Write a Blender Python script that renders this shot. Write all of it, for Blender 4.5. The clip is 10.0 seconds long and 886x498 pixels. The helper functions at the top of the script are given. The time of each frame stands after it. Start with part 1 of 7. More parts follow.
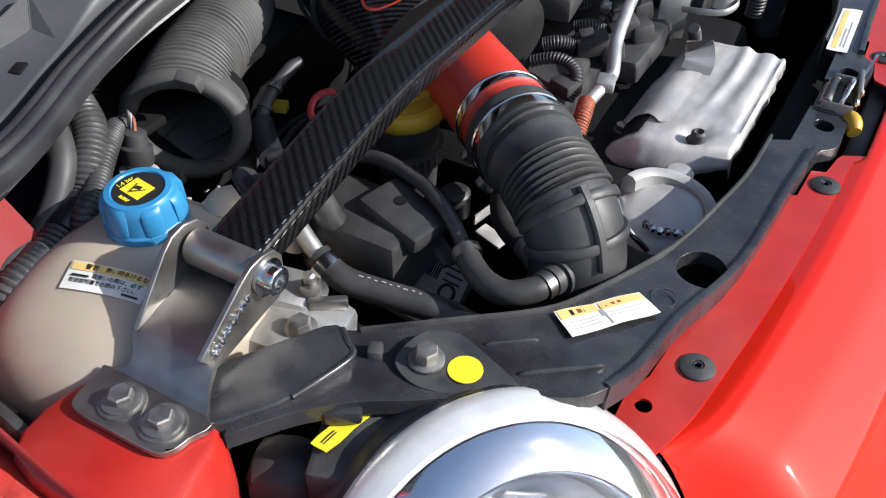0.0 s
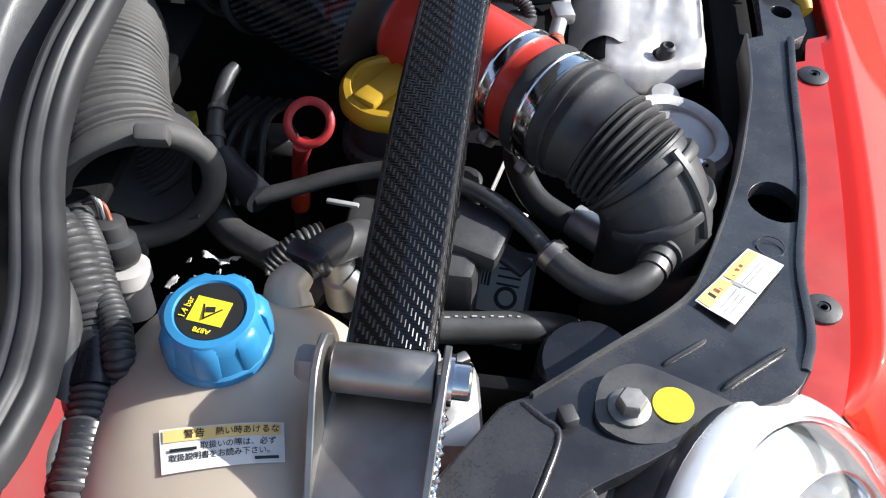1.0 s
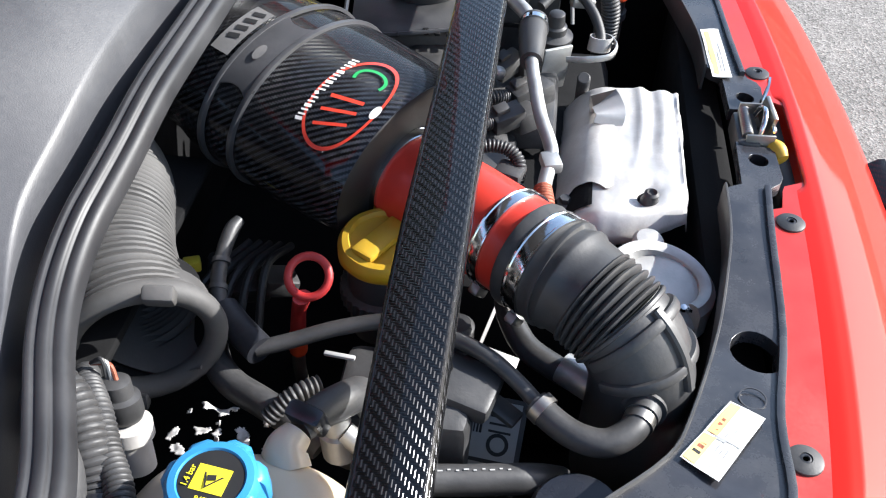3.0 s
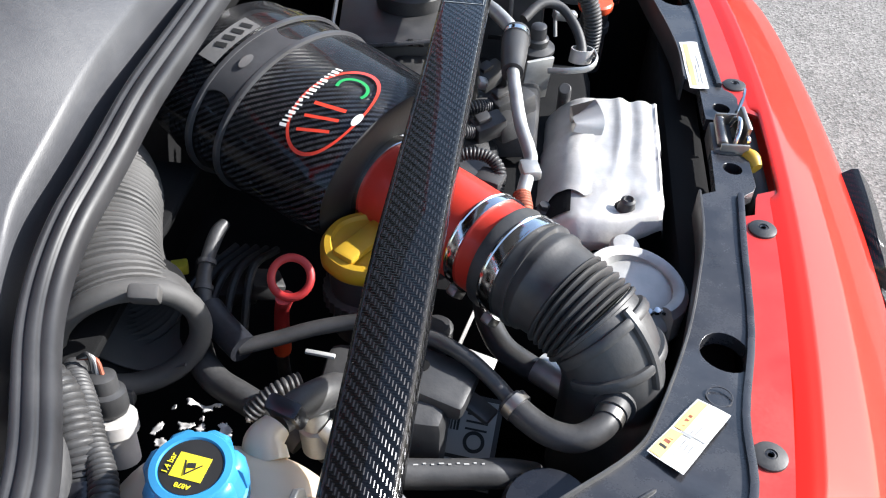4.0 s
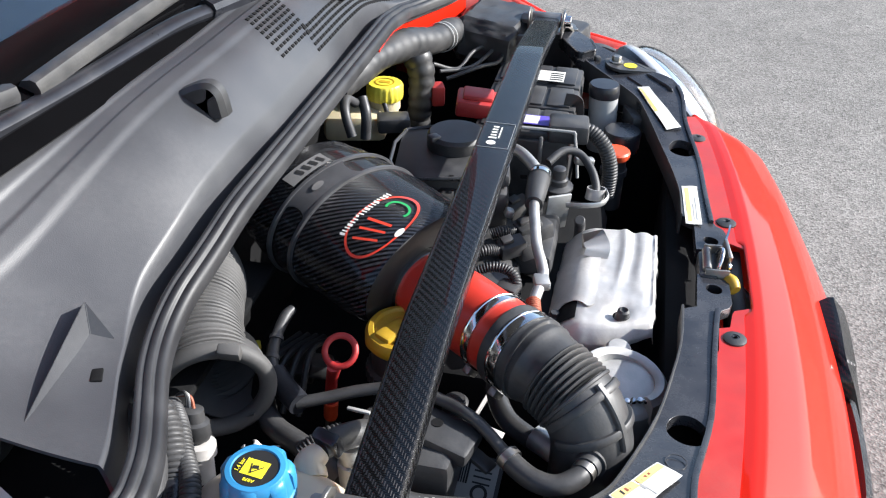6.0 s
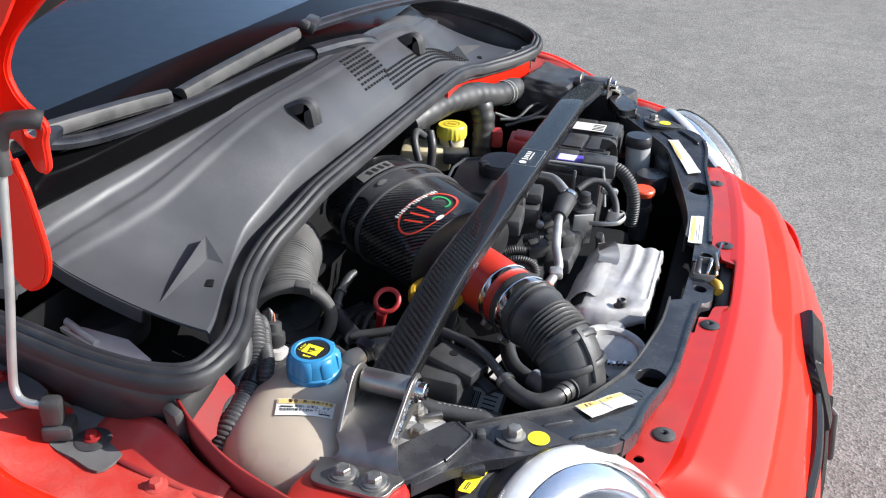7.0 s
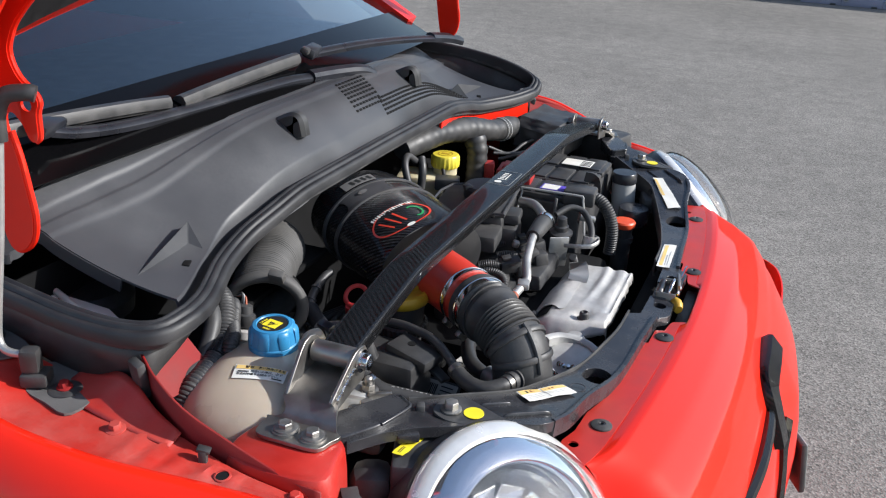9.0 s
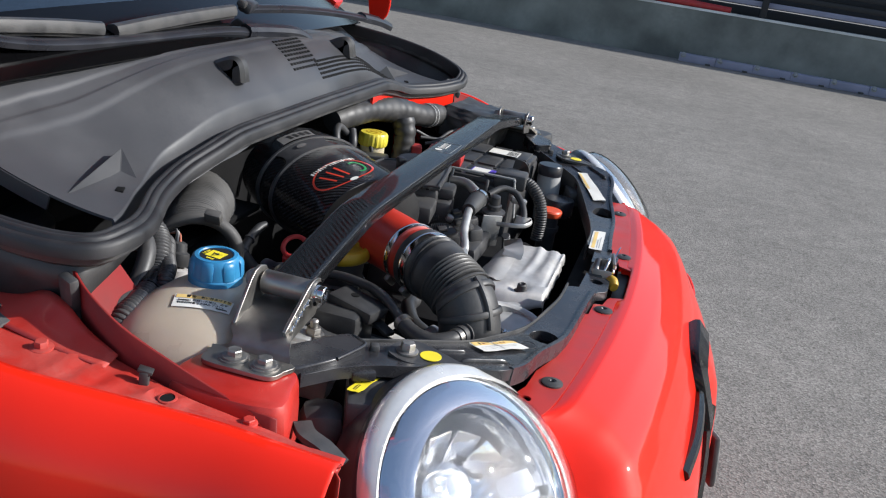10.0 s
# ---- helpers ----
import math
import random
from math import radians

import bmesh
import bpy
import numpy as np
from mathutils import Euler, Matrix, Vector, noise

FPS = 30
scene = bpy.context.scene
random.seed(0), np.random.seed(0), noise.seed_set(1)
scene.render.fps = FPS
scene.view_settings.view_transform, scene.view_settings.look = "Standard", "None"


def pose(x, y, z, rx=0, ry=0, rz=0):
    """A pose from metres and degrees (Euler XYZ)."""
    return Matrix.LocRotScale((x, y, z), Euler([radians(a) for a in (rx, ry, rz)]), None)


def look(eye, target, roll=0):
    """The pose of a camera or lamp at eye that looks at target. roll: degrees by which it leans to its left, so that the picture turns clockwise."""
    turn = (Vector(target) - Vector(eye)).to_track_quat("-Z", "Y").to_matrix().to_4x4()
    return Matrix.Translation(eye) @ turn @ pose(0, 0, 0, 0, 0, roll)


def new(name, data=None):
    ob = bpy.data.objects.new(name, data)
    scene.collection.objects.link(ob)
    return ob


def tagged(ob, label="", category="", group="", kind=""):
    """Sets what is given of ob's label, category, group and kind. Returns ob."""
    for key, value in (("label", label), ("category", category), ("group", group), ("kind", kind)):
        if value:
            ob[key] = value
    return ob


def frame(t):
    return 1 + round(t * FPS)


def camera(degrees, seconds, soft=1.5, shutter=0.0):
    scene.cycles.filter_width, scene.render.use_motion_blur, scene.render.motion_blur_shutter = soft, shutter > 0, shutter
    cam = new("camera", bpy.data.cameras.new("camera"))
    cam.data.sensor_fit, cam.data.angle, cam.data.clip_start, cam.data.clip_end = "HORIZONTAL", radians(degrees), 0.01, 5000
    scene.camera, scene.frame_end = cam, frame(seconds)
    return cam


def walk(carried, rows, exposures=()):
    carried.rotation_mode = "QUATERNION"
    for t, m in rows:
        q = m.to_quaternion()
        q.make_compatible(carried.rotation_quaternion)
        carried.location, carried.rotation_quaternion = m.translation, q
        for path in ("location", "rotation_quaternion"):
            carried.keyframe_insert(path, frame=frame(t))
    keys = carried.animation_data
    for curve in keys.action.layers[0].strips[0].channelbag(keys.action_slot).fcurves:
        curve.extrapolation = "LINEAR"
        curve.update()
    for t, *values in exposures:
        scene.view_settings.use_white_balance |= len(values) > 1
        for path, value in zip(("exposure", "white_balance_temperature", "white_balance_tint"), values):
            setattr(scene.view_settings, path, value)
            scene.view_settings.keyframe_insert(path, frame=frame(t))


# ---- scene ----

# ---- camera ----
cam = camera(51.5, 10.0, soft=1.15)
METRES, EYE, TILT, LEAN, TURN = 1.41, 1.36, -41.5, 0.0, 30.2
X0, Y0 = 0.315, -0.902
ROWS = [
    (0.0, 0.0, 0.0, 0.0, -0.0, 0.0, -0.0),
    (0.5, -0.1158, 0.0638, 0.0549, -8.67, -5.2, 7.65),
    (1.0, -0.1599, 0.1094, 0.0843, -18.39, -9.21, 13.97),
    (1.5, -0.1583, 0.1274, 0.0919, -18.41, -11.58, 14.01),
    (2.0, -0.155, 0.1253, 0.1134, -18.32, -5.47, 14.41),
    (3.5, -0.1566, 0.0805, 0.1077, -18.82, -3.18, 13.62),
    (4.0, -0.1544, 0.0721, 0.1067, -18.9, -2.43, 13.6),
    (4.5, -0.1566, 0.0396, 0.0933, -17.63, 1.08, 11.7),
    (5.0, -0.148, 0.0309, 0.0816, -17.62, 1.66, 11.78),
    (5.5, -0.1547, 0.0015, 0.0912, -16.78, 3.6, 11.68),
    (7.0, -0.1773, -0.259, -0.0756, -9.23, 13.87, 6.34),
    (7.5, -0.1323, -0.3231, -0.1402, -6.55, 14.8, 3.29),
    (8.0, -0.118, -0.3424, -0.1534, -4.91, 16.74, 2.34),
    (8.5, -0.1157, -0.3309, -0.1519, -4.53, 17.2, 2.58),
    (9.0, -0.1177, -0.3127, -0.1635, -7.42, 18.38, 3.28),
    (9.5, -0.1233, -0.2869, -0.1861, -14.44, 19.59, 1.27),
    (10.0, -0.1793, -0.2398, -0.2265, -15.91, 20.41, 2.91),
]
walk(cam, [(t, pose(X0, Y0, EYE, TILT, LEAN, TURN) @ pose(METRES * x, METRES * y, METRES * z, 90 + pitch, roll, yaw)) for t, x, y, z, yaw, pitch, roll in ROWS],
     exposures=[(0.0, 0.40), (0.6, 0.60), (1.0, 0.80), (2.0, 1.30), (5.5, 1.06), (7.0, 0.80), (7.5, 0.62), (8.5, 0.44), (10.0, 0.20)])

# ---- world and sun ----
world = bpy.data.worlds.new("daylight")
scene.world = world
world.use_nodes = True
wn = world.node_tree
sky = wn.nodes.new("ShaderNodeTexSky")
sky.sky_type = 'NISHITA'
sky.sun_disc = False
SUN = Vector((0.80, 0.27, 0.51)).normalized()
sky.sun_elevation = math.asin(SUN.z)
sky.sun_rotation = math.atan2(SUN.x, SUN.y)
wn.links.new(sky.outputs[0], wn.nodes["Background"].inputs[0])
wn.nodes["Background"].inputs[1].default_value = 0.15
sun = new("sun", bpy.data.lights.new("sun", 'SUN'))
sun.data.energy, sun.data.angle, sun.data.color = 5.0, radians(0.5), (1.0, 0.99, 0.975)
sun.matrix_world = look(SUN * 30, (0, 0, 0))


# ---- mesh helpers ----
from mathutils.bvhtree import BVHTree


def thing(name, base, label, category, group="", kind=""):
    """An Empty at the base of a thing; its parts are modelled in world metres."""
    ob = new(name)
    ob.empty_display_size = 0.02
    ob.location = base
    ob["base"] = tuple(base)
    return tagged(ob, label, category, group, kind)


def to_mesh(bm, mat, name, smooth=True, angle=38):
    bmesh.ops.recalc_face_normals(bm, faces=bm.faces)
    me = bpy.data.meshes.new(name)
    bm.to_mesh(me)
    bm.free()
    if smooth:
        me.shade_smooth()
        me.set_sharp_from_angle(angle=radians(angle))
    me.materials.append(mat)
    return me


def part(name, bm, mat, parent=None, label="", smooth=True, angle=38):
    ob = new(name, to_mesh(bm, mat, name, smooth, angle))
    if parent is not None:
        ob.parent = parent
        if "base" in parent.keys():
            ob.matrix_parent_inverse = Matrix.Translation(-Vector(parent["base"]))
    if label:
        ob["label"] = label
    return ob


def solo(name, bm, mat, label, category, kind="", smooth=True, angle=38, group=""):
    return tagged(part(name, bm, mat, None, "", smooth, angle), label, category, group, kind)


def catmull(pts, res=6):
    """Smooth curve through control points (tuples of any length)."""
    p = [np.array(q, float) for q in pts]
    if len(p) < 3:
        return [p[0] + (p[-1] - p[0]) * k / res for k in range(res + 1)]
    p = [2 * p[0] - p[1]] + p + [2 * p[-1] - p[-2]]
    out = []
    for a, b, c, d in zip(p, p[1:], p[2:], p[3:]):
        for k in range(res):
            t = k / res
            out.append(0.5 * (2 * b + (c - a) * t + (2 * a - 5 * b + 4 * c - d) * t * t + (3 * b - a - 3 * c + d) * t ** 3))
    out.append(p[-2])
    return out


def resample(pts, step):
    pts = np.array(pts)
    L = np.r_[0, np.cumsum(np.linalg.norm(np.diff(pts[:, :3], axis=0), axis=1))]
    n = max(2, int(round(L[-1] / step)))
    s = np.linspace(0, L[-1], n + 1)
    return [np.array([np.interp(v, L, pts[:, k]) for k in range(pts.shape[1])]) for v in s]


def loft(rings, caps=True, closed=True, bm=None):
    """Skin of rings of equal length, with UV in metres."""
    bm = bm or bmesh.new()
    uv = bm.loops.layers.uv.verify()
    rows = [[bm.verts.new(Vector(p)) for p in r] for r in rings]
    n = len(rows[0])
    def length(seq):
        return np.r_[0, np.cumsum([(seq[i + 1] - seq[i]).length for i in range(len(seq) - 1)])]
    mid = rings[len(rings) // 2]
    U = length([Vector(p) for p in mid] + [Vector(mid[0])])
    V = length([sum((Vector(p) for p in r), Vector()) / n for r in rings])
    if not closed:
        V = length([Vector(r[n // 2]) for r in rings])
    for i in range(len(rows) - 1):
        for j in range(n if closed else n - 1):
            k = (j + 1) % n
            vs = [rows[i][j], rows[i][k], rows[i + 1][k], rows[i + 1][j]]
            try:
                f = bm.faces.new(vs)
            except ValueError:
                continue
            for lp, (a, b) in zip(f.loops, ((j, i), (j + 1, i), (j + 1, i + 1), (j, i + 1))):
                lp[uv].uv = (U[a], V[b])
    if caps and closed:
        for r in (rows[0], rows[-1]):
            try:
                bm.faces.new(r)
            except ValueError:
                pass
    return bm


def frames(pts):
    """Parallel-transported tangent, side and up along a curve."""
    pts = [Vector(p[:3]) for p in pts]
    out = []
    up = None
    for i, p in enumerate(pts):
        t = (pts[min(i + 1, len(pts) - 1)] - pts[max(i - 1, 0)]).normalized()
        if up is None:
            up = Vector((0, 0, 1)) if abs(t.z) < 0.9 else Vector((1, 0, 0))
        up = (up - t * up.dot(t)).normalized()
        out.append((p, t, t.cross(up), up.copy()))
    return out


def tube(path, r, n=14, res=6, pitch=0.0, depth=0.0, caps=True, bm=None, sx=1.0):
    """A hose along control points; r is one radius or one per point; pitch and depth make corrugations."""
    rs = [r] * len(path) if not isinstance(r, (list, tuple)) else r
    c = catmull([(*p, q) for p, q in zip(path, rs)], res)
    if pitch:
        c = resample(c, pitch / 4)
    rings = []
    for i, (p, t, s, u) in enumerate(frames(c)):
        q = c[i][3] + (depth * (0.0, 0.8, 1.0, 0.8)[i % 4] - depth / 2 if pitch else 0)
        rings.append([p + (s * math.cos(a) * sx + u * math.sin(a)) * q for a in np.linspace(0, 2 * math.pi, n, endpoint=False)])
    return loft(rings, caps, True, bm)


def strip(path, profile, up=None, bm=None, caps=True, res=6):
    """A fixed cross-section (side, up) swept along control points."""
    c = catmull(path, res)
    rings = []
    for p, t, s, u in frames(c):
        if up is not None:
            s = t.cross(Vector(up)).normalized()
            u = s.cross(t)
        rings.append([p + s * a + u * b for a, b in profile])
    return loft(rings, caps, True, bm)


def basis(axis):
    z = Vector(axis).normalized()
    x = Vector((0, 0, 1)).cross(z) if abs(z.z) < 0.95 else Vector((1, 0, 0))
    x.normalize()
    return Matrix((x, z.cross(x), z)).transposed()


def lathe(profile, base, axis, n=28, bm=None, caps=True, oval=1.0, wob=None):
    """Turned shape: profile of (radius, height along axis)."""
    m = basis(axis)
    rings = []
    for r, h in profile:
        rings.append([Vector(base) + m @ Vector((r * (wob(a) if wob else 1) * math.cos(a) * oval, r * (wob(a) if wob else 1) * math.sin(a), h))
                      for a in np.linspace(0, 2 * math.pi, n, endpoint=False)])
    return loft(rings, caps, True, bm)


def box(c, size, bev=0.003, rot=(0, 0, 0), bm=None, seg=2):
    out = bm or bmesh.new()
    b = bmesh.new()
    bmesh.ops.create_cube(b, size=1)
    bmesh.ops.scale(b, vec=size, verts=b.verts)
    if bev:
        bmesh.ops.bevel(b, geom=b.edges[:], offset=min(bev, min(size) * 0.45), segments=seg, affect='EDGES', profile=0.5)
    bmesh.ops.transform(b, matrix=pose(*c, *rot), verts=b.verts)
    return merge(out, b) if bm else b


def box_at(m, size, bev=0.001):
    """A bevelled box in the frame of a matrix."""
    b = box((0, 0, 0), size, bev)
    bmesh.ops.transform(b, matrix=m, verts=b.verts)
    return b


def merge(a, b):
    """Adds bmesh b to bmesh a."""
    me = bpy.data.meshes.new("tmp")
    b.to_mesh(me)
    b.free()
    a.from_mesh(me)
    bpy.data.meshes.remove(me)
    return a


def plate(outline, thick, zf, holes=(), bev=0.0):
    """A sheet with holes cut to an (x, y) outline, its top at zf(x, y)."""
    bm = bmesh.new()
    edges = []
    for loop in (outline, *holes):
        vs = [bm.verts.new((x, y, 0)) for x, y in loop]
        edges += [bm.edges.new((vs[i], vs[(i + 1) % len(vs)])) for i in range(len(vs))]
    bmesh.ops.triangle_fill(bm, edges=edges, use_beauty=True, use_dissolve=False)
    bmesh.ops.recalc_face_normals(bm, faces=bm.faces)
    top = bm.faces[:]
    if sum(f.normal.z for f in top) < 0:
        bmesh.ops.reverse_faces(bm, faces=top)
    ret = bmesh.ops.extrude_face_region(bm, geom=top)
    low = [v for v in ret["geom"] if isinstance(v, bmesh.types.BMVert)]
    lows = set(low)
    for v in bm.verts:
        v.co.z = zf(v.co.x, v.co.y) - (thick if v in lows else 0)
    return bm


def circle(x, y, r, n=20, ry=None):
    return [(x + r * math.cos(a), y + (ry or r) * math.sin(a)) for a in np.linspace(0, 2 * math.pi, n, endpoint=False)]


def smooth_loop(pts, res=4):
    """Rounded closed outline through (x, y) points."""
    p = list(pts)
    c = catmull([p[-1]] + p + [p[0], p[1]], res)
    return [tuple(q) for q in c[res:-res - 1]]


def sheet(f, nu, nv, thick, bm=None):
    """A curved panel: f(u, v) over the unit square, with a thickness."""
    rows = [[Vector(f(u, v)) for v in np.linspace(0, 1, nv)] for u in np.linspace(0, 1, nu)]
    b = loft(rows, False, False)
    bmesh.ops.recalc_face_normals(b, faces=b.faces)
    if thick:
        bmesh.ops.solidify(b, geom=b.faces[:], thickness=thick)
    return merge(bm, b) if bm else b


def bolt(c, axis, r=0.0075, h=0.006, flange=0.011, bm=None):
    """A hex head on a round flange."""
    bm = lathe([(flange * 0.3, -0.001), (flange, 0), (flange, 0.0018), (r * 1.1, 0.0028)], c, axis, 20, bm)
    return lathe([(r, 0.0024), (r, 0.0024 + h * 0.8), (r * 0.86, 0.0024 + h), (r * 0.4, 0.0024 + h)], c, axis, 6, bm)


def letters(text, size, m, mat, parent, name="lettering", depth=0.0003, align='CENTER'):
    cu = bpy.data.curves.new("txt", 'FONT')
    cu.body, cu.size, cu.align_x, cu.align_y, cu.extrude = text, size, align, 'CENTER', depth
    tmp = bpy.data.objects.new("txt", cu)
    scene.collection.objects.link(tmp)
    bpy.context.view_layer.update()
    me = bpy.data.meshes.new_from_object(tmp.evaluated_get(bpy.context.evaluated_depsgraph_get()))
    bpy.data.objects.remove(tmp)
    bpy.data.curves.remove(cu)
    me.transform(m)
    me.materials.clear()
    bm = bmesh.new()
    bm.from_mesh(me)
    bpy.data.meshes.remove(me)
    return part(name, bm, mat, parent, smooth=False)


def lerp(v, xs, ys):
    return float(np.interp(v, xs, ys))


# ---- materials ----
def material(name, col, rough=0.5, metal=0.0, var=0.2, scale=30, bump=0.05, bscale=400, dust=0.0, dustcol=(0.35, 0.32, 0.28),
             dscale=14, coat=0.0, spec=0.5, rvar=0.15, trans=0.0, sss=0.0):
    m = bpy.data.materials.new(name)
    m.use_nodes = True
    nt = m.node_tree
    N, K = nt.nodes, nt.links.new
    b = N["Principled BSDF"]
    co = N.new("ShaderNodeTexCoord")
    def noise_tex(s, detail=5):
        t = N.new("ShaderNodeTexNoise")
        t.inputs["Scale"].default_value, t.inputs["Detail"].default_value = s, detail
        K(co.outputs["Object"], t.inputs["Vector"])
        return t
    def ramp(src, lo, hi, a, c):
        r = N.new("ShaderNodeMapRange")
        r.inputs[1].default_value, r.inputs[2].default_value, r.inputs[3].default_value, r.inputs[4].default_value = lo, hi, a, c
        K(src, r.inputs[0])
        return r.outputs[0]
    def mix(f, a, c):
        x = N.new("ShaderNodeMix")
        x.data_type = 'RGBA'
        K(f, x.inputs[0])
        for s, v in ((6, a), (7, c)):
            if isinstance(v, tuple):
                x.inputs[s].default_value = (*v, 1)
            else:
                K(v, x.inputs[s])
        return x.outputs[2]
    n1 = noise_tex(scale)
    lo = tuple(c * (1 - var) for c in col)
    hi = tuple(min(1, c * (1 + var)) for c in col)
    c = mix(ramp(n1.outputs[0], 0.3, 0.7, 0, 1), lo, hi)
    rgh = ramp(n1.outputs[0], 0.3, 0.7, max(0.02, rough - rvar * rough), min(1, rough + rvar * rough))
    if dust:
        n2 = noise_tex(dscale, 8)
        n3 = noise_tex(dscale * 22, 3)
        mul = N.new("ShaderNodeMath")
        mul.operation = 'MULTIPLY'
        K(ramp(n2.outputs[0], 0.38, 0.72, 0, dust), mul.inputs[0])
        K(ramp(n3.outputs[0], 0.3, 0.65, 0.45, 1), mul.inputs[1])
        c = mix(mul.outputs[0], c, dustcol)
        ad = N.new("ShaderNodeMath")
        ad.operation = 'ADD'
        ad.use_clamp = True
        K(mul.outputs[0], ad.inputs[0])
        K(rgh, ad.inputs[1])
        rgh = ad.outputs[0]
    K(c, b.inputs["Base Color"])
    K(rgh, b.inputs["Roughness"])
    b.inputs["Metallic"].default_value = metal
    b.inputs["Coat Weight"].default_value = coat
    b.inputs["Coat Roughness"].default_value = 0.04
    b.inputs["Specular IOR Level"].default_value = spec
    b.inputs["Transmission Weight"].default_value = trans
    if sss:
        b.inputs["Subsurface Weight"].default_value = sss
        b.inputs["Subsurface Scale"].default_value = 0.02
        b.inputs["Subsurface Radius"].default_value = (1, 0.7, 0.4)
    if bump:
        bp = N.new("ShaderNodeBump")
        bp.inputs["Strength"].default_value, bp.inputs["Distance"].default_value = bump, 0.001
        K(noise_tex(bscale, 3).outputs[0], bp.inputs["Height"])
        K(bp.outputs[0], b.inputs["Normal"])
    return m


def carbon_material(name, cell=0.0022, coat=0.6, dark=0.012, light=0.05, relief=0.35, metal=0.25):
    """2x2 twill from UV in metres under clear lacquer."""
    m = bpy.data.materials.new(name)
    m.use_nodes = True
    nt = m.node_tree
    N, K = nt.nodes, nt.links.new
    b = N["Principled BSDF"]
    uv = N.new("ShaderNodeUVMap")
    sep = N.new("ShaderNodeSeparateXYZ")
    K(uv.outputs[0], sep.inputs[0])
    def math_node(op, a, c=None):
        x = N.new("ShaderNodeMath")
        x.operation = op
        for i, v in enumerate((a, c)):
            if v is None:
                continue
            if isinstance(v, (int, float)):
                x.inputs[i].default_value = v
            else:
                K(v, x.inputs[i])
        return x.outputs[0]
    fu = math_node('FLOOR', math_node('DIVIDE', sep.outputs[0], cell))
    fv = math_node('FLOOR', math_node('DIVIDE', sep.outputs[1], cell))
    s = math_node('MODULO', math_node('ADD', math_node('ADD', fu, fv), 4000), 4)
    warp = math_node('LESS_THAN', s, 1.5)
    wu = math_node('SINE', math_node('MULTIPLY', sep.outputs[0], 2 * math.pi / cell))
    wv = math_node('SINE', math_node('MULTIPLY', sep.outputs[1], 2 * math.pi / cell))
    height = math_node('ADD', math_node('MULTIPLY', warp, wu), math_node('MULTIPLY', math_node('SUBTRACT', 1, warp), wv))
    mix = N.new("ShaderNodeMix")
    mix.data_type = 'RGBA'
    K(warp, mix.inputs[0])
    mix.inputs[6].default_value = (dark, dark, dark * 1.1, 1)
    tow = N.new("ShaderNodeTexNoise")
    tow.inputs["Scale"].default_value, tow.inputs["Detail"].default_value = 160, 3
    K(uv.outputs[0], tow.inputs["Vector"])
    shade = N.new("ShaderNodeMix")
    shade.data_type = 'RGBA'
    K(tow.outputs[0], shade.inputs[0])
    shade.inputs[6].default_value = (dark, dark, dark * 1.1, 1)
    shade.inputs[7].default_value = (light * 1.7, light * 1.7, light * 1.9, 1)
    K(shade.outputs[2], mix.inputs[7])
    K(mix.outputs[2], b.inputs["Base Color"])
    b.inputs["Metallic"].default_value = metal
    rg = N.new("ShaderNodeMapRange")
    rg.inputs[3].default_value, rg.inputs[4].default_value = 0.20, 0.17
    K(warp, rg.inputs[0])
    K(rg.outputs[0], b.inputs["Roughness"])
    b.inputs["Coat Weight"].default_value = coat
    b.inputs["Coat Roughness"].default_value = 0.06
    b.inputs["Specular IOR Level"].default_value = 0.15
    bp = N.new("ShaderNodeBump")
    bp.inputs["Strength"].default_value, bp.inputs["Distance"].default_value = relief, 0.0004
    K(height, bp.inputs["Height"])
    K(bp.outputs[0], b.inputs["Normal"])
    return m


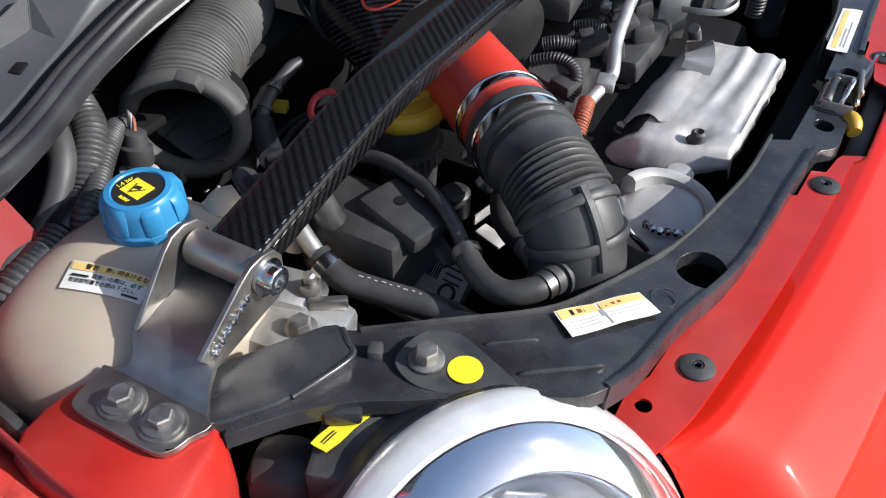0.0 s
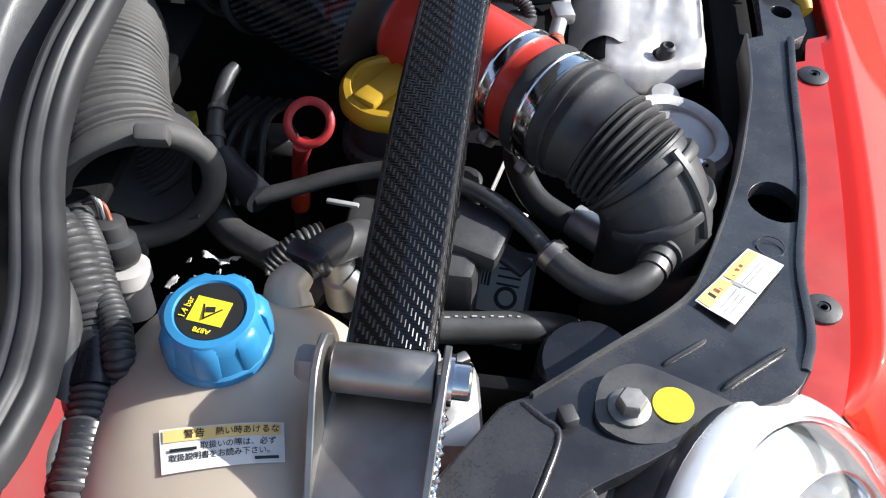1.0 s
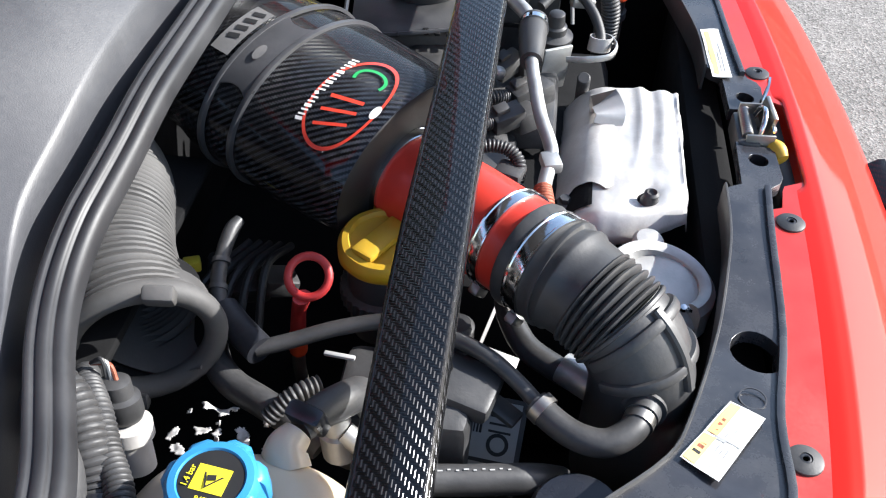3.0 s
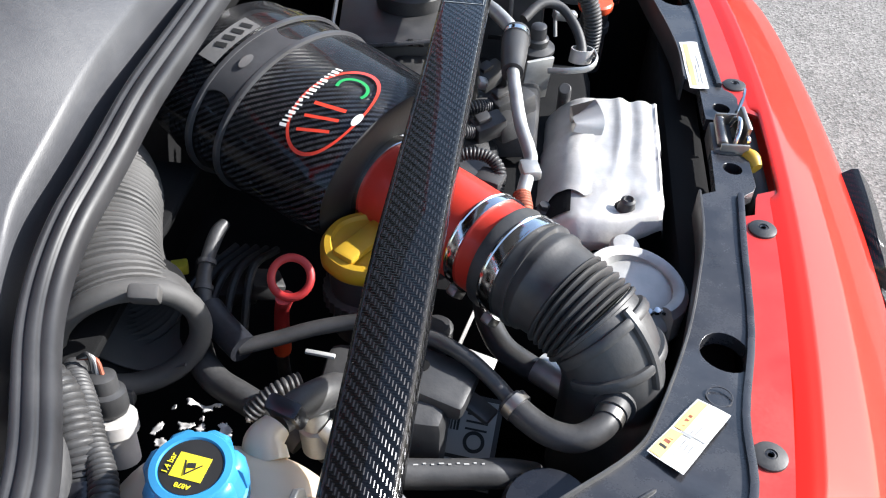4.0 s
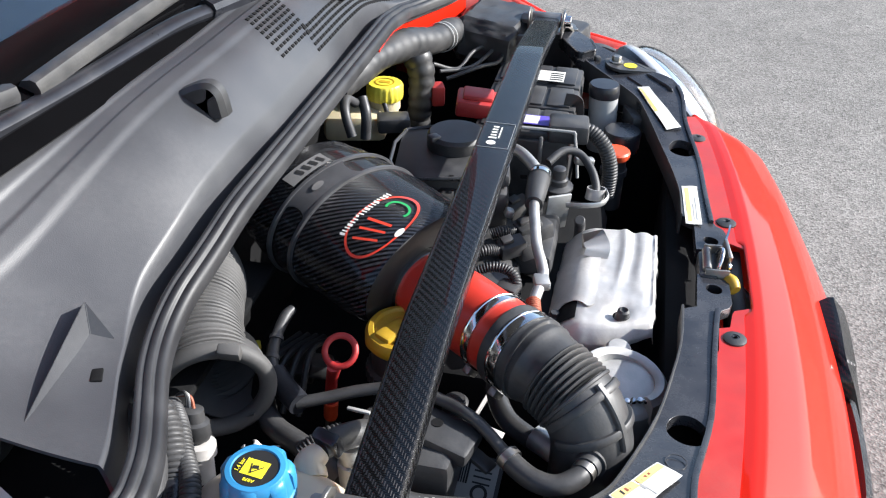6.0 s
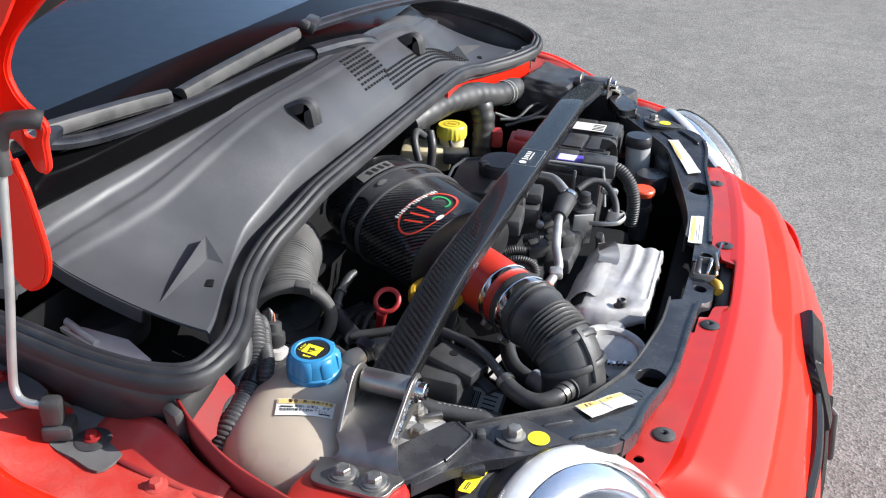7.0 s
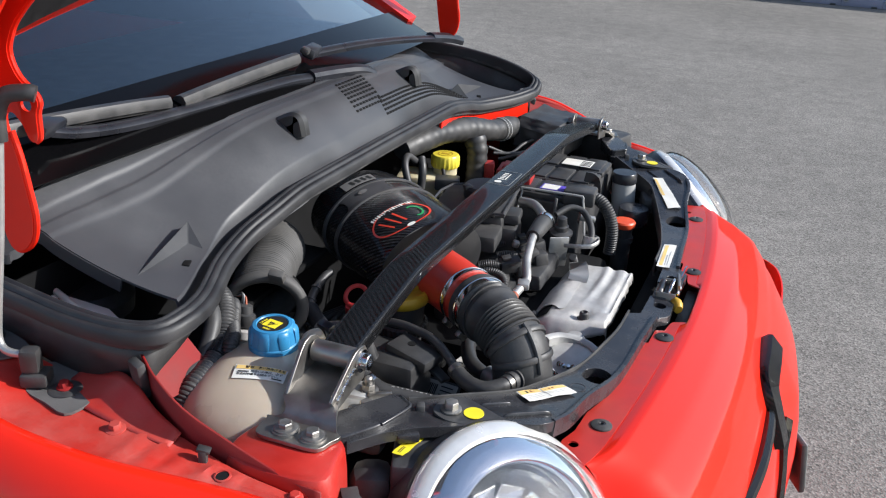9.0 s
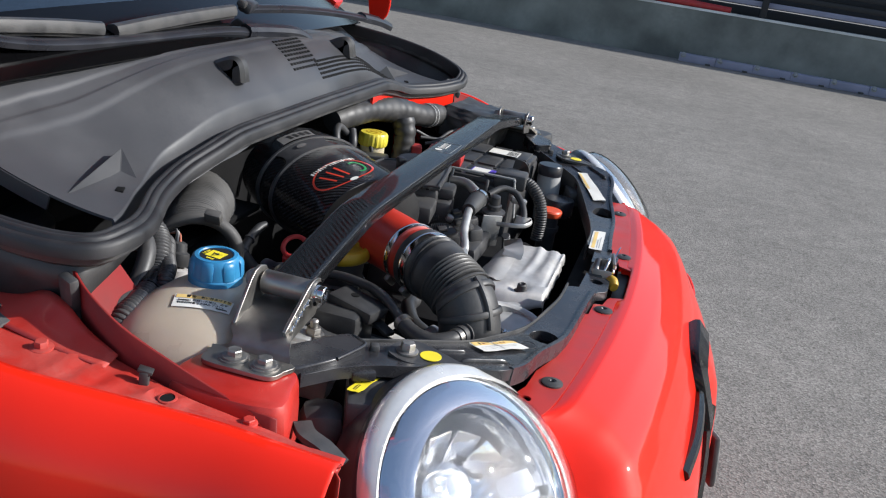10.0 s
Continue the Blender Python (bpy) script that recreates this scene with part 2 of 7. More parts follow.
def asphalt_material():
    """Worn asphalt: stone grains, patches and a few fine cracks."""
    m = bpy.data.materials.new("asphalt")
    m.use_nodes = True
    nt = m.node_tree
    N, K = nt.nodes, nt.links.new
    b = N["Principled BSDF"]
    co = N.new("ShaderNodeTexCoord")
    def field(kind, scale, **kw):
        t = N.new(kind)
        t.inputs["Scale"].default_value = scale
        K(co.outputs["Object"], t.inputs["Vector"])
        return t
    def remap(src, lo, hi, a, c):
        r = N.new("ShaderNodeMapRange")
        r.inputs[1].default_value, r.inputs[2].default_value, r.inputs[3].default_value, r.inputs[4].default_value = lo, hi, a, c
        K(src, r.inputs[0])
        return r.outputs[0]
    def times(a, c):
        x = N.new("ShaderNodeMath")
        x.operation = 'MULTIPLY'
        K(a, x.inputs[0])
        K(c, x.inputs[1])
        return x.outputs[0]
    grain = field("ShaderNodeTexVoronoi", 150)
    stone = remap(grain.outputs["Color"], 0, 1, 0.48, 1.65)
    fine = remap(field("ShaderNodeTexNoise", 420).outputs[0], 0.3, 0.7, 0.8, 1.2)
    patch = remap(field("ShaderNodeTexNoise", 0.55).outputs[0], 0.35, 0.65, 0.90, 1.09)
    blot = remap(field("ShaderNodeTexNoise", 7).outputs[0], 0.3, 0.7, 0.88, 1.10)
    warp = N.new("ShaderNodeTexNoise")
    warp.inputs["Scale"].default_value = 1.4
    K(co.outputs["Object"], warp.inputs["Vector"])
    mixv = N.new("ShaderNodeMix")
    mixv.data_type = 'VECTOR'
    mixv.inputs[0].default_value = 0.25
    K(co.outputs["Object"], mixv.inputs[4])
    K(warp.outputs["Color"], mixv.inputs[5])
    crack = N.new("ShaderNodeTexVoronoi")
    crack.feature = 'DISTANCE_TO_EDGE'
    crack.inputs["Scale"].default_value = 0.3
    K(mixv.outputs[1], crack.inputs["Vector"])
    gap = remap(field("ShaderNodeTexNoise", 0.9).outputs[0], 0.45, 0.62, 1.0, 0.80)
    thin = remap(crack.outputs["Distance"], 0.0, 0.003, 0.0, 1.0)
    pick = N.new("ShaderNodeMix")
    K(thin, pick.inputs[0])
    K(gap, pick.inputs[2])
    pick.inputs[3].default_value = 1.0
    line = pick.outputs[0]
    v = times(times(times(times(stone, fine), patch), blot), line)
    mix = N.new("ShaderNodeMix")
    mix.data_type = 'RGBA'
    mix.blend_type = 'MULTIPLY'
    mix.inputs[0].default_value = 1
    mix.inputs[6].default_value = (0.186, 0.174, 0.158, 1)
    K(v, mix.inputs[7])
    K(mix.outputs[2], b.inputs["Base Color"])
    b.inputs["Roughness"].default_value = 0.85
    b.inputs["Specular IOR Level"].default_value = 0.3
    bp = N.new("ShaderNodeBump")
    bp.inputs["Strength"].default_value, bp.inputs["Distance"].default_value = 0.6, 0.003
    K(grain.outputs["Distance"], bp.inputs["Height"])
    K(bp.outputs[0], b.inputs["Normal"])
    return m


RED = material("red_body_paint", (0.78, 0.018, 0.005), 0.5, var=0.03, scale=3, bump=0, coat=0.65, spec=0.1, rvar=0.05)
RED_DUSTY = material("dusty_red_paint", (0.46, 0.022, 0.014), 0.40, var=0.15, scale=18, bump=0.08, bscale=250, dust=0.42, dustcol=(0.43, 0.17, 0.14), dscale=16, coat=0.15)
# Body red darkened to the tone of its shaded faces
RED_DEEP = material("shade_darkened_red", (0.21, 0.010, 0.010), 0.6, var=0.2, scale=20, bump=0.05, dust=0.12, dustcol=(0.3, 0.12, 0.10), spec=0.3)
RED_INNER = material("inner_red_paint", (0.44, 0.020, 0.014), 0.36, var=0.12, scale=25, bump=0.03, dust=0.2, dustcol=(0.36, 0.13, 0.10), coat=0.1)
BLACK = material("black_plastic", (0.032, 0.032, 0.034), 0.42, var=0.3, scale=40, bump=0.1, dust=0.22, dustcol=(0.24, 0.23, 0.21), dscale=24)
BLACK_SOFT = material("dusty_black_rubber", (0.034, 0.034, 0.035), 0.42, var=0.3, scale=35, bump=0.12, dust=0.22, dustcol=(0.17, 0.16, 0.15))
HORN = material("dusty_grey_black_duct", (0.068, 0.066, 0.064), 0.58, var=0.25, scale=30, bump=0.12, dust=0.35, dustcol=(0.16, 0.15, 0.14))
CAST = material("grey_cast_metal", (0.26, 0.26, 0.255), 0.55, 0.4, var=0.25, scale=40, bump=0.2, dust=0.2)
BLACK_GLOSS = material("glossy_black_plastic", (0.014, 0.015, 0.02), 0.28, var=0.3, scale=20, bump=0.03, dust=0.10, dustcol=(0.2, 0.2, 0.2))
BLACK_MATT = material("matt_black_moulding", (0.010, 0.010, 0.011), 0.55, var=0.3, scale=30, bump=0.1, dust=0.06, dustcol=(0.15, 0.14, 0.13))
RAIL = material("black_panel_plastic", (0.021, 0.021, 0.024), 0.21, var=0.35, scale=16, bump=0.14, bscale=180, dust=0.18, dustcol=(0.19, 0.19, 0.19), dscale=26)
COWL = material("grey_black_cowl_plastic", (0.047, 0.048, 0.053), 0.38, var=0.16, scale=7, bump=0.14, bscale=900, dust=0.14, dustcol=(0.2, 0.2, 0.2), dscale=9)
SEAL = material("black_rubber_seal", (0.017, 0.017, 0.019), 0.5, var=0.25, scale=25, bump=0.05, dust=0.08, dustcol=(0.2, 0.2, 0.2))
# Near-black for unlit depth: bay shell, duct throat and filled-in holes
DARK = material("unlit_depth_black", (0.009, 0.009, 0.0095), 0.85, var=0.4, scale=20, bump=0.2, spec=0.15)
CARBON = carbon_material("carbon_twill_bar", 0.0023, coat=0.5, dark=0.004, light=0.016, relief=0.6, metal=0.5)
CARBON_BOX = carbon_material("carbon_twill_box", 0.0018, coat=0.4, dark=0.002, light=0.07, relief=0.9, metal=0.6)
ALU_CAST = material("pale_cast_aluminium", (0.46, 0.455, 0.44), 0.5, 0.4, var=0.2, scale=40, bump=0.2, dust=0.25)
BAND = material("grey_moulded_band", (0.045, 0.045, 0.048), 0.3, var=0.2, scale=30, bump=0.05, dust=0.12, dustcol=(0.2, 0.2, 0.2))
# Dusty grey, its base lifted to make up for sun missing on the pads
PAD = material("sun_lifted_dusty_grey_plastic", (0.105, 0.102, 0.10), 0.5, var=0.25, scale=22, bump=0.15, dust=0.35, dustcol=(0.22, 0.21, 0.2))
ROD = material("zinc_plated_rod", (0.42, 0.42, 0.41), 0.38, 0.6, var=0.12, scale=40, bump=0.05)
SILICONE = material("red_silicone_hose", (0.55, 0.035, 0.02), 0.42, var=0.08, scale=20, bump=0.03, coat=0.15)
STEEL = material("brushed_steel", (0.31, 0.295, 0.275), 0.38, 0.95, var=0.25, scale=30, bump=0.06, bscale=600, dust=0.1)
STEEL_BRIGHT = material("bright_steel", (0.66, 0.66, 0.66), 0.14, 1.0, var=0.15, scale=60, bump=0.04)
ALU = material("dull_aluminium", (0.45, 0.45, 0.44), 0.45, 0.75, var=0.2, scale=50, bump=0.1, dust=0.15)
SHIELD = material("heat_shield_aluminium", (0.54, 0.525, 0.505), 0.45, 0.45, var=0.14, scale=22, bump=0.2, bscale=130, dust=0.35, dustcol=(0.33, 0.30, 0.27), dscale=20)
ZINC = material("zinc_bolt", (0.33, 0.32, 0.305), 0.5, 1.0, var=0.3, scale=80, bump=0.1, dust=0.2)
TANK = material("milky_tank_plastic", (0.44, 0.37, 0.29), 0.28, var=0.22, scale=7, bump=0.03, sss=0.35, dust=0.12, dustcol=(0.5, 0.42, 0.32))
PALE_PLASTIC = material("pale_grey_plastic", (0.42, 0.40, 0.38), 0.5, var=0.12, scale=60, bump=0.1, dust=0.2)
CREAM = material("cream_plastic", (0.62, 0.54, 0.36), 0.45, var=0.1, sss=0.2)
BLUE = material("blue_plastic", (0.03, 0.225, 0.44), 0.4, var=0.08, bump=0.05, dust=0.06)
YELLOW = material("yellow_plastic", (0.50, 0.30, 0.015), 0.42, var=0.1, bump=0.08, dust=0.1)
YELLOW_BRIGHT = material("bright_yellow_plastic", (0.75, 0.62, 0.06), 0.42, var=0.08, bump=0.05)
LABEL_YELLOW = material("yellow_label", (0.85, 0.70, 0.03), 0.5, var=0.05, bump=0)
LABEL_ORANGE = material("amber_label", (0.82, 0.57, 0.20), 0.45, var=0.06, bump=0)
WHITE = material("white_label", (0.76, 0.75, 0.70), 0.45, var=0.05, bump=0, dust=0.25, dustcol=(0.5, 0.46, 0.36), dscale=40)
GREY_LABEL = material("grey_label", (0.36, 0.36, 0.35), 0.5, var=0.08, bump=0)
INK = material("black_ink", (0.015, 0.015, 0.015), 0.5, var=0.1, bump=0)
PRINT_RED = material("red_print", (0.65, 0.05, 0.025), 0.35, var=0.05, bump=0, coat=0.6)
PRINT_GREEN = material("green_print", (0.02, 0.32, 0.09), 0.35, var=0.05, bump=0, coat=0.6)
PURPLE = material("purple_print", (0.12, 0.08, 0.5), 0.4, var=0.05, bump=0)
# Red set dark to carry the shadow over the dipstick and terminal cover
RED_PLASTIC = material("red_plastic", (0.38, 0.02, 0.02), 0.45, var=0.12, bump=0.05, dust=0.1)
ORANGE_RED = material("orange_red_plastic", (0.75, 0.09, 0.03), 0.45, var=0.08, bump=0.03)
ASPHALT = asphalt_material()
CONCRETE = material("stained_concrete", (0.17, 0.18, 0.165), 0.85, var=0.45, scale=1.6, bump=0.3, bscale=60, dust=0.4, dustcol=(0.08, 0.085, 0.08), dscale=0.9)
RAIL_GREY = material("grey_barrier_plastic", (0.25, 0.25, 0.33), 0.55, var=0.15, scale=3, bump=0.1)
FENCE = material("dark_fence", (0.012, 0.012, 0.014), 0.6, var=0.3, scale=4)
PALE_EDGE = material("pale_painted_edge", (0.6, 0.6, 0.58), 0.7, var=0.2, scale=3)
CHROME = material("chrome", (0.86, 0.87, 0.9), 0.06, 1.0, var=0.02, bump=0)
BEZEL = material("white_silver_bezel", (0.74, 0.73, 0.71), 0.25, 0.5, var=0.06, scale=60, bump=0.05)
REFLECTOR = material("rippled_reflector", (0.90, 0.91, 0.93), 0.14, 0.92, var=0.03, scale=40, bump=1.0, bscale=90)
LAMP_SILVER = material("satin_lamp_silver", (0.82, 0.83, 0.85), 0.2, 0.85, var=0.03, scale=40, bump=0.1)
LENS = material("clear_lens", (1, 1, 1), 0.02, var=0.0, bump=0, trans=1.0, rvar=0)
WINDOW = material("tinted_windscreen", (0.62, 0.72, 0.72), 0.015, var=0.0, bump=0, trans=1.0, rvar=0, coat=1.0)
CABIN = material("dark_cabin_trim", (0.012, 0.013, 0.014), 0.6, var=0.2, bump=0.1)
FELT = material("black_felt", (0.016, 0.016, 0.017), 0.9, var=0.3, scale=60, bump=0.3, bscale=500, spec=0.1)
FRIT = material("black_ceramic_glass", (0.003, 0.003, 0.0035), 0.12, var=0.1, bump=0, spec=0.16)
COPPER = material("rusty_braid", (0.3, 0.09, 0.05), 0.6, 0.3, var=0.4, scale=300)


# ---- ground and distance ----
solo("ground", sheet(lambda u, v: (-300 + 600 * u, -300 + 600 * v, 0), 3, 3, 0), ASPHALT,
     "grey sunlit asphalt of a paddock with fine cracks", "ground", "structure")

wall = thing("pit_wall", (0, 12.2, 0), "low stained grey concrete wall with a pale painted top edge", "wall", kind="structure")
WX = lambda x: 12.2 - 0.05 * x
part("concrete", sheet(lambda u, v: (-26 + 52 * u, WX(-26 + 52 * u) + 0.3 * (v > 0.5), (0, 0.72, 0.72, 0)[round(v * 3)] if True else 0), 60, 4, 0), CONCRETE, wall)
part("top_edge", sheet(lambda u, v: (-26 + 52 * u, WX(-26 + 52 * u) - 0.012 + 0.09 * v, 0.724 + 0.0 * v), 60, 2, 0.03), PALE_EDGE, wall, "pale worn paint on the top edge")
for k in range(9):
    x = -22 + 5.5 * k + 1.05
    part("post", box((x, WX(x) + 0.14, 0.95), (0.09, 0.09, 0.55), 0.01), FENCE, wall)
for z in (0.90, 1.03, 1.17):
    part("rail", box((0, 12.42, z), (52, 0.04, 0.07), 0.006, (0, 0, -2.86)), FENCE if z != 0.90 else RAIL_GREY, wall)
fence = thing("fence_panel", (0, 13.2, 0), "dark slatted fence behind the concrete wall", "fence", kind="structure")
for k in range(14):
    part("slat", box((0, 13.3, 0.12 + 0.2 * k), (60, 0.05, 0.185), 0.008, (0, 0, -2.86)), FENCE, fence)
bm = tube([(-0.55, 12.3, 0.765), (-0.2, 12.28, 0.775), (0.3, 12.26, 0.765), (0.62, 12.24, 0.76)], [0.04, 0.05, 0.045, 0.04], 10)
solo("rolled_banner", bm, RED_PLASTIC, "red rolled fabric lying on the concrete wall", "banner")
bm = tube([(-1.75, 12.33, 0.76), (-1.5, 12.3, 0.78), (-1.2, 12.3, 0.765)], [0.05, 0.07, 0.05], 10)
solo("folded_sheet", bm, RAIL_GREY, "blue-grey folded sheet hanging over the concrete wall", "cloth")
kerb = thing("barrier_strip", (2, 12.0, 0), "grey-violet plastic barrier strip with bolts lying along the wall", "barrier")
for k in range(10):
    x = 0.33 + 0.5 * k
    y = WX(x) - 0.16
    part("segment", box((x, y, 0.055), (0.499, 0.14, 0.11), 0.008, (0, 0, -2.86)), RAIL_GREY, kerb)
    part("bolt", bolt((x - 0.2, y - 0.06, 0.09), (0, -1, 0.4), 0.03, 0.02, 0.04), ZINC, kerb)
    part("foot", box((x + 0.15, y - 0.09, 0.012), (0.07, 0.05, 0.024), 0.006), BLACK, kerb)

# ---- car body ----
car = thing("car", (0, 0, 0.3), "small red hatchback with its bonnet open and engine bay bare", "car")


def fender(side):
    """Front wing: inner wall, dusty ledge, crease and flank; side -1 is the right-hand wing."""
    xs = [-1.3, -0.8, -0.5, -0.4, -0.3, -0.18, -0.06, 0.0, 0.06, 0.115]
    cy = [0.82, 0.80, 0.79, 0.80, 0.838, 0.842, 0.824, 0.81, 0.803, 0.798]
    cz = [1.03, 1.0, 0.975, 0.962, 0.95, 0.940, 0.929, 0.921, 0.914, 0.907]
    iy = [0.70, 0.70, 0.70, 0.70, 0.70, 0.722, 0.748, 0.752, 0.755, 0.775]
    lz = [0.98, 0.96, 0.945, 0.94, 0.918, 0.914, 0.908, 0.902, 0.897, 0.894]
    if side > 0:
        cz = [1.03, 1.0, 0.975, 0.962, 0.95, 0.936, 0.895, 0.872, 0.862, 0.852]
        lz = [0.98, 0.96, 0.945, 0.94, 0.918, 0.908, 0.872, 0.852, 0.845, 0.838]
    else:
        cz = [1.03, 1.0, 0.975, 0.962, 0.945, 0.929, 0.914, 0.908, 0.902, 0.896]
        cy = [0.82, 0.80, 0.79, 0.80, 0.834, 0.830, 0.803, 0.792, 0.787, 0.782]
        lz = [0.98, 0.96, 0.945, 0.94, 0.918, 0.912, 0.903, 0.898, 0.892, 0.887]
    c = catmull(list(zip(xs, cy, cz, iy, lz)), 14)
    rings = []
    for x, a, z, i, l in c:
        o = lerp(x, [-0.6, -0.1, 0.05, 0.12], [0.868, 0.862, 0.842, 0.828])
        rib = 0.0045 * max(0.0, math.cos(2 * math.pi * (x + 0.165) / 0.03)) if side < 0 and -0.185 < x < -0.02 else 0.0
        sec = [(i, l - 0.14), (i, l - 0.012), (i + 0.01, l), (i + (a - i) * 0.30, l + 0.001 + rib * 0.4), (i + (a - i) * 0.55, l + 0.002 + rib), (a - 0.016, l + 0.004 + rib * 0.5), (a - 0.010, z - 0.008), (a - 0.004, z - 0.002),
               (a + 0.004, z), (a + 0.012, z - 0.003), (a + 0.022, z - 0.010), (a + 0.034, z - 0.023), (a + 0.046, z - 0.043), (a + 0.055, z - 0.070), (a + 0.061, z - 0.105), (a + 0.064, z - 0.16), (o + 0.040, z - 0.25), (o + 0.020, z - 0.45), (o - 0.01, z - 0.62)]
        rings.append([(x, side * y, h) for y, h in sec])
    return rings


for side, nm in ((-1, "right"), (1, "left")):
    rr = fender(side)
    wing = part("front_wing", loft([r[7:] for r in rr], False, False), RED, car)
    m = wing.modifiers.new("thick", 'SOLIDIFY')
    m.thickness, m.offset = 0.0012, 0
    ledge = part("wing_ledge", loft([r[:8] for r in rr], False, False), RED_DUSTY, car, "dusty red inner ledge of the wing")
    m = ledge.modifiers.new("thick", 'SOLIDIFY')
    m.thickness, m.offset = 0.0012, 0


def bumper_x(y):
    a = abs(y)
    return -0.16 * a * a - 1.6 * max(0.0, a - 0.44) ** 2


def notch(y):
    """Step back of the bumper's edge behind the bonnet catch."""
    t = min(1.0, max(0.0, (0.086 - abs(y)) / 0.010))
    return 0.012 * t * t * (3 - 2 * t)


PROF = [(0.292, 0.836), (0.308, 0.8415), (0.318, 0.8425), (0.328, 0.838), (0.36, 0.823), (0.40, 0.796), (0.424, 0.765), (0.438, 0.735), (0.456, 0.69), (0.473, 0.64), (0.483, 0.585), (0.489, 0.52), (0.488, 0.42), (0.47, 0.30)]


def upper(u, v):
    y = (-1 + 2 * u) * (0.525 + 0.40 * min(0.3, max(0.0, v - 0.15)))
    k = v * (len(PROF) - 1)
    x = lerp(k, range(len(PROF)), [p[0] for p in PROF])
    z = lerp(k, range(len(PROF)), [p[1] for p in PROF])
    side = min(1.0, max(0.0, (y - 0.03) / 0.13))
    x += 0.026 * side * side * (3 - 2 * side) * min(1.0, max(0.0, (v - 0.5) * 5))
    drop = 0.25 * max(0.0, abs(y) - 0.30) ** 2
    x = max(x, 0.293 + notch(y))
    return (x + bumper_x(y), y, z - drop * (0.3 + v))


LAMP_AX = Vector((0.70, 0.36, 0.62)).normalized()


def lamp_centre(s):
    return Vector((0.220, -0.634 if s < 0 else 0.652, 0.803))


def cut_for_lamps(bm, r=0.1452):
    """Trims a panel to a round opening about each headlight."""
    for s in (-1, 1):
        c, ax = lamp_centre(s), Vector((LAMP_AX.x, s * LAMP_AX.y, LAMP_AX.z))
        inside = set()
        for v in bm.verts:
            d = v.co - c
            d -= ax * d.dot(ax)
            if d.length < r:
                inside.add(v)
        bmesh.ops.delete(bm, geom=[f for f in bm.faces if all(v in inside for v in f.verts)], context='FACES')
        for v in bm.verts:
            d = v.co - c
            h = d.dot(ax)
            out = d - ax * h
            if v in inside:
                v.co = c + ax * h + out.normalized() * r
            near = 1 - (max(out.length, r) - r) / 0.085
            if near > 0 and -0.008 < h < 0.2:
                v.co += ax * (-0.008 - h) * near * near
    return bm


bm = cut_for_lamps(loft([[upper(u, v) for v in np.linspace(0, 1, 60)] for u in np.linspace(0, 1, 160)], False, False))
bumper = part("front_bumper", bm, RED, car, "glossy red front bumper skin")
m = bumper.modifiers.new("thick", 'SOLIDIFY')
m.thickness = 0.002


def lower(u, v):
    a = (u - 0.5) * 2
    y = 0.86 * math.sin(a * math.pi / 2)
    x = 0.47 + bumper_x(0.52 * a) - 0.47 * max(0.0, abs(a) - 0.45) ** 2 * 1.3
    return (x - 0.03 * v * v - 0.02, y * 0.97, 0.66 - 0.46 * v - 0.1 * max(0, abs(a) - 0.6))


part("lower_bumper", sheet(lower, 61, 10, 0.003), RED, car)

# flange of the bumper with its cut-out for the catch
ins = [(0.214, 0.495), (0.213, 0.462), (0.222, 0.437), (0.226, 0.39), (0.240, 0.345), (0.243, 0.30), (0.247, 0.25), (0.250, 0.17), (0.262, 0.165), (0.264, 0.12), (0.277, 0.115), (0.281, 0.088), (0.284, 0.080), (0.3040, 0.070), (0.3050, 0.02)]
out = [(0.296 + bumper_x(y) + notch(y), y) for y in np.linspace(0.505, -0.505, 121)]
inner = [(x, -y) for x, y in ins] + [(x, y) for x, y in reversed(ins)]


def flange_z(x, y):
    return 0.8385 - 0.25 * max(0.0, abs(y) - 0.30) ** 2 * 0.3


# black block added behind the flange to give the gap its shade
part("dark_gap_block", box((0.293, 0, 0.802), (0.020, 0.165, 0.05), 0.004), BLACK_MATT, car)
GROMS = [(0.250, -0.412), (0.281, -0.138), (0.284, 0.134), (0.250, 0.410)]
holes = [circle(0.228, -0.465, 0.0065, 14), circle(0.228, 0.448, 0.0065, 14)]
part("bumper_flange", plate(out + inner, 0.0025, flange_z, holes), RED_INNER, car, "red bolting flange of the bumper")
for x, y in GROMS:
    z = flange_z(x, y)
    g = part("grommet", lathe([(0.0, 0.0025), (0.0045, 0.0025), (0.005, 0.004), (0.011, 0.003), (0.0135, 0.0018), (0.0138, 0.0), (0.005, -0.004)], (x, y, z), (0, 0, 1), 24, caps=False), BLACK_SOFT, car, "black plastic push grommet")
    part("screw", lathe([(0.0, 0.0015), (0.0022, 0.0015), (0.003, 0.0026), (0.0046, 0.0022), (0.0046, 0.001)], (x, y, z + 0.001), (0, 0, 1), 12), BLACK_GLOSS, g)

# shield grille, trims and plate
part("grille_shield", strip([(0.436, 0.066, 0.768), (0.438, 0.02, 0.764), (0.439, -0.03, 0.756), (0.443, -0.047, 0.745), (0.455, -0.053, 0.715), (0.466, -0.055, 0.685), (0.475, -0.054, 0.657)], [(-0.020, -0.018), (-0.019, 0.002), (-0.015, 0.008), (0.015, 0.008), (0.019, 0.002), (0.020, -0.018)], up=(0.75, -0.15, 0.65)), CARBON, car, "glossy carbon fibre grille frame")
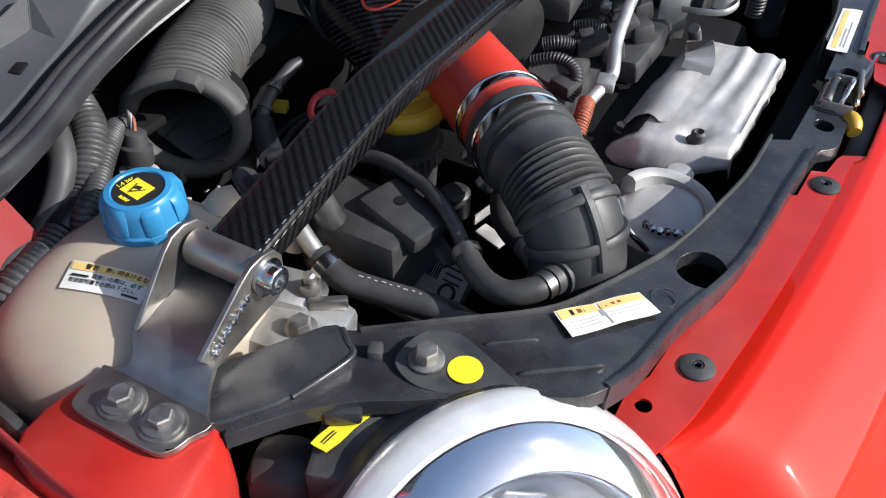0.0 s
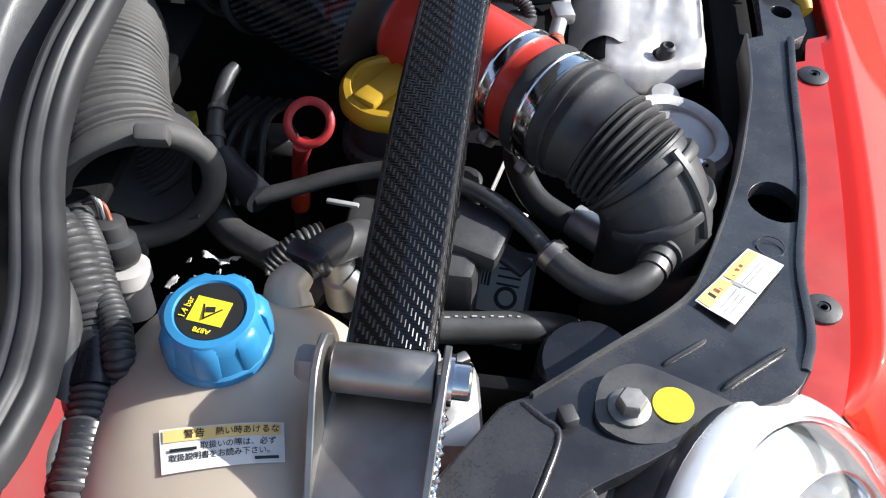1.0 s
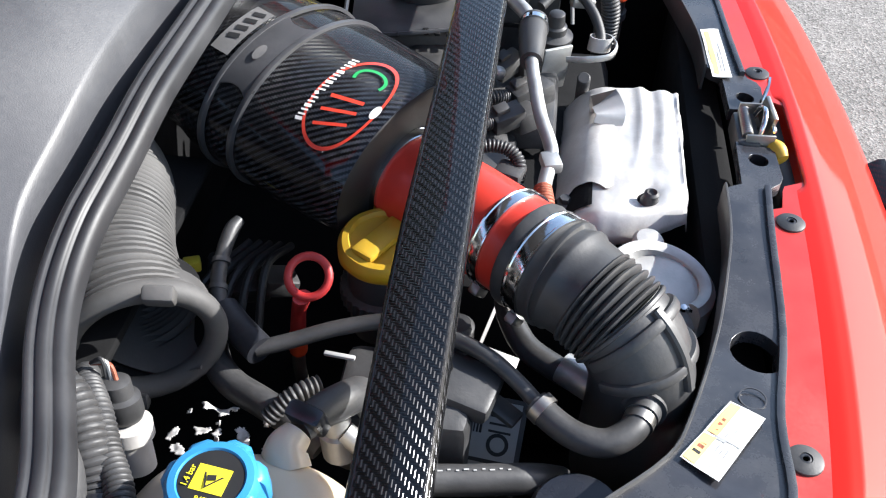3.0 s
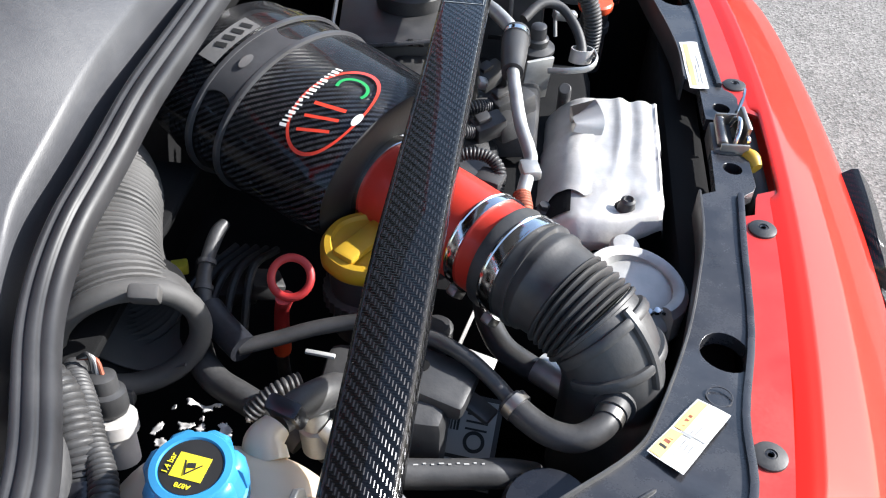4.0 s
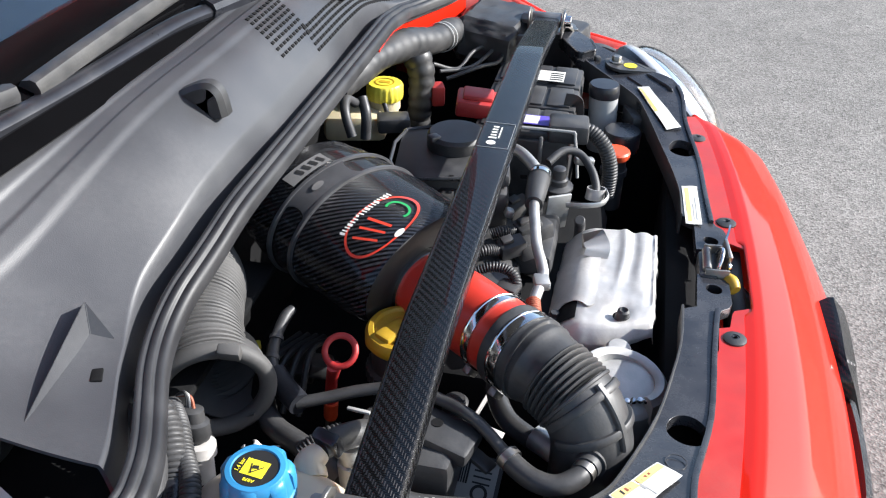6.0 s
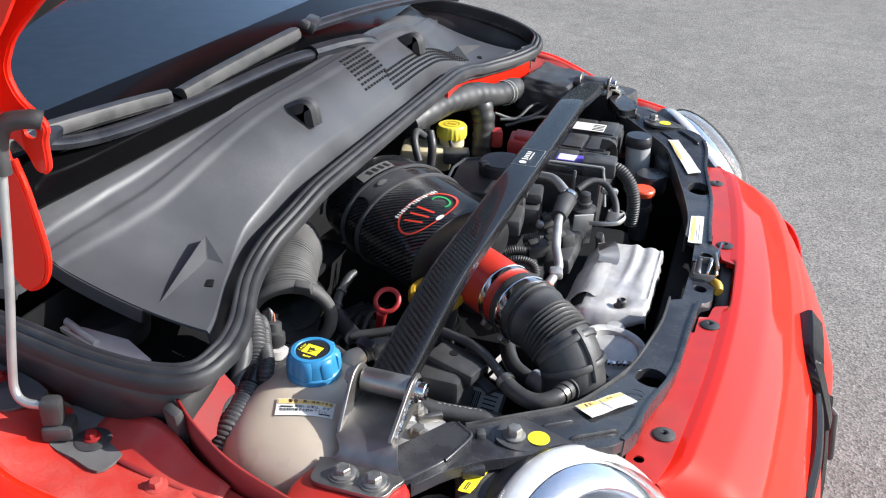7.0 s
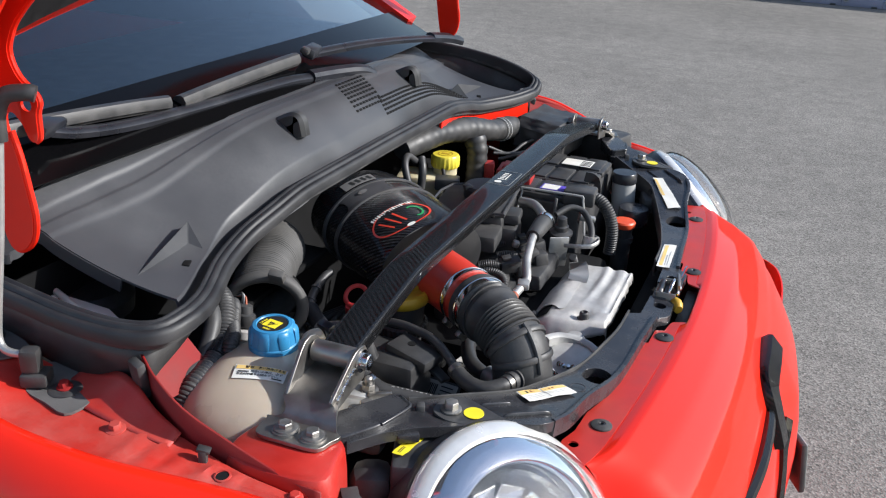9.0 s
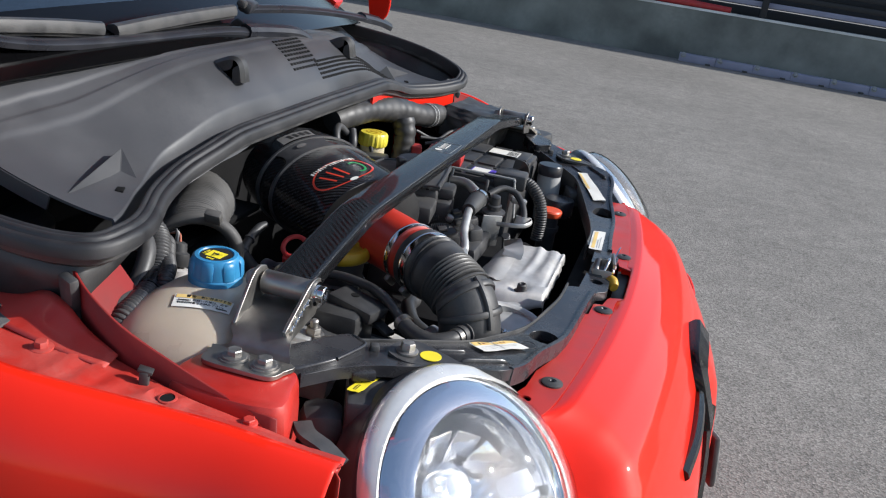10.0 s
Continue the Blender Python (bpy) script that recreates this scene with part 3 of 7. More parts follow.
part("bumper_trim", strip([(0.450, -0.054, 0.716), (0.453, -0.12, 0.712), (0.450, -0.21, 0.706), (0.438, -0.30, 0.700)], [(-0.010, -0.010), (-0.008, 0.003), (0.0, 0.006), (0.008, 0.003), (0.010, -0.010)], up=(0.7, -0.1, 0.7)), CARBON, car, "carbon fibre trim strip")
part("bumper_trim", strip([(0.482, 0.03, 0.655), (0.483, -0.002, 0.625), (0.489, -0.018, 0.58), (0.493, -0.038, 0.526), (0.49, -0.075, 0.46)], [(-0.011, -0.008), (-0.009, 0.003), (0.009, 0.003), (0.011, -0.008)], up=(0.7, -0.1, 0.7)), CARBON, car, "carbon fibre trim strip")
part("plate_holder", box((0.462, 0.35, 0.455), (0.012, 0.33, 0.11), 0.004, (0, -8, 26)), BLACK, car, "black number plate holder")
part("number_plate", box((0.469, 0.353, 0.456), (0.004, 0.32, 0.10), 0.002, (0, -8, 26)), ALU, car)

# bay shell, in a near-black that stands in for deep shade
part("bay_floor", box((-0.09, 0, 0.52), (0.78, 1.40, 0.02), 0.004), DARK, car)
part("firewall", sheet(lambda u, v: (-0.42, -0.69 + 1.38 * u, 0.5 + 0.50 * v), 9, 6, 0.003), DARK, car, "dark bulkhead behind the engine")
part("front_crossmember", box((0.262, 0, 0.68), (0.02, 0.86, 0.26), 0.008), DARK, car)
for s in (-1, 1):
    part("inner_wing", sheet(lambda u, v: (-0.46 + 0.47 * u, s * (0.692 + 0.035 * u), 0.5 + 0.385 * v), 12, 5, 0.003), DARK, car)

# dark panels added to close off the ground under the lamps
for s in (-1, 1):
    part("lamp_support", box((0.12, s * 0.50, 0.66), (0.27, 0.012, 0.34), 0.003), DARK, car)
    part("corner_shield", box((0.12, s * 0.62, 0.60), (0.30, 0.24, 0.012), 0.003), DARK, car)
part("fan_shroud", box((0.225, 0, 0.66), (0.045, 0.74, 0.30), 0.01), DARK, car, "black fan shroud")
for x in (-0.10, -2.55):
    for s in (-1, 1):
        w = part("wheel", lathe([(0.18, -0.09), (0.28, -0.095), (0.30, -0.07), (0.302, 0.0), (0.30, 0.07), (0.28, 0.095), (0.18, 0.09)], (x, s * 0.745, 0.302), (0, s, 0), 40), BLACK_SOFT, car, "black tyre")
        part("rim", lathe([(0.185, 0.05), (0.19, 0.085), (0.17, 0.08), (0.12, 0.05), (0.04, 0.055), (0.0, 0.06)], (x, s * 0.745, 0.302), (0, s, 0), 30, caps=False), ALU, w)
# red upstand from the scuttle corner past the tank, shade put into its colour
for s in (-1, 1):
    top = catmull([(-0.215, s * 0.700, 0.968), (-0.18, s * 0.722, 0.958), (-0.13, s * 0.742, 0.944), (-0.07, s * 0.748, 0.925 if s < 0 else 0.90), (0.0, s * 0.752, 0.905 if s < 0 else 0.85), (0.04, s * 0.752, 0.9 if s < 0 else 0.84)], 5)
    b = part("upstand", loft([[tuple(p - np.array([0, s * 0.01, 0.09])), tuple(p)] for p in top], False, False), RED_DEEP, car, "red inner edge darkened as if in shade")
    m = b.modifiers.new("thick", 'SOLIDIFY')
    m.thickness = 0.003
    # mounting block under the brace; the far one's black stands in for shade
    rings = []
    for dz, k in ((-0.12, 1.06), (-0.03, 1.03), (-0.008, 1.0), (-0.002, 0.96), (0, 0.9)):
        lo = smooth_loop([(-0.072, 0.748), (-0.075, 0.68), (-0.03, 0.665), (0.020, 0.668), (0.034, 0.70), (0.034, 0.748)], 4)
        cx, cy = -0.035, 0.70
        rings.append([(cx + (x - cx) * k, s * (cy + (y - cy) * k), 0.9085 + dz) for x, y in lo])
    part("mount_block", loft(rings), RED_INNER if s < 0 else BLACK, car, "dusty red bracket mount on the wing" if s < 0 else "bracket mount blackened as if in shade")

part("wing_bolt", bolt((-0.196, -0.768, 0.915), (0, -0.1, 1), 0.0068, 0.006, 0.011), RED_DUSTY, car, "red painted hex bolt")
part("wing_bolt", bolt((0.02, -0.765, 0.897), (0, -0.1, 1), 0.006, 0.004, 0.008), RED_DUSTY, car)
part("ledge_clip", box((-0.088, -0.765, 0.912), (0.009, 0.008, 0.016), 0.002, (0, 0, 20), box((-0.088, -0.763, 0.920), (0.014, 0.010, 0.004), 0.001, (0, 14, 20))), BLACK, car, "black rubber clip")
part("hole_rim", lathe([(0.009, -0.002), (0.0085, 0.0006), (0.0070, 0.0010), (0.0066, -0.002)], (-0.055, -0.779, 0.9085), (0, -0.1, 1), 20, caps=False), RED_DUSTY, car)
# near-black disc in place of the shaded hole
part("hole", lathe([(0.0066, -0.001), (0.0066, 0.0004), (0.0, 0.0005)], (-0.055, -0.779, 0.9083), (0, -0.1, 1), 18), DARK, car)

# ---- scuttle: cowl panel, seal, wipers, screen ----
cowl = thing("cowl_panel", (-0.33, 0, 1.0), "grey-black plastic scuttle panel below the windscreen", "cowl panel")


def seal_path(y):
    """x and z of the seal across the car, its bends eased."""
    p = [seal_line(abs(y) + d) for d in np.linspace(-0.03, 0.03, 9)]
    return sum(q[0] for q in p) / 9, sum(q[1] for q in p) / 9


def seal_line(y):
    a = abs(y)
    x = lerp(a, [0, 0.36, 0.44, 0.50, 0.56, 0.62, 0.66], [-0.252, -0.256, -0.262, -0.250, -0.222, -0.194, -0.188])
    z = lerp(a, [0, 0.3, 0.40, 0.47, 0.56, 0.66], [1.034, 1.03, 1.012, 0.996, 0.994, 1.002])
    return x, z


def ease(v, lo, hi):
    t = min(1.0, max(0.0, (v - lo) / (hi - lo)))
    return t * t * (3 - 2 * t)


def cowl_surface(u, v):
    """Scuttle panel: gutter at the seal (v 0), crowned middle, flared ends, stepped strip at the glass (v 1)."""
    y = -0.622 + 1.244 * u
    a = abs(y)
    fx, fz = seal_path(y)
    fx, fz = fx - 0.014, fz + 0.002
    bx = -0.408 - 0.15 * a * a
    bz = lerp(a, [0, 0.25, 0.40, 0.50, 0.575, 0.622], [1.116, 1.113, 1.106, 1.099, 1.084, 1.070])
    x = fx + (bx - fx) * v
    w = ease(a, 0.16, 0.60)
    z = fz + (bz - fz) * ((1 - w) * v + w * v ** 1.8) + 0.030 * (1 - w) * math.sin(math.pi * min(1, v * 1.05)) ** 0.8
    d = (1 - v) * (fx - bx)
    z += -0.0025 * ease(d, 0.020, 0.026) + 0.0025 * ease(d, 0.038, 0.044) - 0.0025 * ease(d, 0.056, 0.066)
    z -= (0.008 + 0.034 * ease(a, 0.08, 0.28)) * (1 - ease(v, 0.0, 0.13 - 0.08 * ease(a, 0.40, 0.50)))
    return (x, y, z)


part("panel", sheet(cowl_surface, 125, 121, 0.003), COWL, cowl, angle=70)
for s in (-1, 1):
    # folded fin near the end of the panel
    f = lambda y, v: Vector(cowl_surface((s * y + 0.622) / 1.244, v)) + Vector((0, 0, -0.003))

    def on_cowl(x, y, lift=0.0):
        x0, x1 = cowl_surface((s * y + 0.622) / 1.244, 0)[0], cowl_surface((s * y + 0.622) / 1.244, 1)[0]
        q = cowl_surface((s * y + 0.622) / 1.244, min(1.0, max(0.0, (x - x0) / (x1 - x0))))
        return Vector((x, s * y, q[2] + lift))
    bm = bmesh.new()
    top, corner, foot, back, tail = (bm.verts.new(p) for p in (on_cowl(-0.309, 0.482, 0.022), on_cowl(-0.302, 0.494, -0.002), on_cowl(-0.281, 0.488, -0.002), on_cowl(-0.322, 0.470, -0.002), on_cowl(-0.293, 0.612, -0.002)))
    for t in ((top, tail, corner), (top, corner, foot), (top, foot, back), (top, back, tail), (foot, corner, tail, back)):
        bm.faces.new(t)
    bmesh.ops.recalc_face_normals(bm, faces=bm.faces[:])
    bmesh.ops.bevel(bm, geom=bm.edges[:], offset=0.0007, segments=2, affect='EDGES')
    part("gusset", bm, COWL, cowl, angle=30)
    ends = [f(0.621, v) + Vector((0, s * 0.001, -0.004)) for v in np.linspace(0.36, 1, 14)]
    part("end_skirt", strip(ends, [(-0.0015, -0.012), (0.0015, -0.012), (0.0015, 0.005), (-0.0015, 0.005)], up=(0, 0, 1), res=2), COWL, cowl)
    q = on_cowl(-0.276, 0.532, -0.0045)
    part("slot", box((q.x, q.y, q.z + 0.0045), (0.010, 0.016, 0.003), 0.0012, (0, 0, 25)), DARK, cowl)
    rest = [(-0.63, 0.58), (-0.59, 0.555), (-0.54, 0.575), (-0.44, 0.635), (-0.424, 0.650), (-0.424, 0.665), (-0.44, 0.676), (-0.63, 0.676)]
    part("side_cover", plate(smooth_loop([(x, s * y) for x, y in rest], 4), 0.012, lambda x, y: 1.036 - 0.04 * (x + 0.43) - 6 * max(0.0, abs(y) - 0.655) ** 2), COWL, cowl, "grey plastic end piece beside the hinge")
for y in (-0.193, 0.246):
    px, py, pz = cowl_surface((y + 0.622) / 1.244, 0.36)
    bm = strip([(px - 0.05, y, pz - 0.004), (px - 0.03, y, pz + 0.008), (px, y, pz + 0.022), (px + 0.014, y, pz + 0.017), (px + 0.02, y, pz - 0.008)],
               [(-0.012, -0.030), (-0.012, 0.001), (-0.006, 0.006), (0.006, 0.006), (0.012, 0.001), (0.012, -0.030)], up=(0, 0, 1))
    part("bump_stop", bm, BLACK_SOFT, cowl, "black rubber bonnet stop")
# vent slots of the left half, drawn as near-black boxes
holes_bm = bmesh.new()
for n_rows, n_cols, y0, v0, dv in ((8, 9, -0.010, 0.26, 0.052), (5, 34, 0.075, 0.13, 0.040)):
    for r in range(n_rows):
        for c in range(n_cols):
            u = (y0 + (0.0118 if n_cols < 20 else 0.0125) * c + 0.0028 * r + 0.622) / 1.244
            q, q2 = cowl_surface(u, v0 + dv * r), cowl_surface(u, v0 + dv * r + 0.01)
            tilt = math.degrees(math.atan2(q2[2] - q[2], q[0] - q2[0]))
            box((q[0], q[1], q[2] + 0.0004), (0.0042, 0.0066 if n_cols < 20 else 0.0085, 0.002), 0, (0, tilt, 0), holes_bm)
tagged(part("vent_mesh", holes_bm, DARK, cowl, "rows of small air slots", smooth=False), kind="stuff")

for y0, y1, dx, dz in ((0.26, 0.64, -0.002, -0.030),):
    lip_path = [(seal_path(y)[0] + dx, y, seal_path(y)[1] + dz) for y in np.linspace(y0, y1, 18)]
    part("scuttle_lip", strip(lip_path, [(-0.003, -0.026), (0.002, -0.028), (0.003, -0.020), (0.003, 0.008), (-0.002, 0.008)], up=(0, 0, 1), res=2), RED, car, "red painted scuttle flange under the seal")
seal = thing("bonnet_seal", (-0.25, 0, 1.0), "black ribbed rubber seal along the scuttle edge", "rubber seal")
ys = np.linspace(-0.655, 0.655, 61)
mid = [(seal_path(y)[0], y, seal_path(y)[1]) for y in ys]
arm = [(-0.95, 0.64, 1.02), (-0.60, 0.675, 1.018), (-0.466, 0.690, 1.012), (-0.38, 0.698, 1.005), (-0.30, 0.706, 1.0), (-0.235, 0.705, 0.998), (-0.197, 0.690, 0.999)]
far_arm = [(-0.95, 0.64, 1.10), (-0.60, 0.672, 1.088), (-0.466, 0.688, 1.074), (-0.38, 0.700, 1.064), (-0.30, 0.702, 1.051), (-0.235, 0.698, 1.034), (-0.194, 0.685, 1.016)]
path = [(x, -y, z) for x, y, z in arm] + mid + list(reversed(far_arm))
prof = [(-0.006, -0.016), (-0.0065, 0.003), (-0.0058, 0.0072), (-0.0040, 0.0085), (-0.0015, 0.0080), (-0.0002, 0.0062), (0.0008, 0.0062), (0.0020, 0.0076), (0.0058, 0.0072), (0.0076, 0.0056), (0.0084, 0.0030), (0.0094, 0.0028), (0.0106, 0.0036), (0.0150, 0.0022), (0.0176, -0.002), (0.018, -0.012)]
part("seal_strip", strip(path, prof, up=(0, 0, 1), res=4), SEAL, seal, angle=75)
prof = [(-0.006, -0.012), (0.008, -0.010), (0.008, -0.022), (0.002, -0.026), (-0.003, -0.022), (-0.004, -0.018), (-0.006, -0.018)]
part("seal_carrier", strip(path, prof, up=(0, 0, 1), res=2), BLACK, seal, "black plastic carrier under the seal")

screen = thing("windscreen", (-0.46, 0, 1.12), "tinted curved windscreen reflecting the blue sky", "windscreen")


def glass(u, v):
    y = -0.70 + 1.4 * u
    return (-0.404 - 0.80 * v - 0.15 * y * y, y * (1 - 0.12 * v), 1.119 - 0.055 * y * y + 0.42 * v)


pane = part("pane", sheet(glass, 25, 9, 0.005), WINDOW, screen)
part("frit", sheet(lambda u, v: tuple(Vector(glass(u, v * 0.13 - 0.02)) + Vector((0.001, 0, 0.003))), 25, 3, 0.002), FRIT, screen, "black ceramic border of the glass")
part("dashboard", sheet(lambda u, v: (-0.54 - 0.6 * v, -0.68 + 1.36 * u, 1.06 + 0.03 * math.sin(3 * v)), 9, 5, 0.01), CABIN, screen)
cab = thing("cabin_shell", (-1.2, 0, 0.6), "dark interior of the car behind the windscreen", "car interior")
part("rear_wall", box((-1.9, 0, 1.05), (0.05, 1.2, 0.7), 0.02), CABIN, cab)
part("floor", box((-1.5, 0, 0.75), (1.9, 1.4, 0.05), 0.02), CABIN, cab)
part("roof", sheet(lambda u, v: (-1.2 - 1.55 * u, (-0.60 + 1.2 * v), 1.545 - 0.05 * (2 * v - 1) ** 2 - 0.10 * u * u), 16, 12, 0.02), RED, car)
part("tailgate", sheet(lambda u, v: (-2.75 - 0.42 * u ** 1.5, (-0.60 + 1.2 * v) * (1 + 0.26 * u), 1.445 - 0.95 * u - 0.05 * (2 * v - 1) ** 2), 14, 10, 0.02), RED, car)
part("rear_window", sheet(lambda u, v: (-2.79 - 0.14 * u, -0.48 + 0.96 * v, 1.40 - 0.34 * u + 0.006), 6, 6, 0.006), FRIT, car)
part("rear_bumper", sheet(lambda u, v: (-3.14 - 0.06 * math.sin(3 * u), -0.80 + 1.6 * v, 0.55 - 0.30 * u), 8, 12, 0.02), RED, car)


def flank(u, v, s):
    """Side of the body behind the front wing, with round cuts over the wheels."""
    x = -0.78 - 2.38 * u
    z = 1.03 - 0.80 * v
    arch = 0.36 ** 2 - (x + 2.55) ** 2
    if arch > 0:
        z = max(z, 0.302 + math.sqrt(arch))
    return (x, s * (0.80 + 0.07 * math.sin(math.pi * min(1.0, v + 0.15)) - 0.10 * max(0.0, u - 0.75) * 2), z)


for s in (-1, 1):
    part("body_side", sheet(lambda u, v: flank(u, v, s), 60, 14, 0), RED, car)
    part("side_window", sheet(lambda u, v: (-0.80 - 2.05 * u, s * (0.80 - 0.18 * v), 1.03 + v * lerp(u, [0, 0.24, 0.9, 1], [0.12, 0.46, 0.40, 0.34])), 14, 5, 0.004), FRIT, car)
    part("sill", box((-1.35, s * 0.80, 0.25), (1.75, 0.08, 0.10), 0.02), BLACK, car)
    part("pillar", strip([(-0.53, s * 0.70, 1.11), (-0.9, s * 0.66, 1.33), (-1.22, s * 0.60, 1.53)], [(-0.03, -0.03), (0.03, -0.03), (0.03, 0.02), (-0.03, 0.02)], up=(0, 0, 1)), RED, car)


def wiper(arm, blade, cap, spoiler):
    """Flat arm from its pivot cap, a blade with a rubber lip, and the joint between them."""
    w = thing("wiper", arm[0], "black wiper arm and blade resting on the windscreen", "wiper", "windscreen wipers")
    part("arm", strip(arm, [(-0.010, -0.004), (-0.009, 0.003), (-0.004, 0.006), (0.004, 0.006), (0.009, 0.003), (0.010, -0.004)], up=(0.4, 0, 1)), BLACK_GLOSS, w)
    part("blade", strip(blade, [(-0.013, -0.004), (-0.011, 0.003), (-0.002, 0.009), (0.004, 0.009), (0.010, 0.003), (0.012, -0.004)], up=(0.4, 0, 1)), BLACK, w, "grey-black blade spoiler")
    part("rubber_lip", strip([(x + 0.004, y, z - 0.008) for x, y, z in blade], [(-0.002, -0.005), (0.002, -0.005), (0.003, 0.004), (-0.003, 0.004)], up=(0.4, 0, 1)), BLACK, w)
    j = Vector(spoiler)
    part("joint", box(j, (0.024, 0.055, 0.020), 0.006, (0, 20, 14)), BLACK_GLOSS, w)
    part("joint_clip", box(j + Vector((0.004, -0.03, 0.006)), (0.016, 0.02, 0.012), 0.004, (0, 20, 14)), BLACK, w)
    part("pivot_cap", strip(cap, [(-0.013, -0.006), (-0.012, 0.004), (-0.006, 0.009), (0.006, 0.009), (0.012, 0.004), (0.013, -0.006)], up=(0.4, 0, 1)), BLACK_GLOSS, w, "rounded pivot cover")


wiper([(-0.375, 0.13, 1.114), (-0.392, 0.05, 1.119), (-0.412, -0.06, 1.127), (-0.430, -0.26, 1.126), (-0.448, -0.41, 1.128), (-0.462, -0.50, 1.136), (-0.478, -0.555, 1.150)], [(-0.500, -0.62, 1.156), (-0.478, -0.500, 1.153), (-0.462, -0.40, 1.148), (-0.452, -0.327, 1.142)],
      [(-0.362, 0.166, 1.106), (-0.372, 0.13, 1.118), (-0.388, 0.07, 1.123), (-0.402, 0.0, 1.126)], (-0.474, -0.535, 1.150))
wiper([(-0.375, 0.62, 1.104), (-0.388, 0.42, 1.132), (-0.405, 0.22, 1.150), (-0.425, 0.045, 1.156)], [(-0.446, -0.306, 1.138), (-0.440, -0.20, 1.146), (-0.434, -0.08, 1.152), (-0.430, 0.0, 1.155)],
      [(-0.370, 0.64, 1.098), (-0.378, 0.58, 1.112), (-0.386, 0.50, 1.124)], (-0.424, 0.045, 1.160))

# ---- open bonnet, hinges and prop ----
bonnet = thing("bonnet", (-0.45, 0, 1.25), "open red bonnet standing up on its hinges", "bonnet")
HX, HZ = 0.645, 0.764


def bonnet_line(s):
    """Run, rise and slope along the bonnet from its hinge; it bends upright."""
    x = z = 0.0
    for k in range(24):
        a = radians(lerp(s * (k + 0.5) / 24, [0, 0.12, 0.45], [50, 52, 72]))
        x, z = x + math.cos(a) * s / 24, z + math.sin(a) * s / 24
    return x, z, radians(lerp(s, [0, 0.12, 0.45], [50, 52, 72]))


def bonnet_skin(u, v):
    y = -0.735 + 1.47 * u
    x, z, a = bonnet_line(-0.02 + 0.82 * v)
    lift = 0.11 * (1 - (y / 0.735) ** 2)
    return (-0.415 + x - math.sin(a) * lift, y, 1.265 + z + math.cos(a) * lift)


def skirt_point(u, v):
    x, z, a = bonnet_line(-0.03 + 0.83 * u)
    return (-0.376 + x - math.sin(a) * 0.09 * v, 0.755 - 0.02 * v * v, 1.233 + z + math.cos(a) * 0.09 * v)


part("skin", sheet(bonnet_skin, 21, 17, 0.004), RED, bonnet)
part("insulation_mat", sheet(lambda u, v: Vector(bonnet_skin(0.004 + 0.992 * u, 0.05 + 0.945 * v)) + Vector((0.014, 0, -0.008)), 21, 17, 0.004), FELT, bonnet, "black felt insulation mat")
for s in (-1, 1):
    part("side_skirt", sheet(lambda u, v: (skirt_point(u, v)[0], s * skirt_point(u, v)[1], skirt_point(u, v)[2]), 15, 5, 0.004), RED, bonnet)


def hinge(s):
    """Flat pressed arm with a hooked lug, a rod hole and a lower leg."""
    y = -0.695 if s < 0 else 0.60
    arm = [(-0.27, 1.42), (-0.346, 1.348), (-0.378, 1.295), (-0.400, 1.259), (-0.405, 1.235), (-0.404, 1.20), (-0.402, 1.165), (-0.398, 1.13), (-0.392, 1.09), (-0.386, 1.066),
           (-0.374, 1.058), (-0.354, 1.072), (-0.346, 1.10), (-0.350, 1.135), (-0.356, 1.170), (-0.364, 1.198), (-0.365, 1.215), (-0.354, 1.220), (-0.342, 1.208), (-0.336, 1.195),
           (-0.329, 1.191), (-0.323, 1.198), (-0.322, 1.222), (-0.318, 1.234), (-0.323, 1.244), (-0.341, 1.259), (-0.350, 1.280), (-0.345, 1.300), (-0.321, 1.331), (-0.22, 1.42)]
    if s > 0:
        arm = [(x - 0.015, z + 0.05) for x, z in arm]
    bm = plate(smooth_loop(arm, 4), 0.004, lambda x, z: 0.0, [circle(-0.334 if s < 0 else -0.349, 1.231 if s < 0 else 1.281, 0.0075, 18)])
    for v in bm.verts:
        v.co = (v.co.x, y + v.co.z, v.co.y)
    h = part("hinge_arm", bm, RED, bonnet, "red painted steel hinge arm")
    edge = [(x, y - s * 0.0, z) for x, z in arm[20:]]
    part("rolled_edge", tube(edge, 0.0032, 8, 4), RED, h)
    edge = [(x + 0.001, y, z) for x, z in arm[9:16]]
    part("rolled_edge", tube(edge, 0.0036, 8, 4), RED, h)
    part("bolt", bolt((-0.335, y - s * 0.002, 1.335), (0, -s, 0), 0.006, 0.005, 0.008), RED, h)
    return h


hinge(-1)
hinge(1)
rod = thing("bonnet_prop", (-0.345, -0.75, 0.95), "steel bonnet prop rod with a rubber sleeve and clip", "prop rod")
part("rod", tube([(-0.352, -0.72, 1.21), (-0.356, -0.735, 1.10), (-0.364, -0.748, 1.0), (-0.363, -0.752, 0.972), (-0.350, -0.754, 0.963), (-0.325, -0.750, 0.963)], 0.0046, 12, 6), ROD, rod)
part("sleeve", tube([(-0.353, -0.722, 1.195), (-0.352, -0.72, 1.225), (-0.342, -0.717, 1.243), (-0.32, -0.71, 1.248), (-0.312, -0.705, 1.246)], 0.009, 14, 6), BLACK_SOFT, rod, "black rubber sleeve")
part("clip", box((-0.325, -0.748, 0.956), (0.022, 0.020, 0.030), 0.006, (0, 0, 25)), BLACK_SOFT, rod, "black plastic rod clip")
part("clip_foot", box((-0.322, -0.746, 0.934), (0.030, 0.028, 0.016), 0.004, (0, 0, 25)), BLACK_SOFT, rod)
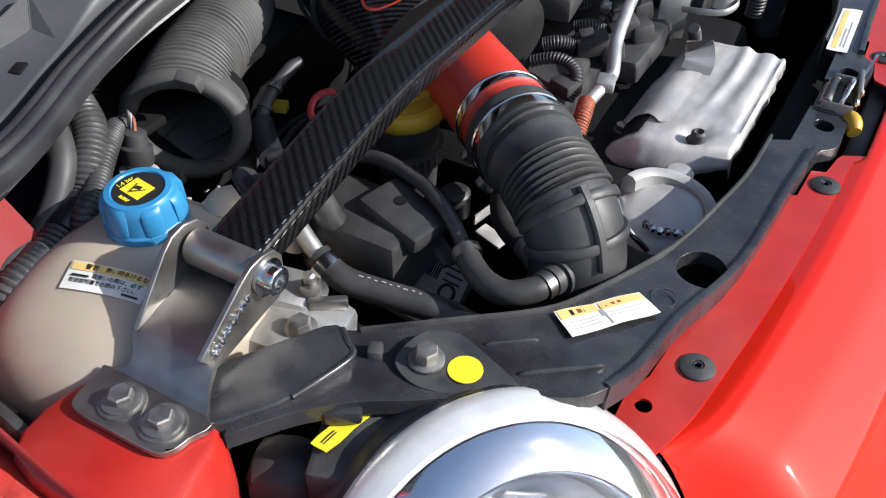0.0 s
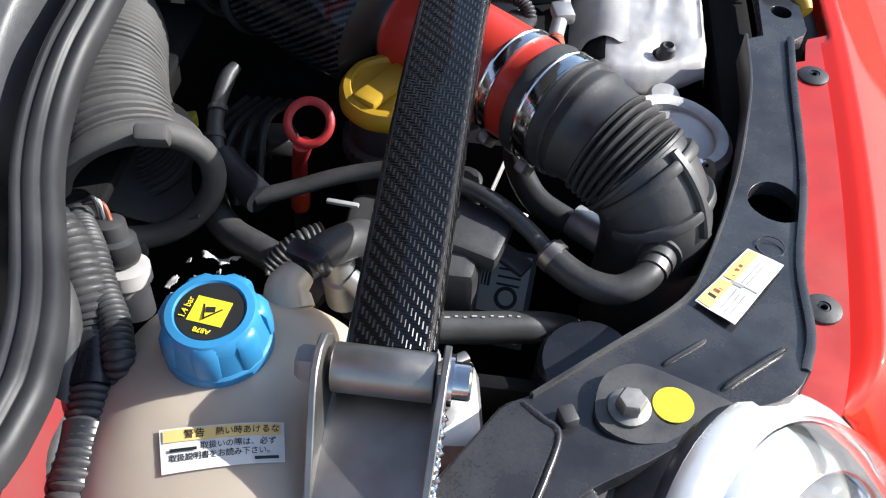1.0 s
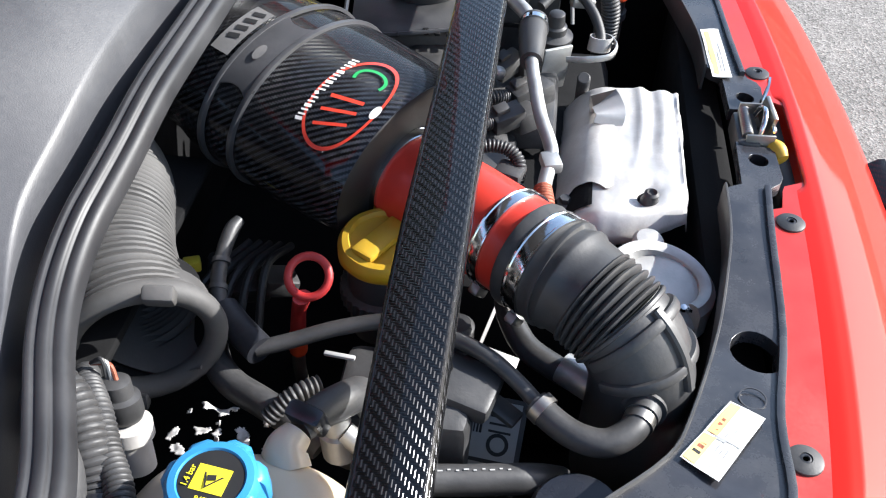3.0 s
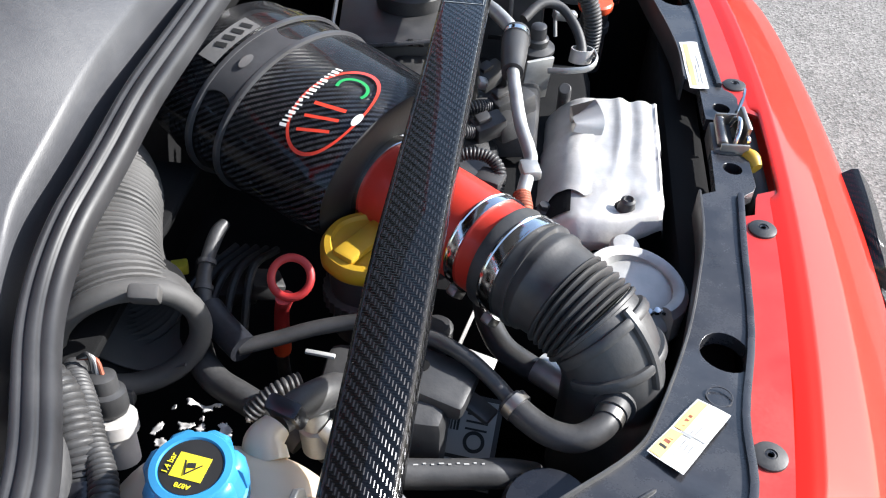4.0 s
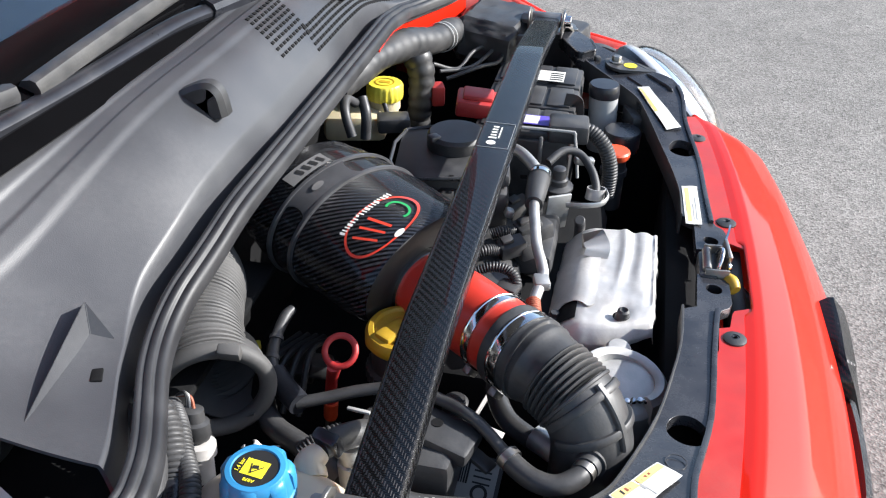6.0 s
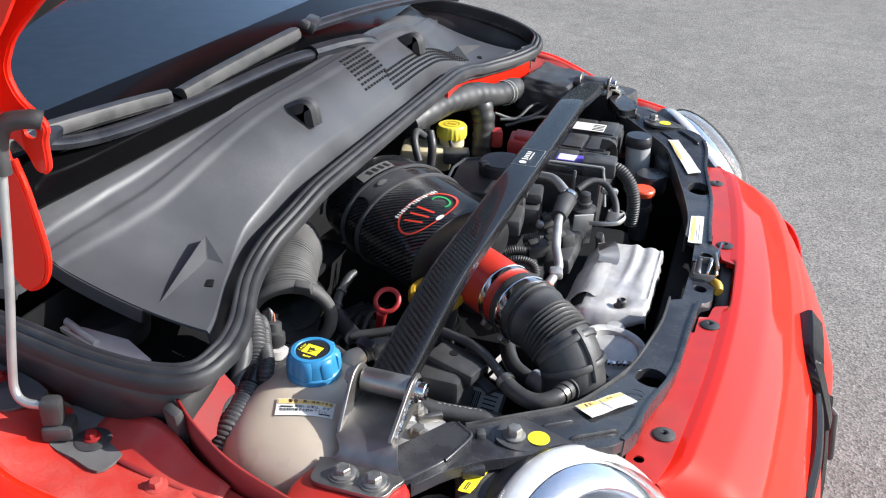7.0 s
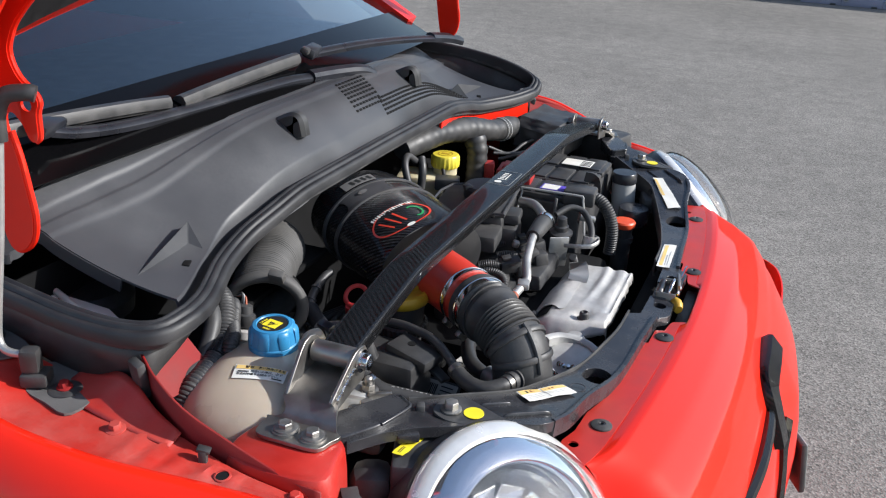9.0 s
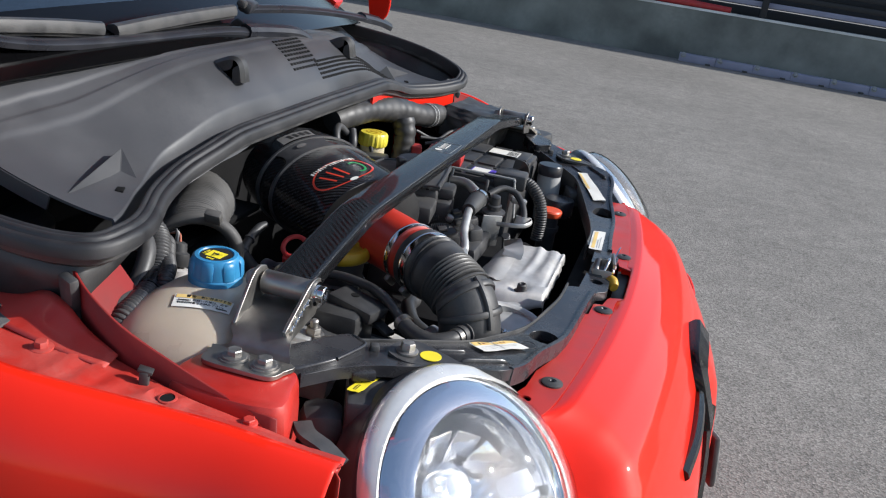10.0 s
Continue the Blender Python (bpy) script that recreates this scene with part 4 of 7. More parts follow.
# black plastic ledge pads in a sun-lifted grey, and the wall above them
pads = thing("ledge_pad", (-0.30, -0.73, 0.92), "black plastic corner pad with a bolt on the wing ledge", "plastic pad", "ledge pads")
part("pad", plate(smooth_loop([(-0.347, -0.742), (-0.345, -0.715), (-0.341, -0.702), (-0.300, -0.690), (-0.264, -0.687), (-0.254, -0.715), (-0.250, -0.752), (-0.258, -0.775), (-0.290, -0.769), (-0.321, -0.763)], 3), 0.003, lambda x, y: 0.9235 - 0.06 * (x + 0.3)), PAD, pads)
part("washer", lathe([(0.0, 0.0015), (0.016, 0.0015), (0.019, 0.0)], (-0.290, -0.739, 0.9235), (0, 0, 1), 26), BLACK, pads)
part("bolt", bolt((-0.290, -0.739, 0.925), (0, -0.1, 1), 0.0062, 0.006, 0.0088), RED_DEEP, pads, "dark red hex bolt")
pads = thing("ledge_pad", (-0.42, -0.72, 0.94), "black plastic pad beside the bonnet prop", "plastic pad", "ledge pads")
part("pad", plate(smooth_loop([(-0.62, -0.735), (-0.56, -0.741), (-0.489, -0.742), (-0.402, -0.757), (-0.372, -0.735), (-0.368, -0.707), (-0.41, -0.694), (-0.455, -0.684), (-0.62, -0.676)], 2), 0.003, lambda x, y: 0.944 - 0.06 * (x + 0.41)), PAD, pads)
part("washer", lathe([(0.0, 0.0015), (0.014, 0.0015), (0.017, 0.0)], (-0.424, -0.713, 0.945), (0, 0, 1), 26), BLACK, pads)
part("bolt", bolt((-0.424, -0.713, 0.9465), (0, -0.1, 1), 0.0062, 0.006, 0.0088), RED_DEEP, pads, "dark red hex bolt")
for s in (-1, 1):
    foot = catmull([(-0.62, 0.674, 0.935), (-0.466, 0.688, 0.935), (-0.38, 0.697, 0.93), (-0.30, 0.705, 0.915), (-0.245, 0.705, 0.915), (-0.212, 0.700, 0.925), (-0.199, 0.685, 0.945), (-0.196, 0.655, 0.958), (-0.205, 0.615, 0.962)], 6)
    wall_bm = loft([[(x, s * y, z), (x, s * (y + 0.001), lerp(x, [-0.62, -0.3, -0.2], [1.006, 0.988, 0.986] if s < 0 else [1.08, 1.045, 1.006]))] for x, y, z in foot], False, False)
    side_wall = part("scuttle_wall", wall_bm, BLACK_SOFT, seal, "black plastic scuttle side wall")
    m = side_wall.modifiers.new("thick", 'SOLIDIFY')
    m.thickness = 0.003
    part("end_lug", box((-0.207, s * 0.712, 0.945), (0.022, 0.012, 0.05), 0.004, (12, 8, 20 * s)), BLACK, seal)
# the shade-darkened red again, toning down a panel that faces the sun
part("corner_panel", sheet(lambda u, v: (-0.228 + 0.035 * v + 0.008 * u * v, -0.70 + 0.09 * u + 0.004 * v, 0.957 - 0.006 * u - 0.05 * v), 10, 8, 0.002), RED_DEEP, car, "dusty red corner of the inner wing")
rise = [(-0.300, 0.700, 0.924, 0.742, 0.9215), (-0.270, 0.703, 0.930, 0.750, 0.919), (-0.235, 0.708, 0.942, 0.757, 0.917), (-0.205, 0.718, 0.938, 0.761, 0.915), (-0.170, 0.733, 0.926, 0.764, 0.913), (-0.13, 0.744, 0.915, 0.766, 0.911)]
rings = []
for x, y0, z0, y1, z1 in catmull(rise, 4):
    rings.append([(x, -(y0 + (y1 - y0) * k), z1 + 0.001 + (z0 - z1) * (1 - k) ** 1.5) for k in np.linspace(0, 1, 8)])
ob = part("ledge_rise", loft(rings, False, False), RED_DUSTY, car, "dusty red slope rising from the wing ledge")
m = ob.modifiers.new("thick", 'SOLIDIFY')
m.thickness = 0.0015
solo("side_strip", tube([(-0.235, -0.715, 0.905), (-0.17, -0.722, 0.90), (-0.11, -0.728, 0.897), (-0.085, -0.73, 0.89)], 0.011, 10, sx=0.6), BLACK_SOFT, "black rubber strip between the wing and the coolant tank", "rubber strip")
wb = thing("scuttle_tray", (-0.38, -0.6, 0.93), "white and red plastic lid down in the scuttle opening", "tray")
part("lid", plate([(-0.425, -0.622), (-0.395, -0.612), (-0.335, -0.612), (-0.290, -0.634), (-0.286, -0.645), (-0.36, -0.640)], 0.005, lambda x, y: 0.957 - 0.05 * (x + 0.36)), WHITE, wb)
part("rim", tube([(-0.455, -0.598, 0.958), (-0.42, -0.612, 0.962), (-0.385, -0.626, 0.961), (-0.36, -0.634, 0.958)], 0.0045, 10), WHITE, wb)
part("red_edge", tube([(-0.445, -0.606, 0.952), (-0.41, -0.620, 0.955), (-0.37, -0.634, 0.953)], 0.0045, 10), RED_PLASTIC, wb)
part("base", lathe([(0.06, -0.02), (0.062, 0.0), (0.05, 0.012), (0.02, 0.014), (0.0, 0.014)], (-0.42, -0.56, 0.935), (0, 0, 1), 30), BLACK, wb)
part("floor", box((-0.45, -0.45, 0.90), (0.40, 0.48, 0.01), 0.003), DARK, wb)


# ---- front panel over the radiator ----
def rail_z(x, y):
    return lerp(-abs(y), [-0.66, -0.62, -0.55, -0.455, -0.325, -0.04], [0.906, 0.905, 0.897, 0.88, 0.855, 0.855])


IN = [(0.0, 0.625), (0.033, 0.557), (0.046, 0.553), (0.091, 0.507), (0.139, 0.457), (0.16, 0.413), (0.192, 0.312), (0.208, 0.235), (0.217, 0.175), (0.219, 0.11), (0.236, 0.105), (0.238, 0.03)]
OUT = [(0.277, 0.035), (0.279, 0.09), (0.262, 0.105), (0.256, 0.18), (0.248, 0.30), (0.228, 0.40), (0.222, 0.47), (0.212, 0.506), (0.203, 0.524), (0.185, 0.537), (0.160, 0.545), (0.132, 0.572), (0.112, 0.588), (0.084, 0.607), (0.053, 0.637), (0.028, 0.673)]


def front_panel(s):
    side = thing("front_panel", (0.2, s * 0.35, 0.83), "black plastic front panel over the radiator, dusty and scuffed", "front panel", "front panels")
    outline = [(x, s * y) for x, y in resample(np.array(IN), 0.012)] + [(x, s * y) for x, y in resample(np.array(OUT), 0.012)]
    holes = [circle(0.222, s * 0.326, 0.021, 22, 0.024), circle(0.258, s * 0.058, 0.010, 16)]
    zf = lambda x, y: rail_z(x, y) - 0.004 * max(0.0, min(1.0, (x - (0.215 - 0.2 * max(0, abs(y) - 0.33))) / 0.05)) * (abs(y) < 0.5)
    pan = part("panel", plate(outline, 0.014, zf, holes), RAIL, side)
    bv = pan.modifiers.new("edge", 'BEVEL')
    bv.width, bv.segments, bv.angle_limit = 0.0016, 2, radians(50)
    # rolled inner lip and pressed ribs
    lip = [(x, s * y, rail_z(x, y) + 0.001) for x, y in IN[2:10]]
    part("inner_lip", strip(lip, [(-0.0015, -0.03), (0.0015, -0.03), (0.0015, 0.0015), (0.0007, 0.003), (-0.0007, 0.003), (-0.0015, 0.0015)], up=(0, 0, 1), res=4), BLACK_SOFT, side)
    lip = [(x - 0.002, s * y, rail_z(x, y) - 0.001) for x, y in OUT[2:8]]
    part("outer_lip", strip(lip, [(-0.003, -0.02), (0.003, -0.02), (0.003, 0.002), (0.0, 0.003), (-0.003, 0.002)], up=(0, 0, 1), res=4), RAIL, side)
    for a, b, w in (((0.122, 0.517), (0.153, 0.488), 0.0055), ((0.155, 0.532), (0.203, 0.487), 0.0075)):
        pts = [(a[0] + (b[0] - a[0]) * k, a[1] + (b[1] - a[1]) * k) for k in (0, 0.12, 0.5, 0.88, 1)]
        part("pressed_rib", tube([(x, s * y, rail_z(x, y) - 0.0015) for x, y in pts], [0.001, w * 0.75, w * 0.8, w * 0.75, 0.001], 14, 6, sx=0.45), RAIL, side)
    # raised end under the brace: a flat cover with a turned-up far edge
    cover = [(-0.012, 0.655), (-0.006, 0.628), (0.028, 0.570), (0.034, 0.565), (0.040, 0.565), (0.060, 0.579), (0.063, 0.585), (0.050, 0.630), (0.045, 0.640), (0.024, 0.670), (0.016, 0.676), (0.0, 0.676)]
    ob = part("end_cover", plate([(x, s * y) for x, y in cover], 0.024, lambda x, y: 0.9125 - 0.05 * max(0.0, 0.62 - abs(y)) + 0.05 * max(0.0, x - 0.036)), RAIL, side, angle=25)
    bv = ob.modifiers.new("edge", 'BEVEL')
    bv.width, bv.segments, bv.angle_limit = 0.0035, 3, radians(40)
    part("cover_edge", tube([(0.041, s * 0.566, 0.909), (0.052, s * 0.575, 0.9105), (0.0615, s * 0.584, 0.911), (0.056, s * 0.610, 0.912), (0.049, s * 0.632, 0.912)], 0.0022, 10), RAIL, side)
    part("lower_step", box((0.066, s * 0.603, 0.893), (0.026, 0.040, 0.012), 0.003, (0, 0, -32 * s)), RAIL, side)
    # light bracket with its bolt and yellow dot
    hoop = smooth_loop([(0.083, s * 0.566), (0.086, s * 0.538), (0.104, s * 0.524), (0.128, s * 0.528), (0.172, s * 0.546), (0.155, s * 0.566), (0.125, s * 0.573), (0.102, s * 0.577)], 5)
    part("light_bracket", plate(hoop, 0.005, lambda x, y: 0.9025 - 0.09 * (x - 0.09)), BLACK, side)
    b = part("bracket_bolt", bolt((0.101, s * 0.556, 0.902), (0.05, 0, 1), 0.0085, 0.009, 0.0125), ZINC, side, "zinc flange bolt")
    part("dot", lathe([(0.0, 0.0006), (0.0118, 0.0006), (0.012, 0.0)], (0.1265, s * 0.549, 0.9002), (0.09, 0, 1), 28), LABEL_YELLOW, side, "round yellow sticker")
    part("screw_boss", box((0.067, s * 0.566, 0.901), (0.010, 0.012, 0.010), 0.002, (0, 0, 25)), BLACK, side)
    part("mould_mark", lathe([(0.0095, 0.0), (0.0095, 0.0008), (0.0104, 0.0008), (0.0104, 0.0)], (0.209, s * 0.383, rail_z(0.209, 0.383) - 0.0003), (0, 0, 1), 30, caps=False), BAND, side)
    return side


for s in (-1, 1):
    front_panel(s)
catch = thing("bonnet_catch", (0.262, 0.0, 0.82), "steel bonnet catch with a yellow release lever", "catch")
part("plate", box((0.252, -0.005, 0.842), (0.024, 0.060, 0.026), 0.004), BLACK, catch)
for y in (-0.030, 0.030):
    part("cheek", box((0.262, y, 0.848), (0.030, 0.003, 0.030), 0.001, (0, 0, 4)), STEEL, catch)
part("striker", tube([(0.262, -0.02, 0.845), (0.266, -0.012, 0.866), (0.268, 0.004, 0.872), (0.266, 0.018, 0.864), (0.262, 0.024, 0.845)], 0.0030, 10), STEEL_BRIGHT, catch)
part("pawl", box((0.274, 0.010, 0.860), (0.005, 0.034, 0.030), 0.0015, (14, 0, 12)), STEEL, catch)
part("hook", strip([(0.270, 0.040, 0.848), (0.274, 0.045, 0.862), (0.277, 0.052, 0.872), (0.279, 0.062, 0.874)], [(-0.004, -0.0012), (-0.004, 0.0012), (0.004, 0.0012), (0.004, -0.0012)], up=(1, 0, 0)), STEEL_BRIGHT, catch)
part("spring", tube([(0.25, -0.025, 0.858), (0.25, 0.02, 0.86)], 0.005, 10, 4, pitch=0.003, depth=0.002), STEEL, catch)
for y in (-0.010, 0.012):
    part("rivet", lathe([(0.005, 0.0), (0.005, 0.002), (0.003, 0.004), (0.0, 0.004)], (0.277, y, 0.857), (1, 0, 0.3), 14), STEEL_BRIGHT, catch)
part("lever_arm", strip([(0.264, -0.008, 0.842), (0.269, -0.015, 0.843), (0.274, -0.023, 0.845)], [(-0.004, -0.0012), (-0.004, 0.0012), (0.004, 0.0012), (0.004, -0.0012)], up=(0, 0, 1)), STEEL, catch)
part("lever", tube([(0.272, -0.020, 0.846), (0.277, -0.027, 0.847), (0.282, -0.034, 0.846), (0.286, -0.042, 0.843)], [0.006, 0.0105, 0.0115, 0.008], 14, 4, sx=0.8), YELLOW, catch, "yellow plastic release lever")


# ---- stickers ----
def sticker(name, quad, zf, mats, label, bars=(), category="label"):
    """A thin paper label lying on a surface; bands of colour and bars of print along its length."""
    t = thing(name, (*quad[0], zf(*quad[0])), label, category)
    q = [Vector((x, y, 0)) for x, y in quad]
    def at(u, v, h):
        p = q[0] * (1 - u) * (1 - v) + q[1] * u * (1 - v) + q[2] * u * v + q[3] * (1 - u) * v
        return Vector((p.x, p.y, zf(p.x, p.y) + h + 0.0009 * abs(math.sin(4.1 * u + 1.3 * v + 9 * q[0].x)) + 0.0005 * math.sin(11 * u - 5 * v)))
    part("paper", sheet(lambda u, v: at(u, v, 0.0012), 8, 5, 0.0004), mats[0], t)
    for u0, v0, u1, v1, m in bars:
        part("print", sheet(lambda u, v: at(u0 + (u1 - u0) * u, v0 + (v1 - v0) * v, 0.0016), 6, 2, 0.0001), m, t)
    return t


sticker("warning_label", [(0.148, -0.455), (0.191, -0.391), (0.2135, -0.406), (0.171, -0.474)], lambda x, y: rail_z(x, y) + 0.001, [WHITE], "creased white and amber warning label on the front panel",
        [(0.02, 0.03, 0.44, 0.36, LABEL_ORANGE), (0.48, 0.05, 0.98, 0.34, LABEL_ORANGE), (0.43, 0.30, 0.48, 0.60, GREY_LABEL), (0.46, 0.60, 0.475, 0.95, GREY_LABEL), (0.14, 0.10, 0.18, 0.30, INK), (0.22, 0.12, 0.27, 0.28, COPPER), (0.29, 0.12, 0.34, 0.28, COPPER), (0.40, 0.15, 0.44, 0.26, COPPER), (0.47, 0.15, 0.51, 0.26, COPPER), (0.54, 0.15, 0.58, 0.26, COPPER), (0.61, 0.15, 0.65, 0.26, COPPER), (0.68, 0.16, 0.72, 0.25, COPPER), (0.08, 0.52, 0.40, 0.54, GREY_LABEL), (0.08, 0.64, 0.36, 0.66, GREY_LABEL), (0.08, 0.76, 0.38, 0.78, GREY_LABEL), (0.5, 0.5, 0.9, 0.52, GREY_LABEL), (0.5, 0.62, 0.84, 0.64, GREY_LABEL)])
sticker("warning_label", [(0.225, 0.090), (0.220, 0.200), (0.242, 0.202), (0.247, 0.092)], lambda x, y: rail_z(x, y) - 0.001, [WHITE], "white label with an amber strip on the front panel",
        [(0.06, 0.15, 0.94, 0.42, LABEL_ORANGE), (0.1, 0.55, 0.5, 0.6, GREY_LABEL), (0.1, 0.72, 0.7, 0.77, GREY_LABEL)])
sticker("warning_label", [(0.142, 0.484), (0.196, 0.369), (0.219, 0.381), (0.162, 0.488)], lambda x, y: rail_z(x, y) + 0.001, [WHITE], "white label with an amber strip on the front panel", [(0.04, 0.05, 0.6, 0.3, LABEL_ORANGE)])


# ---- headlights ----
def headlight(s):
    """Round lamp: black case, deep silver bezel set off-centre, chrome ring, bowl, lamp units and clear dome."""
    c = lamp_centre(s)
    ax = Vector((LAMP_AX.x, s * LAMP_AX.y, LAMP_AX.z))
    dn = (Vector((0, 0, -1)) + ax * ax.z).normalized()
    sd = ax.cross(dn)
    c2 = c + dn * 0.0115
    h = thing("headlight", tuple(c), "round clear headlight with a silver bezel", "headlight", "headlights")

    def turned(prof, n=64):
        """Rings of radius, height and share of the offset."""
        return loft([[c + dn * 0.0115 * k + ax * hh + (sd * math.cos(a) + dn * math.sin(a)) * r for a in np.linspace(0, 2 * math.pi, n, endpoint=False)] for r, hh, k in prof], False)

    def at(x, y, z, rot=0.0):
        """A frame in the lamp: x across, y up, z towards the dome."""
        return Matrix.Translation(c2 + sd * x - dn * y + ax * z) @ Matrix((sd, -dn, ax)).transposed().to_4x4() @ Matrix.Rotation(rot, 4, 'Z')

    part("housing", turned([(0.05, -0.16, 0), (0.09, -0.13, 0), (0.132, -0.085, 0), (0.1425, -0.062, 0), (0.1445, -0.034, 0), (0.1440, -0.024, 0), (0.138, -0.022, 0)]), BLACK, h)
    part("gasket", turned([(0.1435, -0.026, 0), (0.1445, -0.021, 0), (0.1432, -0.017, 0), (0.141, -0.018, 0)]), BLACK_GLOSS, h, "black rubber gasket")
    part("bezel", turned([(0.1425, -0.022, 0), (0.1430, -0.016, 0), (0.1425, -0.011, 0.1), (0.1412, -0.006, 0.3), (0.1395, -0.002, 0.7), (0.1378, 0.0010, 1.0), (0.1365, 0.0005, 1.0), (0.136, -0.005, 1.0)]), BEZEL, h, "deep satin silver bezel")
    part("ring", turned([(0.1358, -0.005, 1), (0.130, 0.002, 1), (0.120, 0.0095, 1), (0.111, 0.0145, 1), (0.105, 0.0165, 1), (0.103, 0.015, 1), (0.1005, 0.006, 1), (0.099, -0.012, 1)]), CHROME, h, "chrome inner ring")
    part("reflector", turned([(0.099, -0.011, 1), (0.094, -0.030, 1), (0.080, -0.050, 1), (0.055, -0.068, 1), (0.028, -0.078, 1), (0.002, -0.080, 1)]), REFLECTOR, h, "bright rippled reflector bowl")
    # lamp units: flat shelf, upright divider, projector and side bowl
    part("shelf", box_at(at(0.0, -0.014, -0.020), (0.176, 0.009, 0.036), 0.002), LAMP_SILVER, h)
    part("divider", box_at(at(0.020, -0.050, -0.022), (0.008, 0.066, 0.036), 0.002), LAMP_SILVER, h)
    part("divider", box_at(at(-0.048, -0.047, -0.024), (0.007, 0.060, 0.034), 0.002), LAMP_SILVER, h)
    part("side_pane", box_at(at(-0.014, -0.052, -0.030), (0.058, 0.062, 0.004), 0.001), BEZEL, h)
    part("side_pane", box_at(at(0.052, -0.046, -0.036), (0.055, 0.058, 0.004), 0.001), REFLECTOR, h)
    part("side_pane", box_at(at(0.070, -0.018, -0.018) @ Matrix.Rotation(-0.5, 4, "Y"), (0.040, 0.066, 0.004), 0.001), LAMP_SILVER, h)
    part("bulb_shield", lathe([(0.020, -0.062), (0.021, -0.034), (0.017, -0.026), (0.008, -0.022), (0.0005, -0.021)], c2 - dn * 0.026, ax, 28), LAMP_SILVER, h)
    for k in range(5):
        a = math.radians(30 + 30 * k)
        part("reflector_facet", box_at(at(0.066 * math.cos(a), 0.006 + 0.062 * math.sin(a), -0.040, a - math.pi / 2) @ Matrix.Rotation(0.8, 4, 'X'), (0.032, 0.040, 0.003), 0.001), REFLECTOR, h)
    dome = [(0.1362, 0.0015), (0.132, 0.012), (0.118, 0.0255), (0.10, 0.035), (0.08, 0.0425), (0.043, 0.049), (0.0004, 0.051)]
    shell = [(r, hh, 1) for r, hh in dome] + [(max(0.0004, r - 0.0012), hh - 0.002, 1) for r, hh in reversed(dome)] + [(*dome[0], 1)]
    bm = turned(shell)
    bmesh.ops.remove_doubles(bm, verts=bm.verts[:], dist=0.00002)
    bmesh.ops.recalc_face_normals(bm, faces=bm.faces[:])
    lens = part("lens", bm, LENS, h, "clear domed cover")
    lens.visible_shadow = False
    # rear housing with its moulded lug
    part("rear_cover", box((0.080, s * 0.605, 0.858), (0.05, 0.10, 0.05), 0.006, (0, 0, -20 * s)), BLACK, h)
    part("back_case", box((0.045, s * 0.645, 0.835), (0.05, 0.05, 0.06), 0.018, (0, 0, -25 * s)), BLACK_SOFT, h)
    part("side_lug", strip([(0.045, s * 0.700, 0.872), (0.058, s * 0.716, 0.872), (0.078, s * 0.722, 0.868), (0.10, s * 0.728, 0.858)], [(-0.010, -0.003), (-0.009, 0.002), (0.009, 0.002), (0.010, -0.003)], up=(0, 0, 1)), BLACK, h)
    return h


def HAZ(s):
    return [(x, s * y) for x, y in ((0.066, 0.640), (0.071, 0.604), (0.087, 0.600), (0.079, 0.641))]


for s in (-1, 1):
    headlight(s)
    sticker("hazard_label", HAZ(s), lambda x, y: 0.884, [LABEL_YELLOW], "yellow high-voltage label on the headlight housing",
            [(0.1, 0.35, 0.42, 0.42, INK), (0.1, 0.5, 0.4, 0.56, INK), (0.6, 0.25, 0.85, 0.33, INK), (0.65, 0.45, 0.8, 0.75, INK)])

# ---- strut brace ----
brace = thing("strut_brace", (-0.03, 0, 0.91), "glossy carbon fibre strut brace on steel brackets across the engine bay", "strut brace")
bar_prof = [(-0.0235, -0.018), (-0.0235, -0.0062), (-0.0226, -0.003), (-0.0205, -0.0009), (-0.0175, 0), (0.0175, 0), (0.0205, -0.0009), (0.0226, -0.003), (0.0235, -0.0062), (0.0235, -0.018), (0.019, -0.021), (-0.019, -0.021)]
line = [(-0.578, 0.966), (-0.50, 0.981), (-0.43, 0.9935), (-0.40, 0.9975), (-0.37, 0.999), (0.0, 0.999), (0.30, 0.9985), (0.33, 0.997), (0.36, 0.993), (0.45, 0.982), (0.585, 0.963)]
line = resample(np.array([(-0.031, y, z) for y, z in line]), 0.01)
part("bar", strip([tuple(p) for p in line], bar_prof, up=(0, 0, 1), res=1), CARBON, brace, "carbon twill box bar")


for (x0, y0, x1, y1) in ((-0.050, -0.038, -0.012, -0.0375), (-0.050, 0.034, -0.012, 0.0345), (-0.0122, -0.038, -0.0117, 0.034)):
    part("logo_outline", box(((x0 + x1) / 2, (y0 + y1) / 2, 0.9994), (x1 - x0, y1 - y0, 0.0004), 0), GREY_LABEL, brace)
part("logo_mark", lathe([(0.0, 0.0003), (0.006, 0.0003), (0.006, 0.0)], (-0.035, -0.024, 0.9993), (0, 0, 1), 16), WHITE, brace, "white maker's mark")
for k in range(5):
    part("logo_mark", box((-0.035, -0.010 + 0.008 * k, 0.9994), (0.007 + 0.003 * (k == 0), 0.004, 0.0004), 0), WHITE, brace)
part("logo_mark", box((-0.0275, 0.006, 0.9994), (0.0016, 0.032, 0.0004), 0), WHITE, brace)


